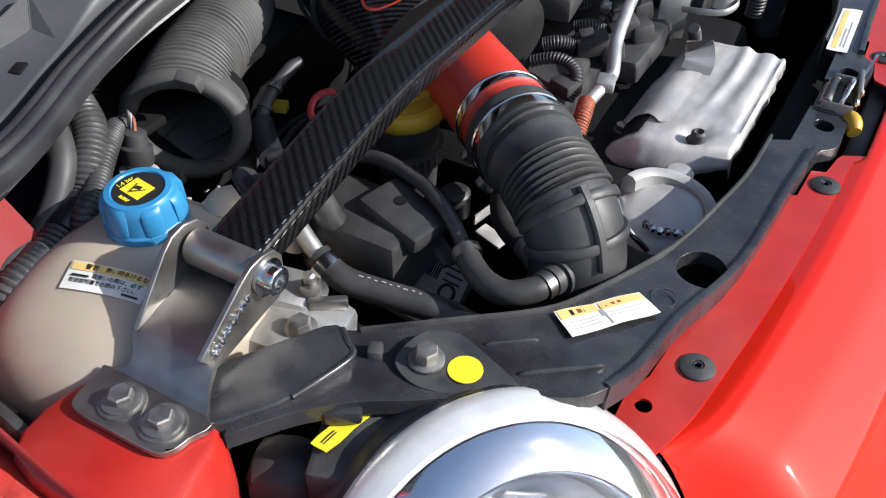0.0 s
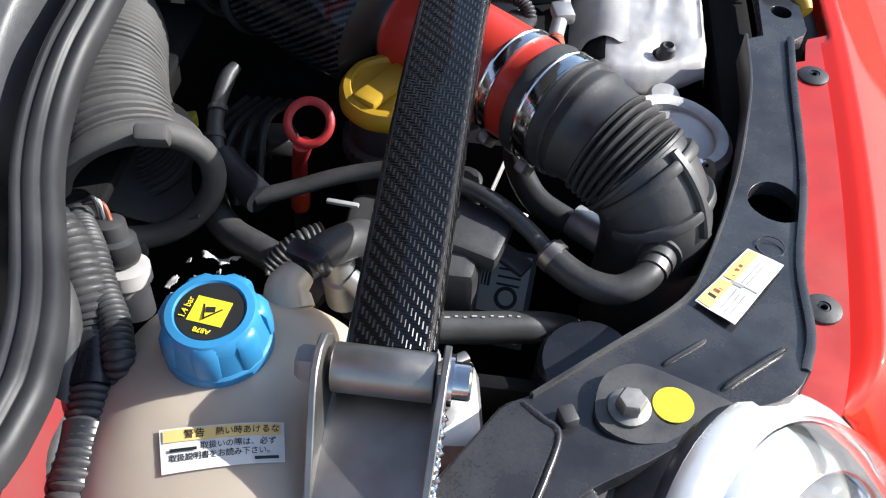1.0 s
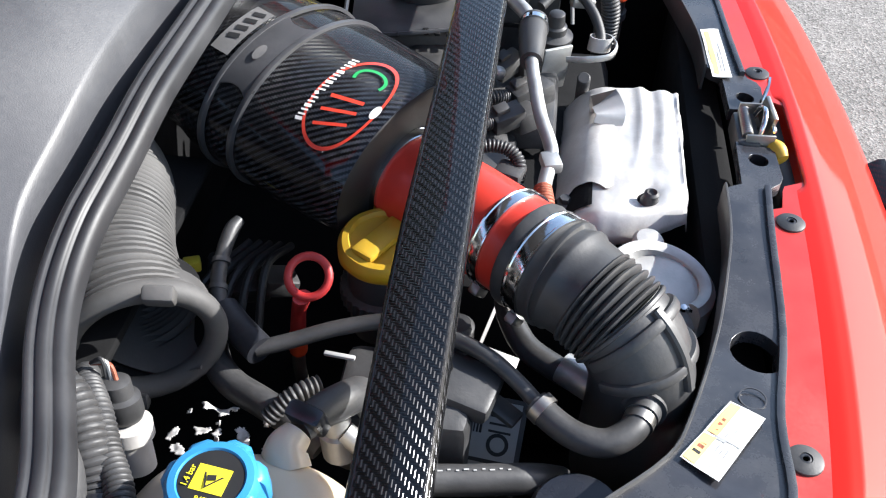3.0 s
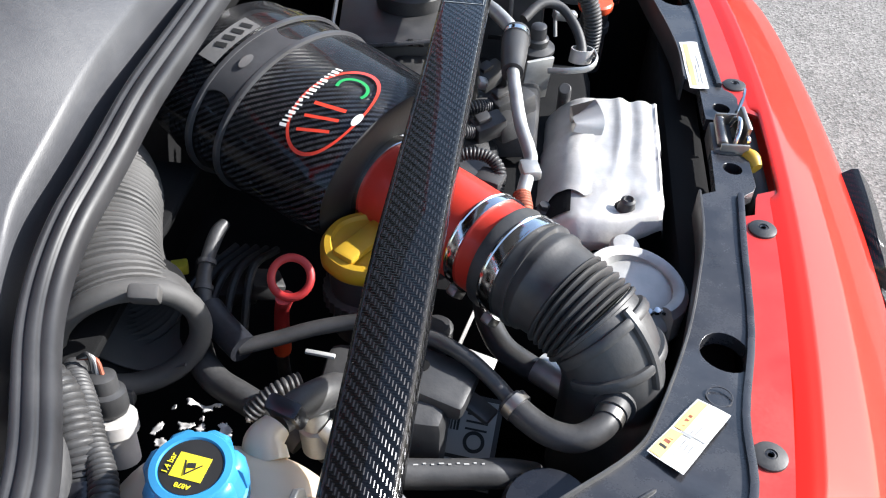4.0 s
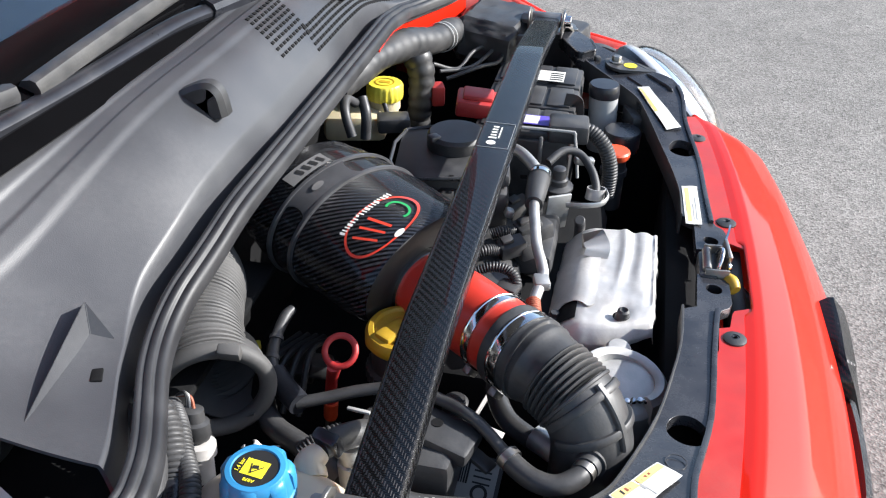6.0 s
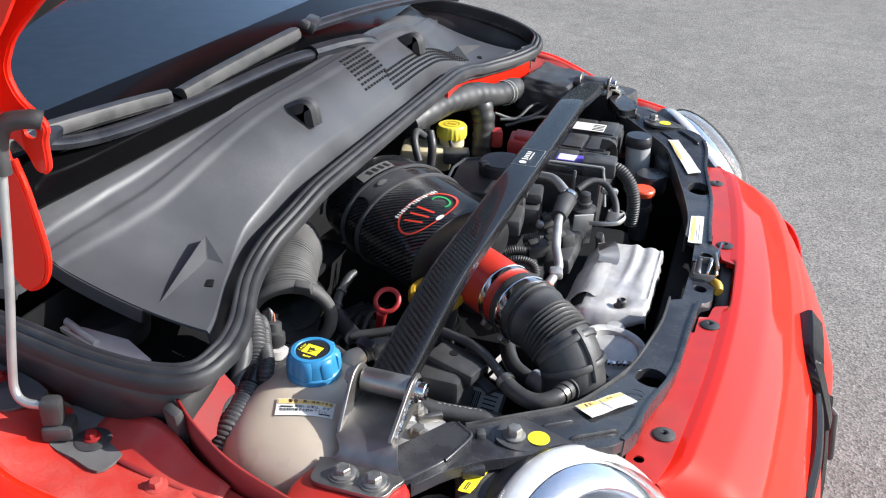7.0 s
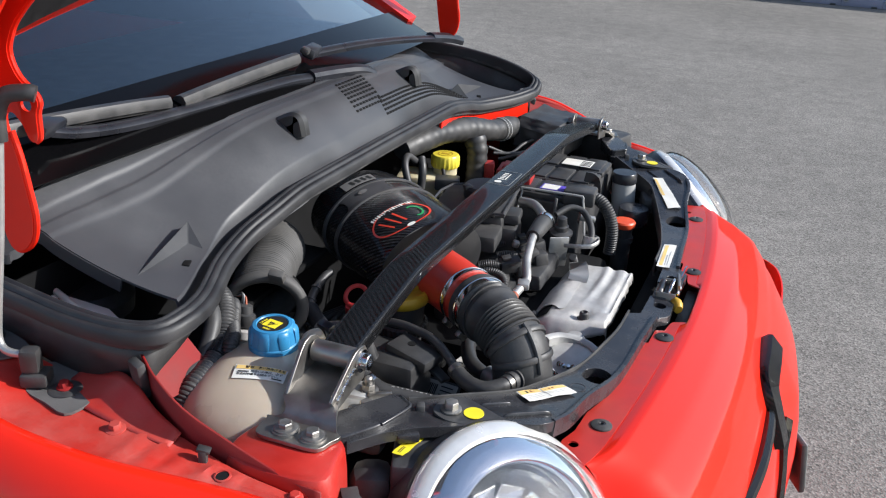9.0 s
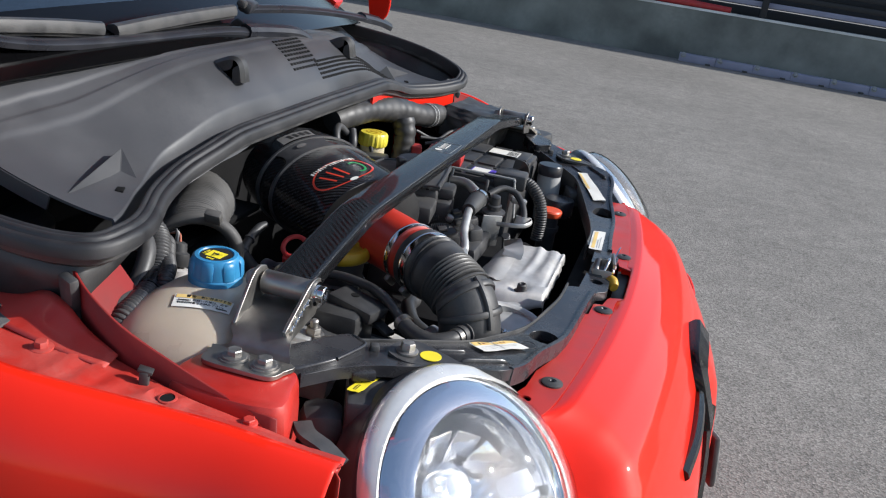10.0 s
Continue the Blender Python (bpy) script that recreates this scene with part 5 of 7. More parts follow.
def bracket(s):
    """Folded steel foot: base, sloping web, two upright ears, sleeve and bolts."""
    y0, z0 = s * 0.588, 0.957
    part("roller", lathe([(0.005, -0.026), (0.0125, -0.026), (0.013, -0.025), (0.013, 0.025), (0.0125, 0.026), (0.005, 0.026)], (-0.032, y0, z0), (1, 0, 0), 28), STEEL, brace, "turned steel sleeve")
    for x, lean, ear in ((-0.0605, -0.004, [(0.650, 0.9300), (0.612, 0.9660), (0.602, 0.9725), (0.590, 0.9745), (0.578, 0.9710), (0.571, 0.9620), (0.570, 0.9480), (0.574, 0.9360), (0.620, 0.9340)]),
                         (-0.0035, 0.003, [(0.653, 0.9360), (0.648, 0.9400), (0.610, 0.9680), (0.600, 0.9735), (0.589, 0.9745), (0.577, 0.9710), (0.570, 0.9610), (0.569, 0.9400), (0.575, 0.9270), (0.600, 0.9240), (0.640, 0.9170)])):
        bm = bmesh.new()
        loft([[(x - 0.002 + lean * (z - 0.93) / 0.045, s * y, z) for y, z in ear], [(x + 0.002 + lean * (z - 0.93) / 0.045, s * y, z) for y, z in ear]], True, True, bm)
        ob = part("ear", bm, STEEL, brace, "bent steel ear", angle=25)
        bv = ob.modifiers.new("edge", 'BEVEL')
        bv.width, bv.segments, bv.angle_limit = 0.0008, 2, radians(40)
    # web from the foot up to the sleeve, waisted on one side
    web = []
    for y, z, xl, xr in ((0.574, 0.9400, -0.0595, -0.004), (0.600, 0.9395, -0.0600, -0.003), (0.630, 0.9345, -0.0610, -0.001), (0.646, 0.9305, -0.0640, 0.003), (0.650, 0.9285, -0.0635, 0.0045), (0.655, 0.9260, -0.0590, 0.006), (0.660, 0.9230, -0.0545, 0.008), (0.6645, 0.9195, -0.0530, 0.0105), (0.668, 0.9165, -0.0550, 0.013), (0.672, 0.9147, -0.0620, 0.015)):
        web.append([(xl, s * y, z), (xl, s * (y - 0.0015), z - 0.004), (xr, s * (y - 0.0015), z - 0.004), (xr, s * y, z)])
    ob = part("web", loft(web), STEEL, brace, angle=50)
    # rough weld run along the outer ear
    run = [(0.0003 + 0.0009 * math.sin(9.1 * k), s * (0.604 + 0.040 * k / 30), 0.9545 - 0.0205 * k / 30) for k in range(31)]
    part("weld_run", tube(run, [0.0016 + 0.0007 * math.cos(2.2 * k) + 0.0004 * math.sin(5 * k) for k in range(31)], 8, 2), STEEL_BRIGHT, brace, "rough weld run")
    base = smooth_loop([(-0.063, s * 0.671), (-0.0675, s * 0.680), (-0.066, s * 0.702), (-0.056, s * 0.7085), (-0.03, s * 0.7085), (0.004, s * 0.7075), (0.013, s * 0.702), (0.0165, s * 0.690), (0.016, s * 0.671)], 4)
    ob = part("base_plate", plate(base, 0.005, lambda x, y: 0.9145), STEEL, brace, "steel foot plate")
    bv = ob.modifiers.new("edge", 'BEVEL')
    bv.width, bv.segments, bv.angle_limit = 0.0010, 2, radians(40)
    for x in (-0.037, -0.004):
        part("washer", lathe([(0.006, 0.0), (0.0150, 0.0), (0.0150, 0.0016), (0.006, 0.0018)], (x, s * 0.689, 0.9145), (0, 0, 1), 28), ZINC, brace)
        part("foot_bolt", bolt((x, s * 0.689, 0.916), (0, 0, 1), 0.0080, 0.006, 0.0125), ZINC, brace, "flanged hex bolt")
    part("bolt_head", lathe([(0.0135, 0.0), (0.0135, 0.0025), (0.0098, 0.0028), (0.0098, 0.0105), (0.0088, 0.0115), (0.0052, 0.0115), (0.0047, 0.007), (0.0, 0.007)], (0.001, y0, z0), (1, 0, 0), 26), STEEL_BRIGHT, brace, "socket bolt")
    part("nut", lathe([(0.0125, 0.0), (0.0125, 0.002), (0.0105, 0.0022), (0.0105, 0.010), (0.008, 0.013), (0.004, 0.014)], (-0.064, y0, z0), (-1, 0, 0), 6), CAST, brace, "hex nut")


bracket(-1)
bracket(1)

# ---- coolant tank ----
tank = thing("coolant_tank", (-0.12, -0.60, 0.80), "milky beige coolant expansion tank", "coolant tank")
rings = []
prof = [(-0.16, 0.80, 0), (-0.13, 0.95, 0), (-0.08, 1.0, 0), (-0.045, 1.0, 0), (-0.02, 0.93, 0.004), (-0.004, 0.80, 0.01), (0.008, 0.60, 0.018), (0.014, 0.40, 0.024), (0.016, 0.2, 0.028), (0.0165, 0.02, 0.03)]
lo = smooth_loop([(-0.205, -0.58), (-0.198, -0.66), (-0.16, -0.705), (-0.09, -0.708), (-0.045, -0.675), (-0.035, -0.60), (-0.05, -0.53), (-0.11, -0.505), (-0.18, -0.52)], 8)
cx, cy = -0.122, -0.605
for h, k, dy in catmull(prof, 5):
    rings.append([(cx + (x - cx) * k, cy + (y - cy) * k + dy, 0.918 + h) for x, y in lo])
tank_bm = loft(rings)
tank_bm.normal_update()
tank_tree = BVHTree.FromBMesh(tank_bm)
part("body", tank_bm, TANK, tank)
part("neck", lathe([(0.027, -0.012), (0.027, 0.000), (0.029, 0.002), (0.029, 0.005), (0.024, 0.007)], (-0.128, -0.566, 0.928), (0, -0.05, 1), 28), TANK, tank)
cap = part("cap", lathe([(0.0265, 0.0), (0.0285, 0.003), (0.0285, 0.014), (0.0265, 0.026), (0.026, 0.031), (0.0235, 0.0345), (0.0195, 0.035), (0.0185, 0.0335), (0.0, 0.0335)], (-0.128, -0.566, 0.930), (0, -0.05, 1), 72,
            ), BLUE, tank, "blue screw cap")
for k in range(7):
    a = 2 * math.pi * k / 7 + 0.35
    d = Vector((math.cos(a), math.sin(a), 0))
    p = Vector((-0.128, -0.566, 0.932))
    t = Vector((-d.y, d.x, 0))
    rings = [[p + d * r + t * w + Vector((0, 0, z)) for r, w in ((0.022, -0.007), (0.0285 + e, -0.007), (0.0305 + e, -0.0045), (0.0305 + e, 0.0045), (0.0285 + e, 0.007), (0.022, 0.007))] for z, e in ((0.008, -0.001), (0.011, 0.0), (0.025, -0.001), (0.029, -0.003), (0.031, -0.006))]
    part("grip", loft(rings), BLUE, cap)
part("knurl", lathe([(0.0275, 0.001), (0.0298, 0.002), (0.0298, 0.011), (0.0285, 0.0125)], (-0.128, -0.566, 0.930), (0, -0.05, 1), 120, wob=lambda a: 1 + 0.008 * (math.cos(60 * a) > 0)), BLUE, cap)
part("cap_disc", lathe([(0.0, 0.0003), (0.0182, 0.0003), (0.0183, 0.0)], (-0.128, -0.5675, 0.9636), (0, -0.05, 1), 36), INK, cap)
part("cap_panel", box((-0.128, -0.568, 0.9641), (0.0195, 0.016, 0.0003), 0, (3, 0, -8)), LABEL_YELLOW, cap)
bm = bmesh.new()
t3 = [(-0.0075, -0.0058), (0.0075, -0.0058), (0.0, 0.0068)]
t4 = [(x * 0.72, y * 0.72 - 0.0002) for x, y in t3]
loft([[(x, y, 0.0003) for x, y in t3], [(x, y, 0.0003) for x, y in t4]], False, True, bm)
box((0, -0.001, 0.0003), (0.005, 0.0035, 0.0002), 0, (0, 0, 25), bm)
bmesh.ops.transform(bm, matrix=pose(-0.128, -0.568, 0.9643, 3, 0, 162), verts=bm.verts)
part("cap_symbol", bm, INK, cap, smooth=False)
letters("1.4 bar", 0.0050, pose(-0.1408, -0.567, 0.9642, 3, 0, 82), LABEL_YELLOW, cap)
letters("A878", 0.0044, pose(-0.129, -0.5802, 0.9634, 3, 0, 172), LABEL_YELLOW, cap)
part("spigot", tube([(-0.10, -0.525, 0.915), (-0.104, -0.515, 0.922), (-0.099, -0.503, 0.925)], [0.0145, 0.0135, 0.010], 18), TANK, tank)


LQ = [(-0.143, -0.623), (-0.082, -0.609), (-0.077, -0.629), (-0.135, -0.645)]


def tank_label(u, v, h):
    """A point of the label laid on the tank's shoulder."""
    q = [Vector(p) for p in LQ]
    p = q[0] * (1 - u) * (1 - v) + q[1] * u * (1 - v) + q[2] * u * v + q[3] * (1 - u) * v
    place, normal, _, _ = tank_tree.ray_cast(Vector((p.x, p.y, 1.2)), Vector((0, 0, -1)))
    return place + (normal if normal.z > 0 else -normal) * h


lab = thing("tank_label", (-0.11, -0.63, 0.93), "white warning label with an amber header on the coolant tank", "label")
part("paper", sheet(lambda u, v: tank_label(u, v, 0.0016), 16, 10, 0.0004), WHITE, lab)
part("header", sheet(lambda u, v: tank_label(0.03 + 0.94 * u, 0.05 + 0.28 * v, 0.0022), 16, 4, 0.0001), LABEL_ORANGE, lab)
for v0, u0, u1 in ((0.49, 0.08, 0.30), (0.85, 0.76, 0.95)):
    part("print", sheet(lambda u, v: tank_label(u0 + (u1 - u0) * u, v0 + 0.07 * v, 0.0026), 12, 2, 0.0001), INK, lab)



def label_text(text, u, v, size, du, h=0.0018):
    """Characters one by one along the curved label."""
    for k, ch in enumerate(text):
        p = tank_label(u + du * k, v, h)
        ex = (tank_label(u + du * k + 0.03, v, h) - p).normalized()
        ey = (p - tank_label(u + du * k, v + 0.06, h)).normalized()
        ez = ex.cross(ey).normalized()
        ey = ez.cross(ex)
        m = Matrix.Translation(p) @ Matrix((ex, ey, ez)).transposed().to_4x4()
        letters(ch, size, m, INK, lab, "character", 0.0001)


label_text("\u8b66\u544a", 0.24, 0.19, 0.0052, 0.09, 0.0024)
label_text("\u71b1\u3044\u6642\u3042\u3051\u308b\u306a", 0.49, 0.19, 0.0046, 0.073, 0.0024)
label_text("\u53d6\u6271\u3044\u306e\u969b\u306f\u3001\u5fc5\u305a", 0.36, 0.48, 0.0042, 0.068)
label_text("\u53d6\u6271\u8aac\u660e\u66f8\u3092\u304a\u8aad\u307f\u4e0b\u3055\u3044\u3002", 0.10, 0.70, 0.0042, 0.066)

# ---- air horn with corrugated duct ----
horn = thing("air_duct", (-0.24, -0.40, 0.85), "dusty black corrugated intake duct with an oval mouth", "air duct")
part("duct", tube([(-0.246, -0.408, 0.902), (-0.260, -0.385, 0.908), (-0.277, -0.350, 0.911), (-0.291, -0.312, 0.911), (-0.308, -0.27, 0.905), (-0.342, -0.225, 0.895), (-0.39, -0.20, 0.88)], [0.047, 0.043, 0.040, 0.0395, 0.041, 0.044, 0.048], 36, 8, pitch=0.0058, depth=0.004, caps=False), HORN, horn)
MOUTH = Vector((-0.236, -0.418, 0.896))
MAX = Vector((0.42, -0.85, 0.05)).normalized()
MM = basis(MAX)


def mouth_point(a, k=1.0, h=0.0):
    """A point of the oval mouth, flattened below."""
    y = math.sin(a)
    return MOUTH + MM @ Vector((0.052 * k * math.cos(a), (0.045 if y > 0 else 0.049) * k * y, h))


rings = []
for a in np.linspace(0, 2 * math.pi, 48, endpoint=False):
    c, o = mouth_point(a), (mouth_point(a, 1.1) - mouth_point(a)).normalized()
    n = MM @ Vector((0, 0, 1))
    rings.append([c + o * (0.0088 * math.cos(b)) + n * (0.0095 * math.sin(b)) for b in np.linspace(0, 2 * math.pi, 12, endpoint=False)])
part("mouth", loft(rings + rings[:1], False), HORN, horn, "thick rounded mouth ring")
# throat coloured near-black for the shade inside the mouth
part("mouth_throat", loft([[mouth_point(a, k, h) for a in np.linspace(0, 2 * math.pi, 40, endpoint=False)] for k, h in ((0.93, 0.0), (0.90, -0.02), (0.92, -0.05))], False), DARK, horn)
part("mouth_collar", loft([[mouth_point(a, k, h) for a in np.linspace(0, 2 * math.pi, 40, endpoint=False)] for k, h in ((1.08, -0.004), (1.02, -0.018), (1.0, -0.03))], False), HORN, horn)
part("mouth_floor", sheet(lambda u, v: MOUTH + Vector((-0.036 + 0.072 * u, 0.004 + 0.05 * v, -0.030 - 0.012 * math.sin(math.pi * u) + 0.01 * v)), 10, 4, 0.002), HORN, horn)
part("mouth_clip", box((-0.212, -0.424, 0.950), (0.022, 0.012, 0.018), 0.003, (30, 5, 10)), HORN, horn)
part("mouth_tab", box((-0.248, -0.434, 0.844), (0.024, 0.012, 0.014), 0.003, (-20, 0, 10)), HORN, horn)

# ---- air box, red hose, bellows and elbow ----
AX = Vector((0.88, -0.45, -0.15)).normalized()
AC = Vector((-0.180, -0.150, 0.927))  # crown line of the oval
airbox = thing("air_box", tuple(AC), "oval black carbon fibre air box with printed logo", "air box")
MB = basis(AX)


def oval(a, r, t):
    x, y = 0.013 + r * math.cos(a), r * 0.70 * math.sin(a)
    return AC + MB @ Vector((x * 0.985 + y * 0.17, -x * 0.17 + y * 0.985, t))


def oval_rings(prof, n=64):
    return [[oval(a, r, t) for a in np.linspace(0, 2 * math.pi, n, endpoint=False)] for r, t in prof]


R0 = 0.108
part("shell", loft(oval_rings([(0.05, -0.088), (0.10, -0.086), (R0 - 0.008, -0.078), (R0 - 0.002, -0.06), (R0, -0.02), (R0 + 0.001, 0.0), (R0 + 0.002, 0.03), (R0, 0.08), (R0 - 0.003, 0.103), (R0 - 0.006, 0.110)])), CARBON_BOX, airbox)
part("end_plate", loft(oval_rings([(R0 - 0.007, 0.106), (R0 - 0.006, 0.1105), (R0 - 0.010, 0.113), (R0 - 0.030, 0.117), (0.06, 0.119), (0.045, 0.119)])), BLACK_MATT, airbox, "plain black end plate")
for t in (-0.032, 0.001):
    part("band", loft(oval_rings([(R0 + 0.001, t - 0.003), (R0 + 0.0048, t - 0.002), (R0 + 0.0053, t), (R0 + 0.0048, t + 0.002), (R0 + 0.001, t + 0.003)]), False), BAND, airbox, "raised moulded band")


def on_box(u, v, h=0.0006):
    """Point on the shell: u along the girth in metres from the crown, v along the axis."""
    a = math.pi / 2 + u / 0.097
    r = R0 + 0.002
    p = oval(a, r, v)
    x, y = math.cos(a), math.sin(a) / 0.70
    n = (MB @ Vector((x * 0.985 + y * 0.17, -x * 0.17 + y * 0.985, 0))).normalized()
    return p + n * h


def decal(name, mat, f, nu=12, nv=3):
    return part(name, sheet(f, nu, nv, 0), mat, airbox)


UC, VC = 0.058, 0.075
def ring_decal(u, v):
    a = u * 2 * math.pi
    k = 0.925 + 0.075 * v
    return on_box(UC + 0.052 * k * math.cos(a), VC + 0.0285 * k * math.sin(a), 0.0008)
decal("logo_ring", PRINT_RED, ring_decal, 48, 3)


def stroke(name, mat, a, b, w, h=0.0009):
    """A straight printed stroke between two points (u, v) of the logo."""
    d = Vector((b[0] - a[0], b[1] - a[1])).normalized()
    n = Vector((-d.y, d.x)) * w / 2
    decal(name, mat, lambda u, v: on_box(UC + 0.9 * (a[0] + (b[0] - a[0]) * u) + n.x * (2 * v - 1), VC + a[1] + (b[1] - a[1]) * u + n.y * (2 * v - 1), h), 6, 2)


# plain shapes in place of the maker's lettering
stroke("logo_stroke", PRINT_RED, (0.036, -0.012), (0.022, 0.014), 0.003)
stroke("logo_stroke", PRINT_RED, (0.020, -0.014), (0.008, 0.014), 0.003)
stroke("logo_stroke", PRINT_RED, (0.004, -0.015), (-0.004, 0.013), 0.0035)
decal("logo_arc", PRINT_GREEN, lambda u, v: on_box(UC - 0.026 + (0.010 + 0.003 * v) * math.cos(1.2 + 4.0 * u), VC + (0.012 + 0.003 * v) * math.sin(1.2 + 4.0 * u), 0.0009), 16, 2)
for k in range(17):
    u0 = 0.040 - 0.0050 * k
    stroke("white_stroke", WHITE, (u0, -0.0275), (u0 - 0.0020, -0.0215 - 0.003 * (k in (6, 13))), 0.0017 if k % 3 else 0.0032, 0.0011)
decal("white_oval", WHITE, lambda u, v: on_box(UC - 0.002 + 0.007 * v * math.cos(6.283 * u), VC + 0.026 + 0.0035 * v * math.sin(6.283 * u), 0.0012), 20, 3)


def bridge(u, v):
    """Plain web of the band between two round-ended slots."""
    q = 2 * v - 1
    cut = 0.015 * math.sqrt(max(0.0, 1 - q * q))
    lo, hi = 0.004 + cut, 0.112 - cut
    return on_box(lo + (hi - lo) * u, -0.032 + 0.033 * v, 0.0012)


part("strap", sheet(bridge, 24, 25, 0.0016), BAND, airbox, "moulded web of the band between its slots")
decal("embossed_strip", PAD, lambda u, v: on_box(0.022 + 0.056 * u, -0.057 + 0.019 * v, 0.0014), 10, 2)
for k in range(4):
    stroke("strip_print", INK, (0.004 - 0.011 * k, -0.127), (0.000 - 0.011 * k, -0.117), 0.005, 0.0022)
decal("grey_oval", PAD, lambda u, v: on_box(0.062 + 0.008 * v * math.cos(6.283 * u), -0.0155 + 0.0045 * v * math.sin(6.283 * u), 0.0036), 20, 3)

red = thing("intake_hose", (-0.03, -0.24, 0.85), "red silicone intake hose with steel clamps", "intake hose")
HP = [(-0.105, -0.192, 0.908), (-0.06, -0.226, 0.909), (-0.02, -0.256, 0.911), (0.019, -0.286, 0.911), (0.040, -0.303, 0.9115)]
part("hose", tube(HP, [0.045, 0.0435, 0.0425, 0.042, 0.042], 40, 8), SILICONE, red)
HD = Vector((0.77, -0.64, 0.0)).normalized()


def clamp(c, ax, r, parent, w=0.0055, turn=3.95):
    """A worm-drive band with its rolled edges, slots and screw."""
    band = part("clamp", lathe([(r - 0.001, -w), (r + 0.0016, -w), (r + 0.0018, -w * 0.8), (r + 0.0010, -w * 0.65), (r + 0.0014, 0), (r + 0.0010, w * 0.65), (r + 0.0018, w * 0.8), (r + 0.0016, w), (r - 0.001, w)], c, ax, 48, caps=False), STEEL_BRIGHT, parent, "shiny steel hose clamp")
    mm = basis(ax)
    for k in range(7 if w > 0.004 else 0):
        a = turn + 0.35 + 0.09 * k
        m = Matrix.Translation(Vector(c) + mm @ Vector((math.cos(a), math.sin(a), 0)) * (r + 0.0013)) @ (mm @ Matrix.Rotation(a, 3, 'Z')).to_4x4()
        part("slot", box_at(m, (0.0012, 0.0016, w * 1.0), 0.0), INK, band)
    m = Matrix.Translation(Vector(c) + mm @ Vector((math.cos(turn), math.sin(turn), 0)) * (r + 0.005)) @ (mm @ Matrix.Rotation(turn, 3, 'Z')).to_4x4()
    part("clamp_screw", box_at(m, (0.009, 0.016, 0.010), 0.002), STEEL, parent)


clamp((0.019, -0.286, 0.911), HD, 0.0425, red)
clamp((-0.072, -0.217, 0.909), HD, 0.0442, red, 0.0065)
bel = thing("intake_elbow", (0.1, -0.35, 0.85), "black rubber bellows and intake elbow with cross ribs", "intake elbow")
# lipped cuff, smooth neck, deep bellows, then the bend
CUFF = [(0.0340, -0.3005, 0.9120, 0.0445), (0.0380, -0.3035, 0.9119, 0.0455), (0.0420, -0.3065, 0.9119, 0.0435), (0.0580, -0.3175, 0.9112, 0.0435), (0.0595, -0.3185, 0.9112, 0.0452), (0.0625, -0.3205, 0.9110, 0.0452), (0.0640, -0.3215, 0.9110, 0.0425),
        (0.0665, -0.3235, 0.9109, 0.0425), (0.0680, -0.3245, 0.9108, 0.0438), (0.0700, -0.3260, 0.9106, 0.0436), (0.0720, -0.3275, 0.9104, 0.0412), (0.0800, -0.3335, 0.9093, 0.0405), (0.0880, -0.3395, 0.9077, 0.0400)]
rings = []
for p, t, sd, up in frames([c[:3] for c in CUFF]):
    r = next(c[3] for c in CUFF if (Vector(c[:3]) - p).length < 1e-6)
    rings.append([p + (sd * math.cos(a) + up * math.sin(a)) * r for a in np.linspace(0, 2 * math.pi, 44, endpoint=False)])
part("cuff", loft(rings), BLACK_SOFT, bel, angle=50)
clamp((0.0505, -0.3125, 0.9115), HD, 0.0438, bel, 0.007)
part("bellows", tube([(0.083, -0.3358, 0.9080), (0.0965, -0.3455, 0.9040), (0.110, -0.3552, 0.8985)], 0.0395, 44, 8, pitch=0.0056, depth=0.0064), BLACK_SOFT, bel, angle=60)
BEND = catmull([(0.104, -0.351, 0.9012), (0.117, -0.3592, 0.891), (0.126, -0.3640, 0.873), (0.130, -0.366, 0.850), (0.130, -0.366, 0.80), (0.128, -0.364, 0.74)], 8)
part("elbow", tube([tuple(p) for p in BEND], 0.0402, 44, 1), BLACK_SOFT, bel)


def hoop(c, ax, r, w, h, a0, a1, parent, name="rib"):
    """A raised rib on part of a round section."""
    mm = basis(ax)
    rings = []
    for a in np.linspace(math.radians(a0), math.radians(a1), 36):
        d = mm @ Vector((math.cos(a), math.sin(a), 0))
        n = mm @ Vector((0, 0, 1))
        p = Vector(c)
        rings.append([p + d * (r - 0.004) - n * w, p + d * (r + h * 0.75) - n * w * 0.85, p + d * (r + h) - n * w * 0.5, p + d * (r + h) + n * w * 0.5, p + d * (r + h * 0.75) + n * w * 0.85, p + d * (r - 0.004) + n * w])
    return part(name, loft(rings), BLACK_SOFT, parent)


BF = frames(BEND)
for k, w, h, a0, a1 in ((2, 0.0022, 0.0030, 0, 360), (6, 0.0050, 0.0040, -5, 190), (14, 0.0050, 0.0040, -5, 195)):
    hoop(BF[k][0], BF[k][1], 0.0402, w, h, a0, a1, bel)
spine = []
for k in (4, 7, 10, 13, 16, 19):
    p, t = BF[k][:2]
    d = Vector((0.35, -0.30, 0.9))
    d = (d - t * d.dot(t)).normalized()
    spine.append(p + d * (0.0402 + 0.0042))
part("rib", strip(spine, [(-0.0048, -0.012), (-0.0042, -0.0014), (-0.0026, 0.0004), (0.0026, 0.0004), (0.0042, -0.0014), (0.0048, -0.012)], up=(0.6, -0.35, 0.7)), BLACK_SOFT, bel)
part("spigot", tube([(0.129, -0.393, 0.866), (0.128, -0.407, 0.868), (0.126, -0.414, 0.8685)], [0.017, 0.0135, 0.0125], 20), BLACK_SOFT, bel)
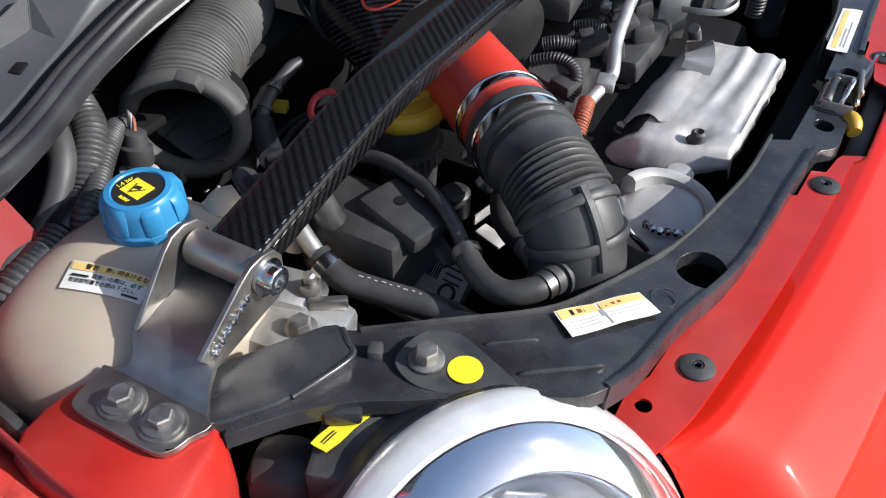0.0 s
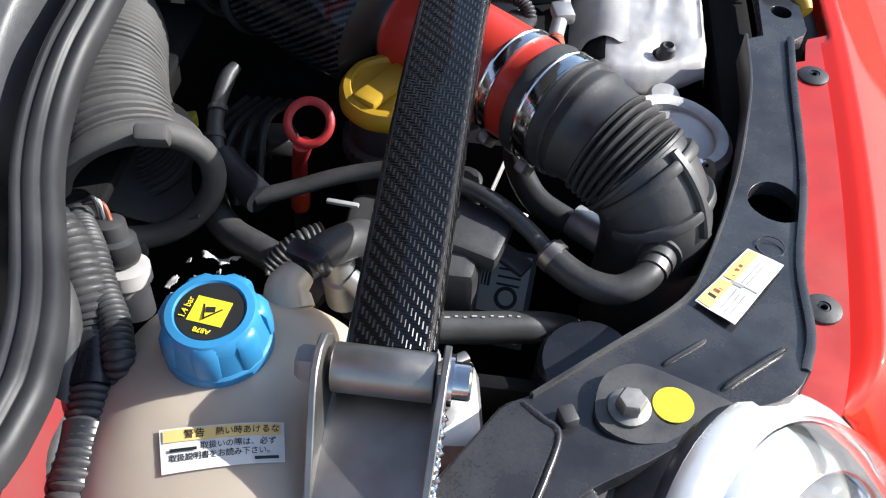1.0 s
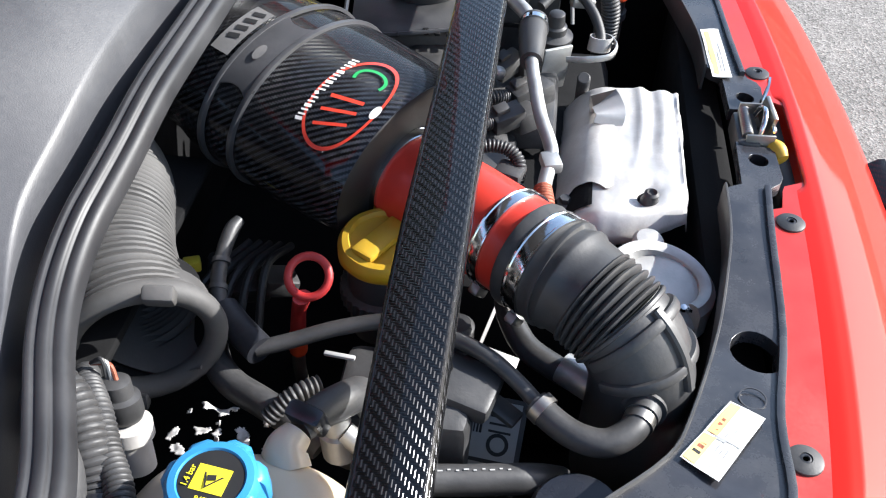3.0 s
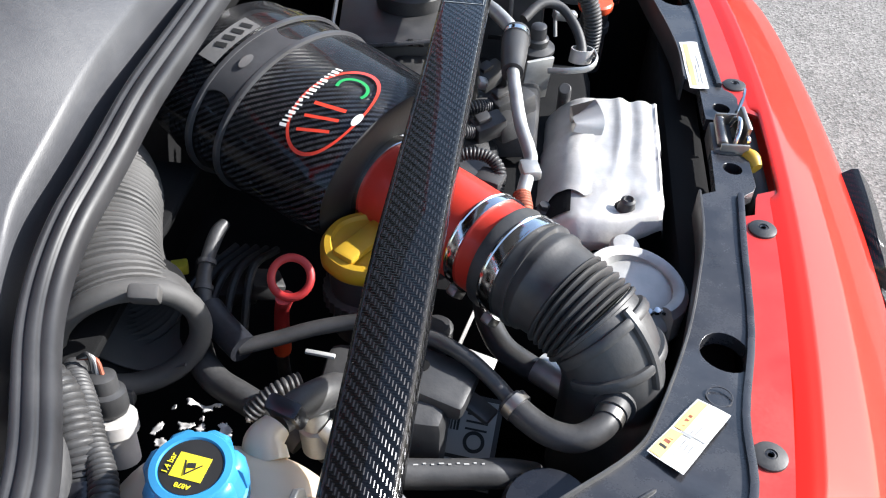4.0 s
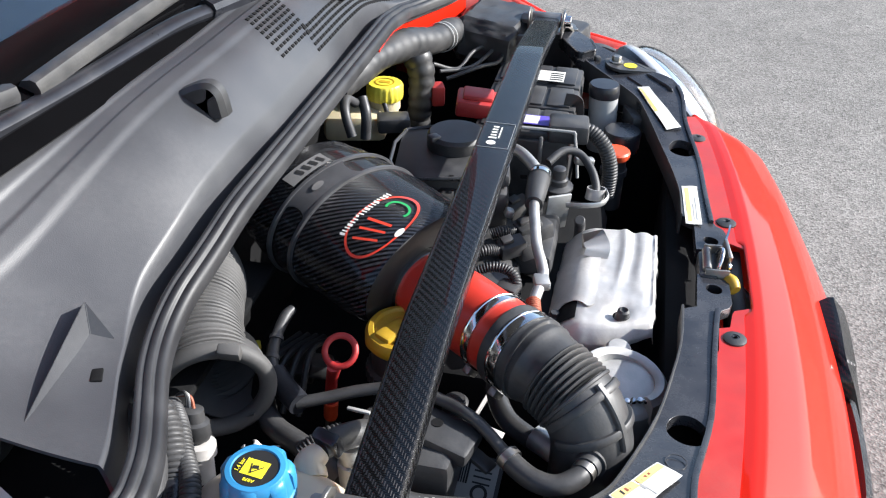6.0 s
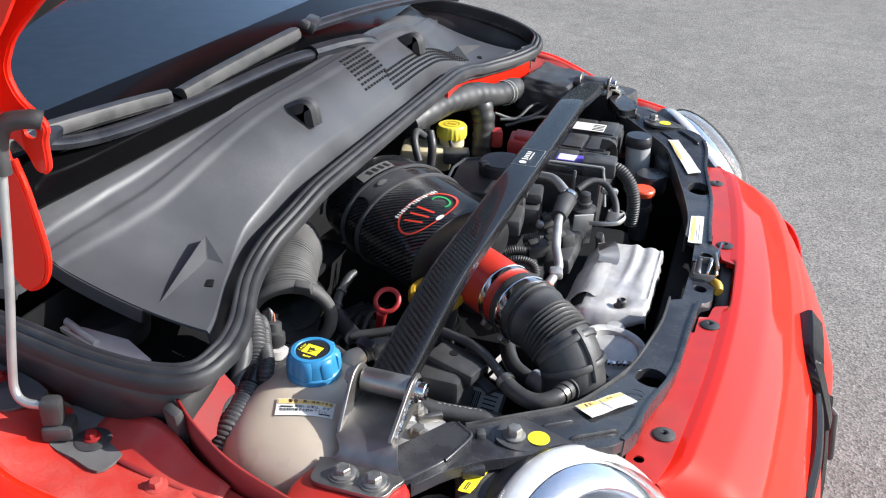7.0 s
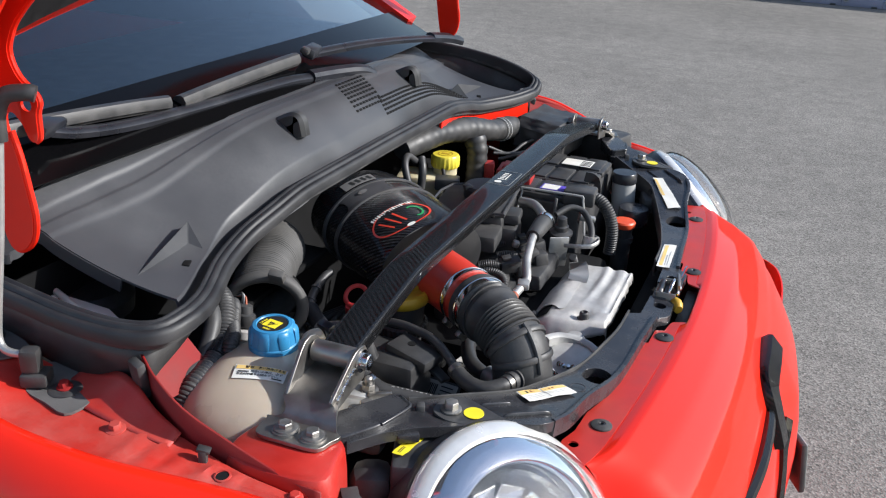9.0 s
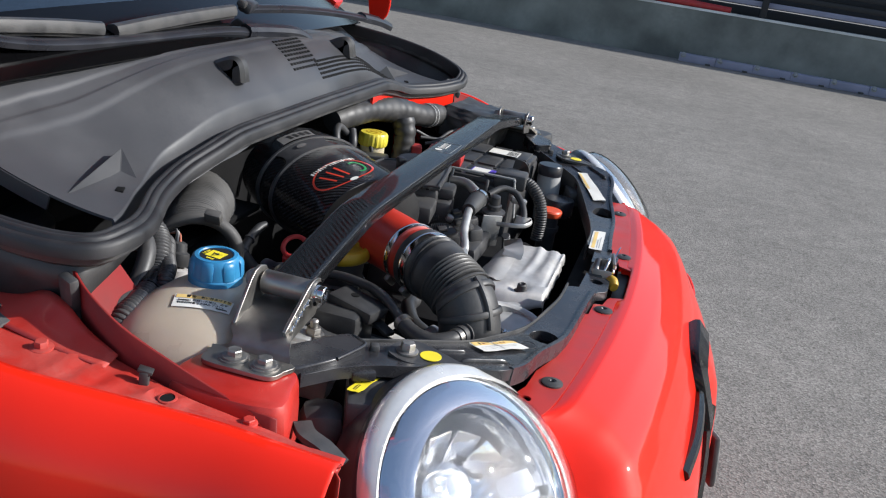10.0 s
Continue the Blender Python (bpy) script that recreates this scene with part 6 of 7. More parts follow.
part("spigot_lip", lathe([(0.012, -0.0015), (0.0165, -0.0015), (0.0165, 0.0015), (0.012, 0.0015)], (0.1285, -0.4055, 0.8675), (-0.2, -0.97, 0.1), 24), BLACK_SOFT, bel)

# ---- breather hose from the elbow across the bay ----
hose = thing("breather_hose", (0.08, -0.43, 0.85), "black rubber breather hose with a crimped clamp", "hose")
part("hose", tube([(0.127, -0.410, 0.868), (0.119, -0.426, 0.867), (0.102, -0.437, 0.864), (0.082, -0.435, 0.864), (0.064, -0.425, 0.866), (0.050, -0.413, 0.869)], 0.0105, 20, 8), BLACK_SOFT, hose)
part("band", lathe([(0.0105, -0.004), (0.0118, -0.004), (0.0118, 0.004), (0.0105, 0.004)], (0.1245, -0.417, 0.8675), (0.35, 0.9, 0.05), 24, caps=False), STEEL, hose, "crimped metal band")
part("band", lathe([(0.0105, -0.004), (0.0122, -0.004), (0.0122, 0.004), (0.0105, 0.004)], (0.055, -0.4165, 0.868), (0.75, -0.62, -0.2), 24, caps=False), STEEL, hose, "crimped metal band")
part("thin_hose", tube([(0.052, -0.414, 0.869), (0.035, -0.402, 0.878), (0.012, -0.390, 0.888), (-0.02, -0.376, 0.890), (-0.06, -0.366, 0.888), (-0.10, -0.372, 0.882), (-0.135, -0.385, 0.876), (-0.162, -0.395, 0.872)], 0.0062, 16, 6), BLACK_SOFT, hose)
part("connector", tube([(-0.158, -0.396, 0.872), (-0.182, -0.376, 0.874), (-0.196, -0.362, 0.876)], 0.012, 18), BLACK_GLOSS, hose, "black plug connector")
part("wire_tube", tube([(-0.200, -0.36, 0.874), (-0.206, -0.342, 0.884), (-0.208, -0.322, 0.893), (-0.206, -0.30, 0.902), (-0.202, -0.288, 0.905)], [0.006, 0.0065, 0.006, 0.0065, 0.005], 12), BLACK_SOFT, hose)
for p in ((-0.205, -0.345, 0.882), (-0.2075, -0.325, 0.892)):
    part("tie", lathe([(0.006, -0.002), (0.0078, -0.002), (0.0078, 0.002), (0.006, 0.002)], p, (-0.1, 0.85, 0.4), 14, caps=False), BLACK, hose)

# ---- heater hose from the tank ----
hh = thing("coolant_hose", (-0.10, -0.48, 0.87), "ribbed black coolant hose clipped to the tank spigot", "hose")
part("hose", tube([(-0.098, -0.500, 0.926), (-0.088, -0.486, 0.926), (-0.076, -0.467, 0.918), (-0.070, -0.448, 0.90), (-0.06, -0.44, 0.87)], [0.010, 0.0115, 0.012, 0.012, 0.012], 18), BLACK, hh)
part("clip", box((-0.094, -0.494, 0.929), (0.026, 0.013, 0.024), 0.004, (20, 0, -20)), BLACK_GLOSS, hh, "black quick-release clip")
part("lower_hose", tube([(-0.205, -0.375, 0.845), (-0.193, -0.397, 0.85), (-0.175, -0.415, 0.852), (-0.15, -0.428, 0.852), (-0.124, -0.440, 0.848), (-0.10, -0.452, 0.84)], 0.0115, 18), BLACK_SOFT, hh)
part("corrugated_sleeve", tube([(-0.140, -0.450, 0.862), (-0.129, -0.441, 0.871), (-0.118, -0.433, 0.876), (-0.106, -0.424, 0.876)], 0.0064, 16, pitch=0.004, depth=0.002), BLACK_SOFT, hh)

h2 = thing("coolant_hose", (0.0, -0.46, 0.84), "printed black coolant hose with metal unions", "hose")
part("hose", tube([(-0.055, -0.470, 0.858), (-0.03, -0.474, 0.848), (-0.002, -0.468, 0.842), (0.03, -0.460, 0.838), (0.055, -0.452, 0.832), (0.075, -0.44, 0.815)], 0.0115, 20, 8), BLACK_SOFT, h2)
part("union", tube([(-0.080, -0.462, 0.875), (-0.066, -0.467, 0.866), (-0.050, -0.471, 0.856)], [0.008, 0.008, 0.007], 14), ALU, h2, "aluminium hose union")
part("band", lathe([(0.0115, -0.005), (0.0128, -0.005), (0.0128, 0.005), (0.0115, 0.005)], (-0.045, -0.4725, 0.854), (0.85, -0.1, -0.4), 22, caps=False), STEEL_BRIGHT, h2)
for k in range(9):
    part("print_mark", box((-0.012 + 0.006 * k, -0.4708 + 0.00155 * k + 0.0008 * (k % 2), 0.8555 - 0.0008 * k), (0.0022 + 0.0016 * (k % 3 == 0), 0.0012, 0.0006), 0, (0, 6, 14)), GREY_LABEL, h2)
tee = part("tee", lathe([(0.010, -0.02), (0.0125, -0.018), (0.0125, 0.004), (0.010, 0.006), (0.010, 0.014), (0.0115, 0.015), (0.0115, 0.024), (0.008, 0.026)], (-0.086, -0.460, 0.868), (-0.1, 0.1, 1), 20), ALU, h2, "grey metal tee piece")

# ---- relay cover below the brace ----
cov = thing("relay_cover", (-0.03, -0.42, 0.82), "dark grey plastic relay cover with soft corners", "relay cover")
part("cover", box((-0.045, -0.412, 0.838), (0.10, 0.074, 0.07), 0.010), BLACK_SOFT, cov)
part("raised_top", box((-0.012, -0.404, 0.872), (0.07, 0.046, 0.018), 0.006, (0, 7, -14)), BLACK_SOFT, cov)
part("slot", lathe([(0.0, 0.0008), (0.006, 0.0008), (0.006, 0.0)], (-0.018, -0.400, 0.882), (0.12, 0, 1), 16), DARK, cov)
part("terminal", box((-0.097, -0.397, 0.878), (0.024, 0.004, 0.003), 0.001, (0, 0, -5)), GREY_LABEL, cov)
part("strap", box((0.018, -0.402, 0.852), (0.05, 0.016, 0.006), 0.002, (0, 12, -30)), BLACK_SOFT, cov)

plate_l = thing("part_label", (0.01, -0.39, 0.79), "grey barcode label on a black case", "label")
m0 = pose(0.012, -0.398, 0.795, 42, 0, -6)
def on_plate(name, x, y, w, h, mat, dz):
    b = box((x, y, dz), (w, h, 0.0006), 0)
    bmesh.ops.transform(b, matrix=m0, verts=b.verts)
    part(name, b, mat, plate_l, smooth=False)
on_plate("case", 0, 0, 0.066, 0.075, BLACK, -0.0008)
on_plate("paper", 0, 0, 0.058, 0.068, GREY_LABEL, 0)
for k in range(9):
    on_plate("print", -0.022 + 0.0026 * k, 0.018, 0.0012 + 0.0004 * (k % 3), 0.022, INK, 0.0004)
for k in range(4):
    on_plate("print", 0.014, 0.028 - 0.006 * k, 0.018, 0.0018, INK, 0.0004)
on_plate("print", 0.004, -0.014, 0.05, 0.003, INK, 0.0004)
part("ring_print", lathe([(0.006, 0), (0.009, 0), (0.009, 0.0004), (0.006, 0.0004)], m0 @ Vector((0.014, 0.0, 0.0004)), m0.to_3x3() @ Vector((0, 0, 1)), 20, caps=False), INK, plate_l)

# gearbox mount and its studs beside the tank
gm = thing("engine_mount", (-0.02, -0.53, 0.84), "grey cast engine mount with studs and nuts", "engine mount")
part("casting", box((-0.025, -0.545, 0.845), (0.085, 0.07, 0.05), 0.012, (0, 6, 10), box((-0.045, -0.525, 0.868), (0.05, 0.04, 0.02), 0.006, (0, 10, 20))), ALU, gm)
for c in ((-0.024, -0.519, 0.872), (-0.010, -0.552, 0.868)):
    part("stud", bolt(c, (0.1, -0.1, 1), 0.009, 0.010, 0.0135), ZINC, gm)
part("stud_end", lathe([(0.005, 0), (0.005, 0.012), (0.003, 0.014)], (-0.024, -0.519, 0.88), (0.1, -0.1, 1), 12), ZINC, gm)
part("wire_clip", box((-0.006, -0.522, 0.872), (0.03, 0.008, 0.01), 0.002, (0, 0, 35)), STEEL, gm)
canister = solo("washer_filter", lathe([(0.033, -0.05), (0.034, -0.005), (0.031, 0.0), (0.0, 0.001)], (0.085, -0.485, 0.845), (0.05, -0.1, 1), 28), BLACK_GLOSS, "dark grey round canister beside the front panel", "canister")

# ---- looms beside the tank ----
loom = thing("wiring_loom", (-0.21, -0.60, 0.88), "corrugated black wiring looms beside the coolant tank", "wiring loom")
part("conduit", tube([(-0.262, -0.500, 0.955), (-0.235, -0.515, 0.948), (-0.216, -0.540, 0.934), (-0.205, -0.562, 0.918), (-0.196, -0.592, 0.913), (-0.190, -0.620, 0.909), (-0.186, -0.65, 0.905), (-0.188, -0.68, 0.88)], 0.0125, 18, 6, pitch=0.0048, depth=0.0022), BLACK_SOFT, loom)
part("conduit", tube([(-0.252, -0.470, 0.915), (-0.240, -0.488, 0.930), (-0.222, -0.512, 0.935), (-0.206, -0.538, 0.930), (-0.192, -0.558, 0.928), (-0.183, -0.578, 0.925), (-0.18, -0.59, 0.905)], 0.0085, 16, 6, pitch=0.0040, depth=0.0018), BLACK_SOFT, loom)
part("cable", tube([(-0.262, -0.53, 0.96), (-0.235, -0.545, 0.953), (-0.220, -0.560, 0.940), (-0.213, -0.585, 0.918), (-0.207, -0.61, 0.911), (-0.202, -0.64, 0.908), (-0.20, -0.675, 0.89)], 0.0105, 16, 6), BLACK_SOFT, loom)
part("tape", tube([(-0.204, -0.564, 0.918), (-0.199, -0.578, 0.915), (-0.195, -0.594, 0.9125)], 0.0142, 16), BLACK_GLOSS, loom, "shiny black tape wrap")
part("tape", tube([(-0.191, -0.615, 0.9095), (-0.187, -0.648, 0.905)], 0.0138, 16), BLACK_GLOSS, loom)
sen = thing("pressure_sensor", (-0.21, -0.49, 0.88), "grey sensor plug with pink wires on a white base", "sensor")
part("base", lathe([(0.013, -0.03), (0.013, -0.006), (0.0165, -0.004), (0.0165, 0.006), (0.012, 0.008)], (-0.218, -0.494, 0.893), (-0.1, 0.25, 0.95), 20), PALE_PLASTIC, sen)
part("plug", lathe([(0.012, 0), (0.014, 0.004), (0.014, 0.016), (0.0105, 0.018), (0.0105, 0.028), (0.007, 0.03)], (-0.220, -0.491, 0.903), (-0.15, 0.25, 0.95), 20), BLACK_SOFT, sen)
for k in range(3):
    part("wire", tube([(-0.222 - 0.003 * k, -0.484, 0.931), (-0.227 - 0.002 * k, -0.479, 0.940 + 0.002 * k), (-0.240, -0.478, 0.938)], 0.0016, 8), (COPPER, GREY_LABEL, BLACK)[k], sen)

# ---- oil filler and dipstick ----
oil = thing("oil_filler", (-0.085, -0.285, 0.84), "yellow oil filler cap on a black neck", "oil filler")
OC = Vector((-0.082, -0.288, 0.886))
part("cap", lathe([(0.036, 0.0), (0.0385, 0.004), (0.0385, 0.012), (0.035, 0.017), (0.030, 0.018), (0.028, 0.014), (0.010, 0.014), (0.0, 0.014)], OC, (0.05, -0.08, 1), 60, wob=lambda a: 1 + 0.02 * max(0, math.cos(5 * a)) ** 2), YELLOW, oil, "dusty yellow screw cap")
part("grip", box(OC + Vector((0, 0, 0.0165)), (0.060, 0.022, 0.008), 0.0038, (0, 0, 60)), YELLOW, oil)
part("neck", lathe([(0.028, -0.09), (0.03, -0.05), (0.032, -0.01), (0.033, 0.0)], OC, (0.05, -0.08, 1), 32), BLACK, oil)
part("serrated_ring", lathe([(0.033, -0.052), (0.036, -0.05), (0.036, -0.036), (0.033, -0.034)], OC, (0.05, -0.08, 1), 96, wob=lambda a: 1 + 0.04 * (math.cos(32 * a) > 0)), BLACK_SOFT, oil, "toothed collar")
dip = thing("dipstick", (-0.15, -0.33, 0.80), "red plastic dipstick handle with a ring", "dipstick")
DC = Vector((-0.131, -0.345, 0.905))
rings = []
for a in np.linspace(0, 2 * math.pi, 28, endpoint=False):
    d = Vector((math.cos(a), math.sin(a) * 0.75, math.sin(a) * 0.66))
    n = Vector((0, -0.66, 0.75))
    p = DC + d * 0.0160
    rings.append([p + d * (0.0034 * math.cos(b)) + n * (0.003 * math.sin(b)) for b in np.linspace(0, 2 * math.pi, 10, endpoint=False)])
part("ring", loft(rings + rings[:1], False), RED_PLASTIC, dip)
part("stem", tube([(-0.134, -0.356, 0.893), (-0.144, -0.338, 0.858), (-0.151, -0.326, 0.815)], [0.006, 0.005, 0.0055], 12, sx=1.3), RED_PLASTIC, dip)
part("stopper", tube([(-0.150, -0.327, 0.818), (-0.154, -0.320, 0.790)], 0.008, 14), ORANGE_RED, dip)
part("guide_tube", tube([(-0.154, -0.320, 0.792), (-0.158, -0.31, 0.75), (-0.16, -0.29, 0.68)], 0.006, 12), STEEL, dip)

# ---- heat shield ----
shield = thing("heat_shield", (0.13, 0.0, 0.80), "crumpled bare aluminium heat shield over the exhaust manifold", "heat shield")


def shield_at(u, v):
    """u from front edge near the elbow to the far edge, v across from the engine to the radiator."""
    x = 0.058 + 0.134 * v + 0.004 * u * (1 - v)
    y = -0.148 + 0.228 * u + 0.026 * v * (1 - u) - 0.016 * math.sin(math.pi * v) * (1 - u) ** 3
    z = 0.829 + 0.010 * u + 0.003 * v
    # rounded fall on the engine side, flat top with one shallow crease
    z -= 0.040 * max(0.0, (0.36 - v) / 0.36) ** 2
    ridge = (v - 0.56) - 0.10 * math.sin(2.6 * u - 0.4)
    z += 0.0032 * math.exp(-(ridge / 0.045) ** 2) * min(1.0, max(0.0, u - 0.28) * 4) - 0.0030 * math.exp(-((ridge - 0.10) / 0.05) ** 2) * min(1.0, max(0.0, u - 0.35) * 3)
    z += 0.003 * math.exp(-((v - 0.82) / 0.09) ** 2 - ((u - 0.60) / 0.28) ** 2) - 0.003 * math.exp(-((v - 0.93) / 0.03) ** 2) * (u > 0.2)
    z -= 0.007 * math.exp(-((u - 0.15) / 0.06) ** 2 - ((v - 0.66) / 0.10) ** 2)
    # rolled front lip and bent rim
    z -= 0.030 * max(0.0, 1 - u / 0.07) ** 1.6 * (0.5 + 0.5 * math.sin(math.pi * v))
    rim = max(abs(u - 0.5), abs(v - 0.5)) * 2
    z += 0.012 * max(0.0, rim - 0.9) * noise.noise(Vector((u * 13, v * 11, 5))) * 2
    x += 0.05 * max(0.0, rim - 0.92) * noise.noise(Vector((u * 9, v * 9, 1)))
    z += 0.0010 * noise.noise(Vector((u * 6, v * 5, 3))) + 0.0005 * noise.noise(Vector((u * 24, v * 19, 8)))
    z -= max(0.0, abs(v - 0.5) * 2 - 0.95) * 0.30 + max(0.0, u - 0.975) * 0.30
    return (x, y, z)


skin = part("sheet_metal", sheet(shield_at, 70, 50, 0), SHIELD, shield, angle=60)
mod = skin.modifiers.new("thick", 'SOLIDIFY')
mod.thickness = 0.0012
sp = shield_at(0.13, 0.67)
# near-black disc drawn as the shaded hole round the stud
part("stud_hole", lathe([(0.0, 0.0012), (0.0145, 0.0012), (0.015, 0.0)], (sp[0] - 0.004, sp[1], sp[2]), (0.05, -0.1, 1), 24), DARK, shield)
part("stud", lathe([(0.009, 0.0), (0.0095, 0.004), (0.008, 0.006), (0.0075, 0.014), (0.005, 0.016), (0.0035, 0.013), (0.0, 0.013)], (sp[0] + 0.003, sp[1], sp[2]), (0.05, -0.1, 1), 18), BLACK, shield)
tp = Vector(shield_at(0.74, 0.34))
part("folded_tab", strip([tp + Vector((0.004, -0.022, 0.0)), tp + Vector((0.006, -0.018, 0.012)), tp + Vector((0.002, -0.008, 0.017)), tp + Vector((-0.002, 0.004, 0.016)), tp + Vector((0.0, 0.010, 0.0))], [(-0.016, -0.0008), (-0.016, 0.0008), (0.016, 0.0008), (0.016, -0.0008)], up=(0.2, -1, 0.3)), SHIELD, shield, "bent sheet tab")


def fold(u0, u1, wave):
    """A loose cover strip over the half-round step with a torn lower edge."""
    def f(u, v):
        p = shield_at(u0 + (u1 - u0) * u + wave * (1 - u) * noise.noise(Vector((v * 4.0, u0 * 7, 2))), -0.01 + 0.44 * v)
        return (p[0] - 0.002 * (1 - v), p[1], p[2] + 0.0032 - 0.002 * v + 0.002 * math.sin(3.1 * v))
    return f


part("overlap", sheet(fold(0.24, 0.66, 0.10), 24, 22, 0.0006), SHIELD, shield, angle=60)
# near-black patch laid on the sheet for the shade of an opening
part("dark_hole_patch", sheet(lambda u, v: Vector(shield_at(0.10 + 0.15 * u, 0.03 + 0.24 * v)) + Vector((0, 0, 0.0016)), 8, 10, 0), DARK, shield, smooth=False)
part("window_bolt", bolt(Vector(shield_at(0.19, 0.09)) + Vector((0, 0, 0.001)), (-0.2, -0.1, 1), 0.006, 0.006, 0.009), BLACK, shield)
tb = thing("turbo_housing", (0.16, -0.18, 0.74), "grey cast housing with a bolted cover", "housing")
part("housing", lathe([(0.05, -0.08), (0.050, -0.010), (0.044, -0.004), (0.030, 0.000), (0.0, 0.001)], (0.158, -0.216, 0.815), (0.05, -0.15, 1), 36), ALU_CAST, tb)
arc = []
for k in range(29):
    a = radians(-48 + 215 * k / 28)
    d = Vector((math.cos(a), math.sin(a), 0))
    arc.append([Vector((0.158, -0.216, 0.822 - 0.006 * math.cos(a))) + d * r + Vector((0, 0, dz)) for r, dz in ((0.052, -0.030), (0.051, -0.002), (0.048, 0.001), (0.046, 0.005), (0.040, 0.005), (0.036, 0.002), (0.035, -0.010))])
part("curved_flange", loft(arc), ALU_CAST, tb, "pale curved cast flange")
part("boss", lathe([(0.014, -0.02), (0.015, 0.002), (0.012, 0.006), (0.0, 0.007)], (0.150, -0.158, 0.815), (0.1, -0.1, 1), 22), ALU_CAST, tb)
part("wire_hoop", tube([(0.113, -0.20, 0.80), (0.115, -0.235, 0.825), (0.135, -0.262, 0.82), (0.16, -0.262, 0.80)], 0.003, 10), STEEL_BRIGHT, tb)
for k in range(6):
    part("chain_link", lathe([(0.0035, -0.002), (0.0042, 0.0), (0.003, 0.003), (0.0, 0.0035)], (0.150 + 0.007 * k, -0.246 - 0.003 * math.sin(k), 0.815), (0.2 * (k % 3 - 1), -0.3, 1), 10), STEEL_BRIGHT, tb)
low = thing("lower_pipes", (0.06, -0.33, 0.78), "black hose and short silver pipe below the intake elbow", "pipe")
part("hose", tube([(0.02, -0.25, 0.83), (0.024, -0.29, 0.835), (0.04, -0.32, 0.828), (0.065, -0.335, 0.822), (0.085, -0.345, 0.82)], 0.011, 16), BLACK_SOFT, low)
part("pipe", tube([(0.072, -0.338, 0.826), (0.098, -0.354, 0.824)], 0.0135, 18), ALU, low)
part("bracket", box((0.008, -0.275, 0.80), (0.002, 0.06, 0.012), 0.0006, (0, 5, -12), box((0.022, -0.306, 0.79), (0.030, 0.016, 0.003), 0.001, (0, 8, -12))), SHIELD, low)
part("plug", lathe([(0.014, -0.02), (0.0145, 0.004), (0.011, 0.008), (0.0, 0.008)], (-0.017, -0.308, 0.825), (0, 0, 1), 20), BLACK, low)

# ---- fuel and vacuum pipes on the engine ----
vac = thing("vacuum_pipe", (0.03, 0.0, 0.86), "aluminium vacuum pipe with a black rubber joint", "pipe")
part("pipe", tube([(0.021, 0.022, 0.897), (0.026, -0.01, 0.892), (0.036, -0.06, 0.882), (0.046, -0.088, 0.874), (0.050, -0.105, 0.868), (0.047, -0.135, 0.864), (0.044, -0.16, 0.860)], 0.0070, 20, 8), ALU, vac)
part("joint", tube([(0.020, 0.100, 0.899), (0.020, 0.06, 0.898), (0.021, 0.018, 0.896)], [0.0155, 0.015, 0.012], 20), BLACK_SOFT, vac, "black rubber joint")
part("clamp", lathe([(0.0150, -0.004), (0.0170, -0.004), (0.0170, 0.004), (0.0150, 0.004)], (0.020, 0.088, 0.899), (0, 1, 0.02), 24, caps=False), STEEL_BRIGHT, vac)
part("upper_pipe", tube([(0.018, 0.10, 0.899), (0.004, 0.122, 0.903), (-0.020, 0.152, 0.905), (-0.05, 0.17, 0.90)], 0.0085, 18), ALU, vac)
part("bracket", box((0.050, -0.118, 0.868), (0.019, 0.024, 0.012), 0.003, (0, 0, 15)), ALU, vac)
part("braid", tube([(0.044, -0.15, 0.862), (0.048, -0.168, 0.857), (0.05, -0.185, 0.845)], 0.0085, 16, pitch=0.003, depth=0.001), COPPER, vac)
sv = thing("solenoid_valve", (0.045, 0.14, 0.86), "black solenoid valve with small hoses", "valve")
part("body", lathe([(0.016, -0.03), (0.018, -0.012), (0.021, -0.008), (0.021, -0.004), (0.013, 0.0), (0.013, 0.008), (0.010, 0.010), (0.009, 0.024), (0.006, 0.026)], (0.045, 0.120, 0.878), (0, -0.1, 1), 24), BLACK, sv)
part("hose", tube([(0.026, 0.145, 0.895), (0.045, 0.168, 0.905), (0.068, 0.175, 0.90), (0.088, 0.158, 0.885), (0.098, 0.135, 0.870), (0.098, 0.118, 0.862)], 0.006, 14), BLACK_SOFT, sv)
part("bracket", tube([(0.060, 0.088, 0.862), (0.085, 0.085, 0.866), (0.108, 0.092, 0.868), (0.116, 0.112, 0.870), (0.112, 0.130, 0.870)], 0.004, 10, sx=0.4), ALU, sv)
part("clip", lathe([(0.012, -0.008), (0.0135, -0.008), (0.0135, 0.008), (0.012, 0.008)], (0.098, 0.125, 0.866), (0.1, 0.2, 1), 20, caps=False), SHIELD, sv)
part("bracket", box((0.048, 0.095, 0.845), (0.035, 0.004, 0.06), 0.001, (10, 0, 30)), ALU, sv)
part("fitting", box((0.075, 0.19, 0.882), (0.03, 0.014, 0.012), 0.003, (0, 10, 20)), ALU, sv)
part("feed", tube([(0.082, 0.072, 0.85), (0.083, 0.085, 0.83), (0.083, 0.088, 0.80)], 0.007, 14, pitch=0.004, depth=0.0015), BLACK_SOFT, sv)

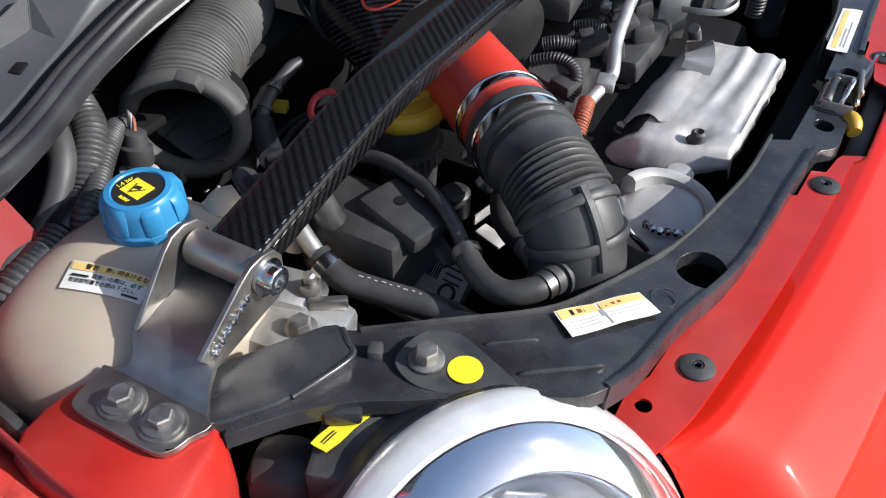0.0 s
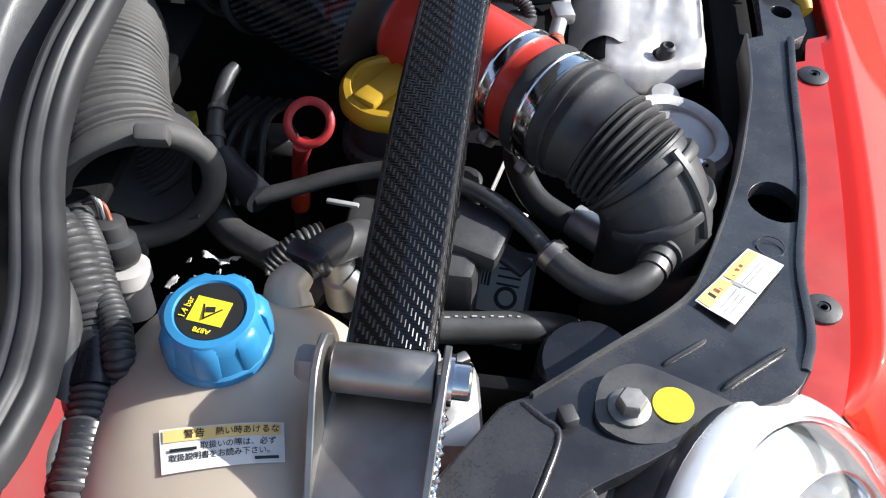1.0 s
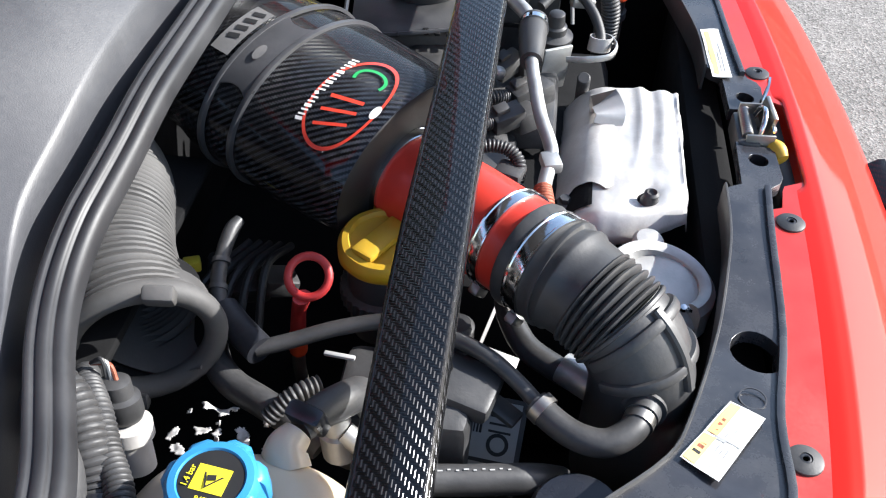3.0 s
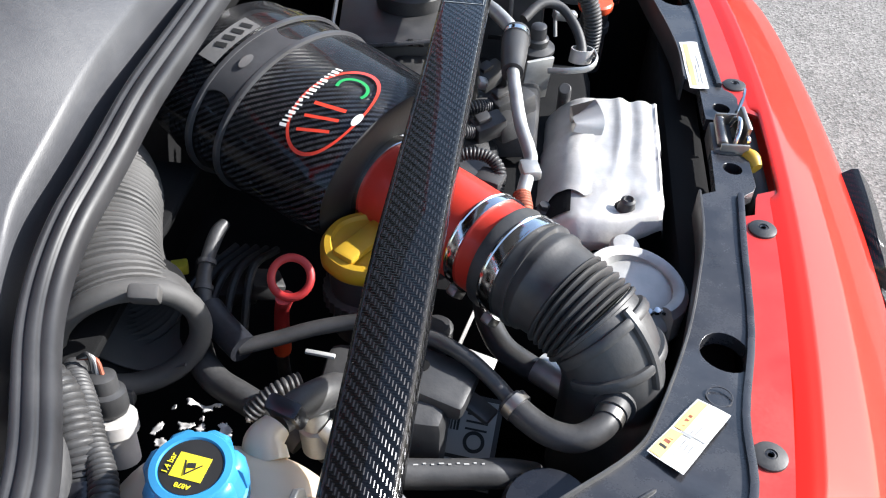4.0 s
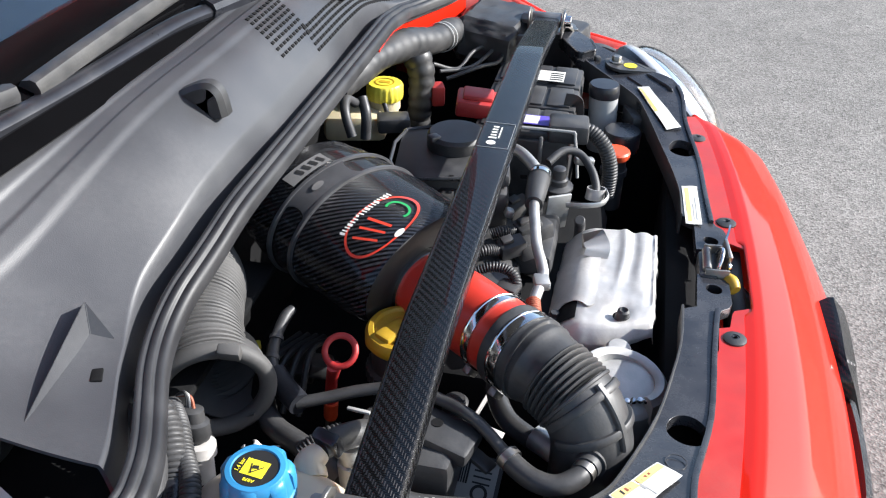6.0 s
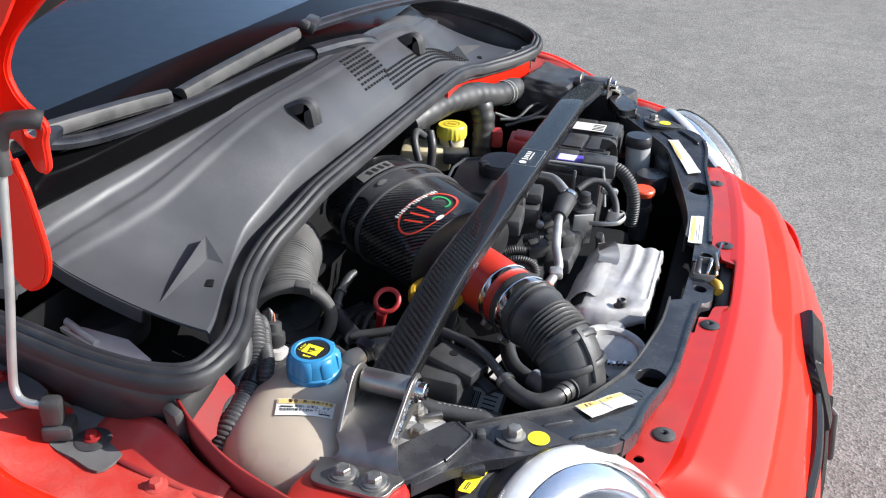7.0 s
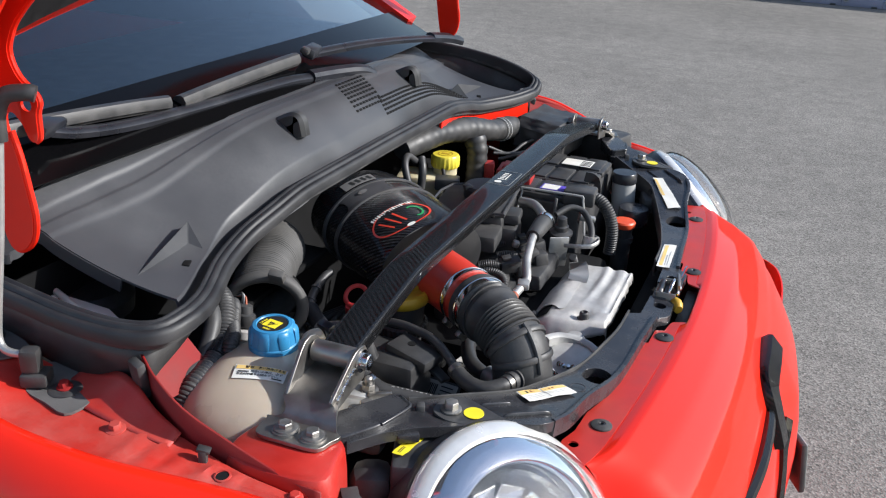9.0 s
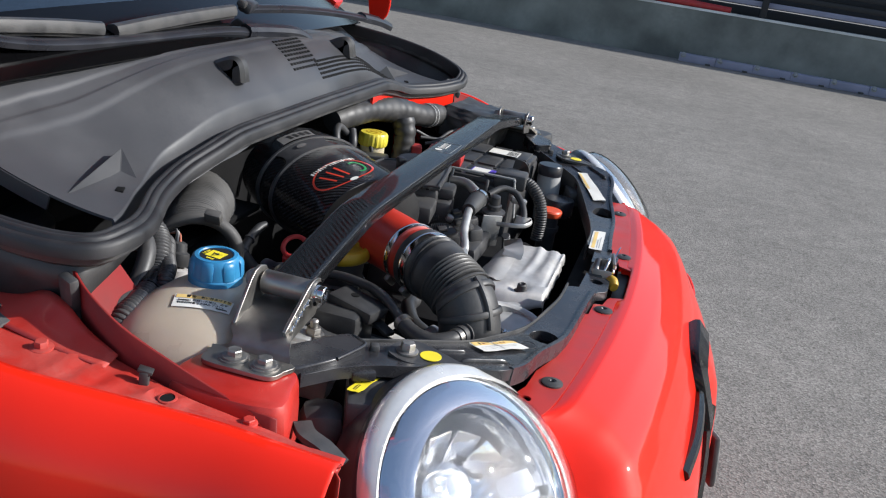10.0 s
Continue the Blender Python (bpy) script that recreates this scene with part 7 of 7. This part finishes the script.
# ---- inlet side of the engine: coils, plugs and rail ----
eng = thing("engine", (-0.03, 0.0, 0.7), "dark grey engine top with coil covers and cast edges", "engine")
# block in the same near-black as the unlit bay
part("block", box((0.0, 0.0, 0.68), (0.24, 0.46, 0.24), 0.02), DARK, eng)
part("cover", box((-0.035, -0.02, 0.815), (0.10, 0.30, 0.05), 0.014, (0, 4, 0)), BLACK, eng)
part("cover_step", box((-0.02, -0.075, 0.842), (0.06, 0.09, 0.02), 0.008, (0, 6, 10)), BLACK, eng)
part("cover_step", box((0.03, 0.03, 0.83), (0.05, 0.12, 0.03), 0.008, (0, -6, 0)), BLACK, eng)
for k, (x, y) in enumerate(((0.002, -0.04), (0.016, 0.012), (-0.005, 0.065))):
    cp = thing("coil_plug", (x, y, 0.84), "black plug connector on the ignition coil", "connector", "ignition coil plugs")
    part("body", box((x, y, 0.862), (0.036, 0.022, 0.022), 0.003, (10, -8, 35 + 8 * k)), BLACK, cp)
    part("latch", box((x - 0.006, y - 0.004, 0.875), (0.016, 0.012, 0.006), 0.0015, (10, -8, 35 + 8 * k)), BLACK_SOFT, cp)
    part("socket", box((x + 0.018, y + 0.014, 0.855), (0.026, 0.026, 0.026), 0.005, (0, -8, 35 + 8 * k)), BLACK, cp)
    part("boot", tube([(x - 0.016, y - 0.012, 0.862), (x - 0.03, y - 0.022, 0.866), (x - 0.045, y - 0.028, 0.862)], 0.0075, 12, pitch=0.003, depth=0.0012), BLACK_SOFT, cp)
part("conduit", tube([(-0.035, -0.118, 0.868), (-0.012, -0.112, 0.876), (0.008, -0.112, 0.874), (0.020, -0.122, 0.866), (0.02, -0.14, 0.85)], 0.006, 14, pitch=0.0036, depth=0.0016), BLACK_SOFT, eng, "corrugated wire sleeve")
part("plug", box((0.012, -0.13, 0.858), (0.028, 0.024, 0.018), 0.004, (0, 0, -20)), BLACK, eng)
part("bracket", box((-0.012, 0.03, 0.872), (0.012, 0.014, 0.012), 0.003, (0, 20, 20)), ALU, eng)
part("side_case", box((-0.045, 0.07, 0.865), (0.05, 0.07, 0.06), 0.010, (0, 0, 10)), BLACK, eng)
part("side_case", box((-0.04, 0.075, 0.905), (0.04, 0.05, 0.02), 0.006, (0, 0, 10)), BLACK_SOFT, eng)

tbx = thing("throttle_box", (-0.10, 0.12, 0.88), "black plastic box with a round lid", "plastic box")
part("base", box((-0.115, 0.10, 0.892), (0.13, 0.15, 0.04), 0.010, (0, -3, 8)), BLACK_SOFT, tbx)
part("rim", box((-0.115, 0.10, 0.913), (0.136, 0.156, 0.006), 0.003, (0, -3, 8)), BLACK, tbx)
part("lid", lathe([(0.040, -0.004), (0.042, 0.004), (0.042, 0.018), (0.038, 0.023), (0.0, 0.024)], (-0.105, 0.125, 0.915), (0, 0, 1), 36), BLACK, tbx)
rim = [Vector((-0.115 + x * math.cos(0.14) - y * math.sin(0.14), 0.10 + x * math.sin(0.14) + y * math.cos(0.14), 0.9165 + 0.05 * x)) for x, y in smooth_loop([(-0.062, -0.072), (0.055, -0.074), (0.064, -0.066), (0.064, 0.066), (0.055, 0.074), (-0.062, 0.072)], 3)]
part("raised_rim", tube(rim + rim[:1], 0.0026, 8, 1), BAND, tbx, "raised moulded rim")
part("lid_notch", box((-0.132, 0.098, 0.937), (0.016, 0.016, 0.008), 0.003, (0, 0, 45)), BAND, tbx)
for k in range(4):
    part("slot", box((-0.092 + 0.012 * k, 0.026, 0.9165), (0.006, 0.012, 0.003), 0.001, (0, -3, 8)), DARK, tbx)
part("step", box((-0.07, 0.0, 0.885), (0.07, 0.07, 0.03), 0.006, (0, 0, 8)), BLACK, tbx)

# ---- battery ----
bat = thing("battery", (-0.02, 0.37, 0.72), "black car battery with labels and a red terminal cover", "battery")
part("case", box((-0.025, 0.37, 0.81), (0.15, 0.29, 0.16), 0.006), BLACK, bat)
for k in range(3):
    part("lid", box((-0.025, 0.275 + 0.095 * k, 0.893), (0.146, 0.088, 0.014), 0.004), BLACK_SOFT if k == 1 else BLACK, bat)
    for j in range(3):
        part("cell_plug", box((-0.07 + 0.045 * j, 0.275 + 0.095 * k, 0.9015), (0.038, 0.075, 0.004), 0.0015), BLACK, bat)
part("terminal_cover", box((-0.100, 0.285, 0.912), (0.072, 0.062, 0.026), 0.005, (0, 5, 8)), RED_PLASTIC, bat, "red terminal cover")
part("cover_top", box((-0.102, 0.287, 0.927), (0.048, 0.042, 0.010), 0.004, (0, 5, 8)), RED_PLASTIC, bat)
part("white_label", box((-0.012, 0.447, 0.9062), (0.062, 0.045, 0.0006), 0), WHITE, bat)
for k in range(4):
    part("print", box((0.006, 0.432 + 0.009 * k, 0.9068), (0.022, 0.004, 0.0004), 0), INK, bat)
part("purple_label", box((-0.008, 0.262, 0.9062), (0.058, 0.034, 0.0006), 0), PURPLE, bat)
part("white_label", box((-0.018, 0.262, 0.9068), (0.032, 0.028, 0.0004), 0), WHITE, bat)
part("strap", strip([(0.052, 0.36, 0.86), (0.050, 0.35, 0.90), (0.045, 0.34, 0.912), (0.03, 0.335, 0.915)], [(-0.010, -0.0015), (0.010, -0.0015), (0.010, 0.0015), (-0.010, 0.0015)], up=(0, 1, 0)), BLACK_SOFT, bat)
tray = thing("battery_shield", (0.0, 0.21, 0.8), "black plastic shield in front of the battery", "plastic shield")
outline = smooth_loop([(-0.060, -0.048), (-0.060, 0.040), (-0.059, 0.046), (-0.053, 0.048), (0.049, 0.048), (0.057, 0.045), (0.060, 0.037), (0.060, -0.048)], 3)
bm = plate(outline, 0.004, lambda x, z: 0.0)
bm.transform(Matrix.Translation((-0.002, 0.210, 0.865)) @ Matrix.Rotation(radians(3), 4, 'Z') @ Matrix.Rotation(radians(82), 4, 'X'))
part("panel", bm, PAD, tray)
edge = [Matrix.Translation((-0.002, 0.210, 0.865)) @ Matrix.Rotation(radians(3), 4, 'Z') @ Matrix.Rotation(radians(82), 4, 'X') @ Vector((x, z, 0.0)) for x, z in outline if z > -0.03]
# pale bead along the rim, a highlight put into the colour
part("edge", tube(edge, 0.0024, 8, 2), GREY_LABEL, tray, "pale edge painted as a highlight")
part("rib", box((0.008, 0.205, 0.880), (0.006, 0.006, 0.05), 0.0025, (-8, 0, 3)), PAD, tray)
part("slot", box((0.012, 0.2025, 0.838), (0.060, 0.002, 0.006), 0.0008, (-8, 0, 3)), DARK, tray)
part("fuse_case", box((0.045, 0.245, 0.905), (0.06, 0.05, 0.03), 0.005, (0, 0, 5)), BLACK, tray)
part("conduit", tube([(0.062, 0.255, 0.902), (0.080, 0.252, 0.900), (0.097, 0.246, 0.888), (0.109, 0.243, 0.868), (0.115, 0.240, 0.84), (0.114, 0.238, 0.80)], 0.0112, 20, 8, pitch=0.0046, depth=0.0018), BLACK_SOFT, tray, "thick corrugated conduit")

# ---- left front corner ----
can = thing("filler_bottle", (0.085, 0.455, 0.78), "grey filler bottle with a dark cap", "bottle")
part("bottle", lathe([(0.024, -0.10), (0.025, -0.01), (0.0235, 0.0)], (0.088, 0.455, 0.880), (-0.05, 0, 1), 30), GREY_LABEL, can)
part("cap", lathe([(0.0255, -0.002), (0.0262, 0.002), (0.0262, 0.016), (0.024, 0.0195), (0.0, 0.020)], (0.088, 0.455, 0.880), (-0.05, 0, 1), 30), BLACK_GLOSS, can)
wf = thing("washer_filler", (0.127, 0.385, 0.80), "dark round filler lid", "lid")
part("lid", lathe([(0.03, -0.03), (0.031, 0.0), (0.029, 0.004), (0.0, 0.005)], (0.127, 0.385, 0.846), (0, 0, 1), 30), BLACK_GLOSS, wf)
rc = thing("washer_filler_neck", (0.12, 0.325, 0.76), "orange-red filler cap on a black neck", "filler neck")
part("cap", lathe([(0.022, 0.0), (0.0235, 0.003), (0.0235, 0.010), (0.021, 0.013), (0.0, 0.0135)], (0.120, 0.325, 0.828), (0, 0, 1), 40, wob=lambda a: 1 + 0.02 * math.cos(20 * a)), ORANGE_RED, rc)
part("neck", lathe([(0.018, -0.09), (0.019, 0.0)], (0.120, 0.325, 0.828), (0, 0, 1), 24), BLACK, rc)
part("neck_rib", lathe([(0.019, -0.03), (0.022, -0.03), (0.022, -0.02), (0.019, -0.02)], (0.120, 0.325, 0.828), (0, 0, 1), 24), BLACK, rc)
solo("relay_box", box((0.155, 0.45, 0.845), (0.05, 0.06, 0.03), 0.005, (0, 0, 20)), BLACK, "small black relay box beside a headlight", "relay box")

# ---- brake fluid reservoir and trunking at the back ----
br = thing("brake_reservoir", (-0.27, 0.28, 0.82), "cream brake fluid reservoir with a yellow cap", "reservoir")
part("tank", box((-0.298, 0.27, 0.868), (0.10, 0.08, 0.045), 0.012, (0, 0, 15)), CREAM, br)
part("neck", lathe([(0.021, -0.05), (0.022, -0.02), (0.025, -0.018), (0.025, 0.0)], (-0.255, 0.292, 0.905), (0, 0, 1), 26), CREAM, br)
cp = part("cap", lathe([(0.0275, -0.002), (0.029, 0.002), (0.029, 0.020), (0.026, 0.024), (0.0, 0.0245)], (-0.255, 0.292, 0.905), (0, 0, 1), 60, wob=lambda a: 1 + 0.025 * math.cos(20 * a)), YELLOW_BRIGHT, br, "bright yellow screw cap")
part("cap_mark", lathe([(0.014, 0), (0.016, 0), (0.016, 0.0005), (0.014, 0.0005)], (-0.255, 0.292, 0.9296), (0, 0, 1), 26, caps=False), YELLOW, cp)
part("cap_mark", box((-0.255, 0.292, 0.9298), (0.018, 0.008, 0.0006), 0), YELLOW, cp)
part("plug", box((-0.226, 0.235, 0.888), (0.05, 0.035, 0.024), 0.004, (0, 0, 20)), BLACK, br)
part("wire", tube([(-0.25, 0.268, 0.905), (-0.243, 0.258, 0.895), (-0.235, 0.24, 0.89)], 0.004, 10), BLACK, br)
trk = thing("taped_loom", (-0.22, 0.35, 0.9), "thick tape-wrapped wiring trunk along the bulkhead", "wiring loom")
part("trunk", tube([(-0.295, 0.16, 0.966), (-0.279, 0.22, 0.972), (-0.260, 0.30, 0.972), (-0.240, 0.38, 0.962), (-0.21, 0.45, 0.948), (-0.195, 0.53, 0.938), (-0.17, 0.60, 0.915)], [0.022, 0.024, 0.022, 0.027, 0.023, 0.025, 0.021], 20, 8, pitch=0.026, depth=0.0012), BLACK_SOFT, trk)
part("branch", tube([(-0.222, 0.37, 0.95), (-0.212, 0.365, 0.92), (-0.212, 0.36, 0.88), (-0.215, 0.36, 0.83)], [0.024, 0.022, 0.020, 0.02], 18, pitch=0.018, depth=0.002), BLACK_SOFT, trk)
for p in ((-0.204, 0.475, 0.945), (-0.2, 0.485, 0.944)):
    part("tape_mark", lathe([(0.0255, -0.0012), (0.0265, -0.0012), (0.0265, 0.0012), (0.0255, 0.0012)], p, (0.15, 0.98, -0.03), 26, caps=False), GREY_LABEL, trk)
part("loop", tube([(-0.262, 0.155, 0.95), (-0.268, 0.13, 0.965), (-0.262, 0.105, 0.955), (-0.25, 0.095, 0.925)], 0.007, 12), BLACK, trk)
part("loop", tube([(-0.255, 0.165, 0.955), (-0.245, 0.15, 0.935), (-0.245, 0.145, 0.90)], 0.008, 12), BLACK, trk)
fb = thing("fuse_box", (-0.12, 0.6, 0.88), "fuse box wrapped in wrinkled black tape behind the brace", "fuse box")
bm = box((0, 0, 0), (0.13, 0.16, 0.085), 0.02, seg=1)
bmesh.ops.subdivide_edges(bm, edges=bm.edges[:], cuts=9, use_grid_fill=True)
for v in bm.verts:
    q = v.co * 32
    w = noise.noise(q) * 0.006 + abs(noise.noise(q * 2.1 + Vector((3, 1, 7)))) * 0.006
    v.co += v.co.normalized() * w
bm.transform(Matrix.Translation((-0.125, 0.60, 0.918)) @ Matrix.Rotation(radians(-8), 4, 'Z') @ Matrix.Rotation(radians(6), 4, 'Y'))
part("wrap", bm, BLACK_SOFT, fb, "wrinkled black tape wrap", angle=24)
part("latch", box((-0.075, 0.53, 0.935), (0.03, 0.012, 0.02), 0.003, (0, 0, -8)), BLACK, fb)
for k in range(3):
    part("cable", tube([(-0.20 + 0.012 * k, 0.40, 0.925 - 0.012 * k), (-0.165 + 0.02 * k, 0.44, 0.905 + 0.004 * k), (-0.15 + 0.024 * k, 0.50, 0.915 - 0.006 * k), (-0.12 + 0.012 * k, 0.54, 0.925)], 0.0035, 10), BLACK, fb)
solo("red_cable_cover", box((-0.185, 0.37, 0.885), (0.022, 0.03, 0.035), 0.004, (0, 0, 20)), RED_PLASTIC, "red plastic cable cover beside the loom", "cable cover")
jn = thing("junction_block", (-0.25, -0.25, 0.76), "dim wiring plugs below the air box", "connector")
part("block", box((-0.245, -0.205, 0.755), (0.06, 0.05, 0.03), 0.006, (20, 0, 15)), BLACK, jn)
part("plug", box((-0.20, -0.22, 0.77), (0.035, 0.03, 0.02), 0.004, (0, 20, 30)), BLACK, jn)
part("yellow_plug", box((-0.27, -0.25, 0.81), (0.016, 0.012, 0.012), 0.002, (0, 0, 20)), YELLOW_BRIGHT, jn)
for k in range(5):
    part("wire", tube([(-0.28 + 0.02 * k, -0.30, 0.76), (-0.26 + 0.015 * k, -0.25, 0.79 + 0.006 * k), (-0.23 + 0.01 * k, -0.20, 0.80)], 0.004, 8), (BLACK, BLACK_SOFT)[k % 2], jn)

# foil cut into separate bits that stand in for patches of sun
foil = thing("foil_wrap", (-0.18, -0.45, 0.85), "silver foil behind the coolant tank, cut to sun-patch shapes", "foil")
bm = sheet(lambda u, v: (-0.210 + 0.075 * u, -0.480 + 0.045 * v, 0.850 + 0.007 * noise.noise(Vector((u * 6, v * 4, 1))) + 0.003 * noise.noise(Vector((u * 14, v * 9, 4)))), 64, 40, 0)
bmesh.ops.delete(bm, geom=[f for f in bm.faces if noise.noise(f.calc_center_median() * 100) < 0.2], context='FACES')
ob = part("foil", bm, SHIELD, foil, angle=35)
m = ob.modifiers.new("thick", 'SOLIDIFY')
m.thickness = 0.0006
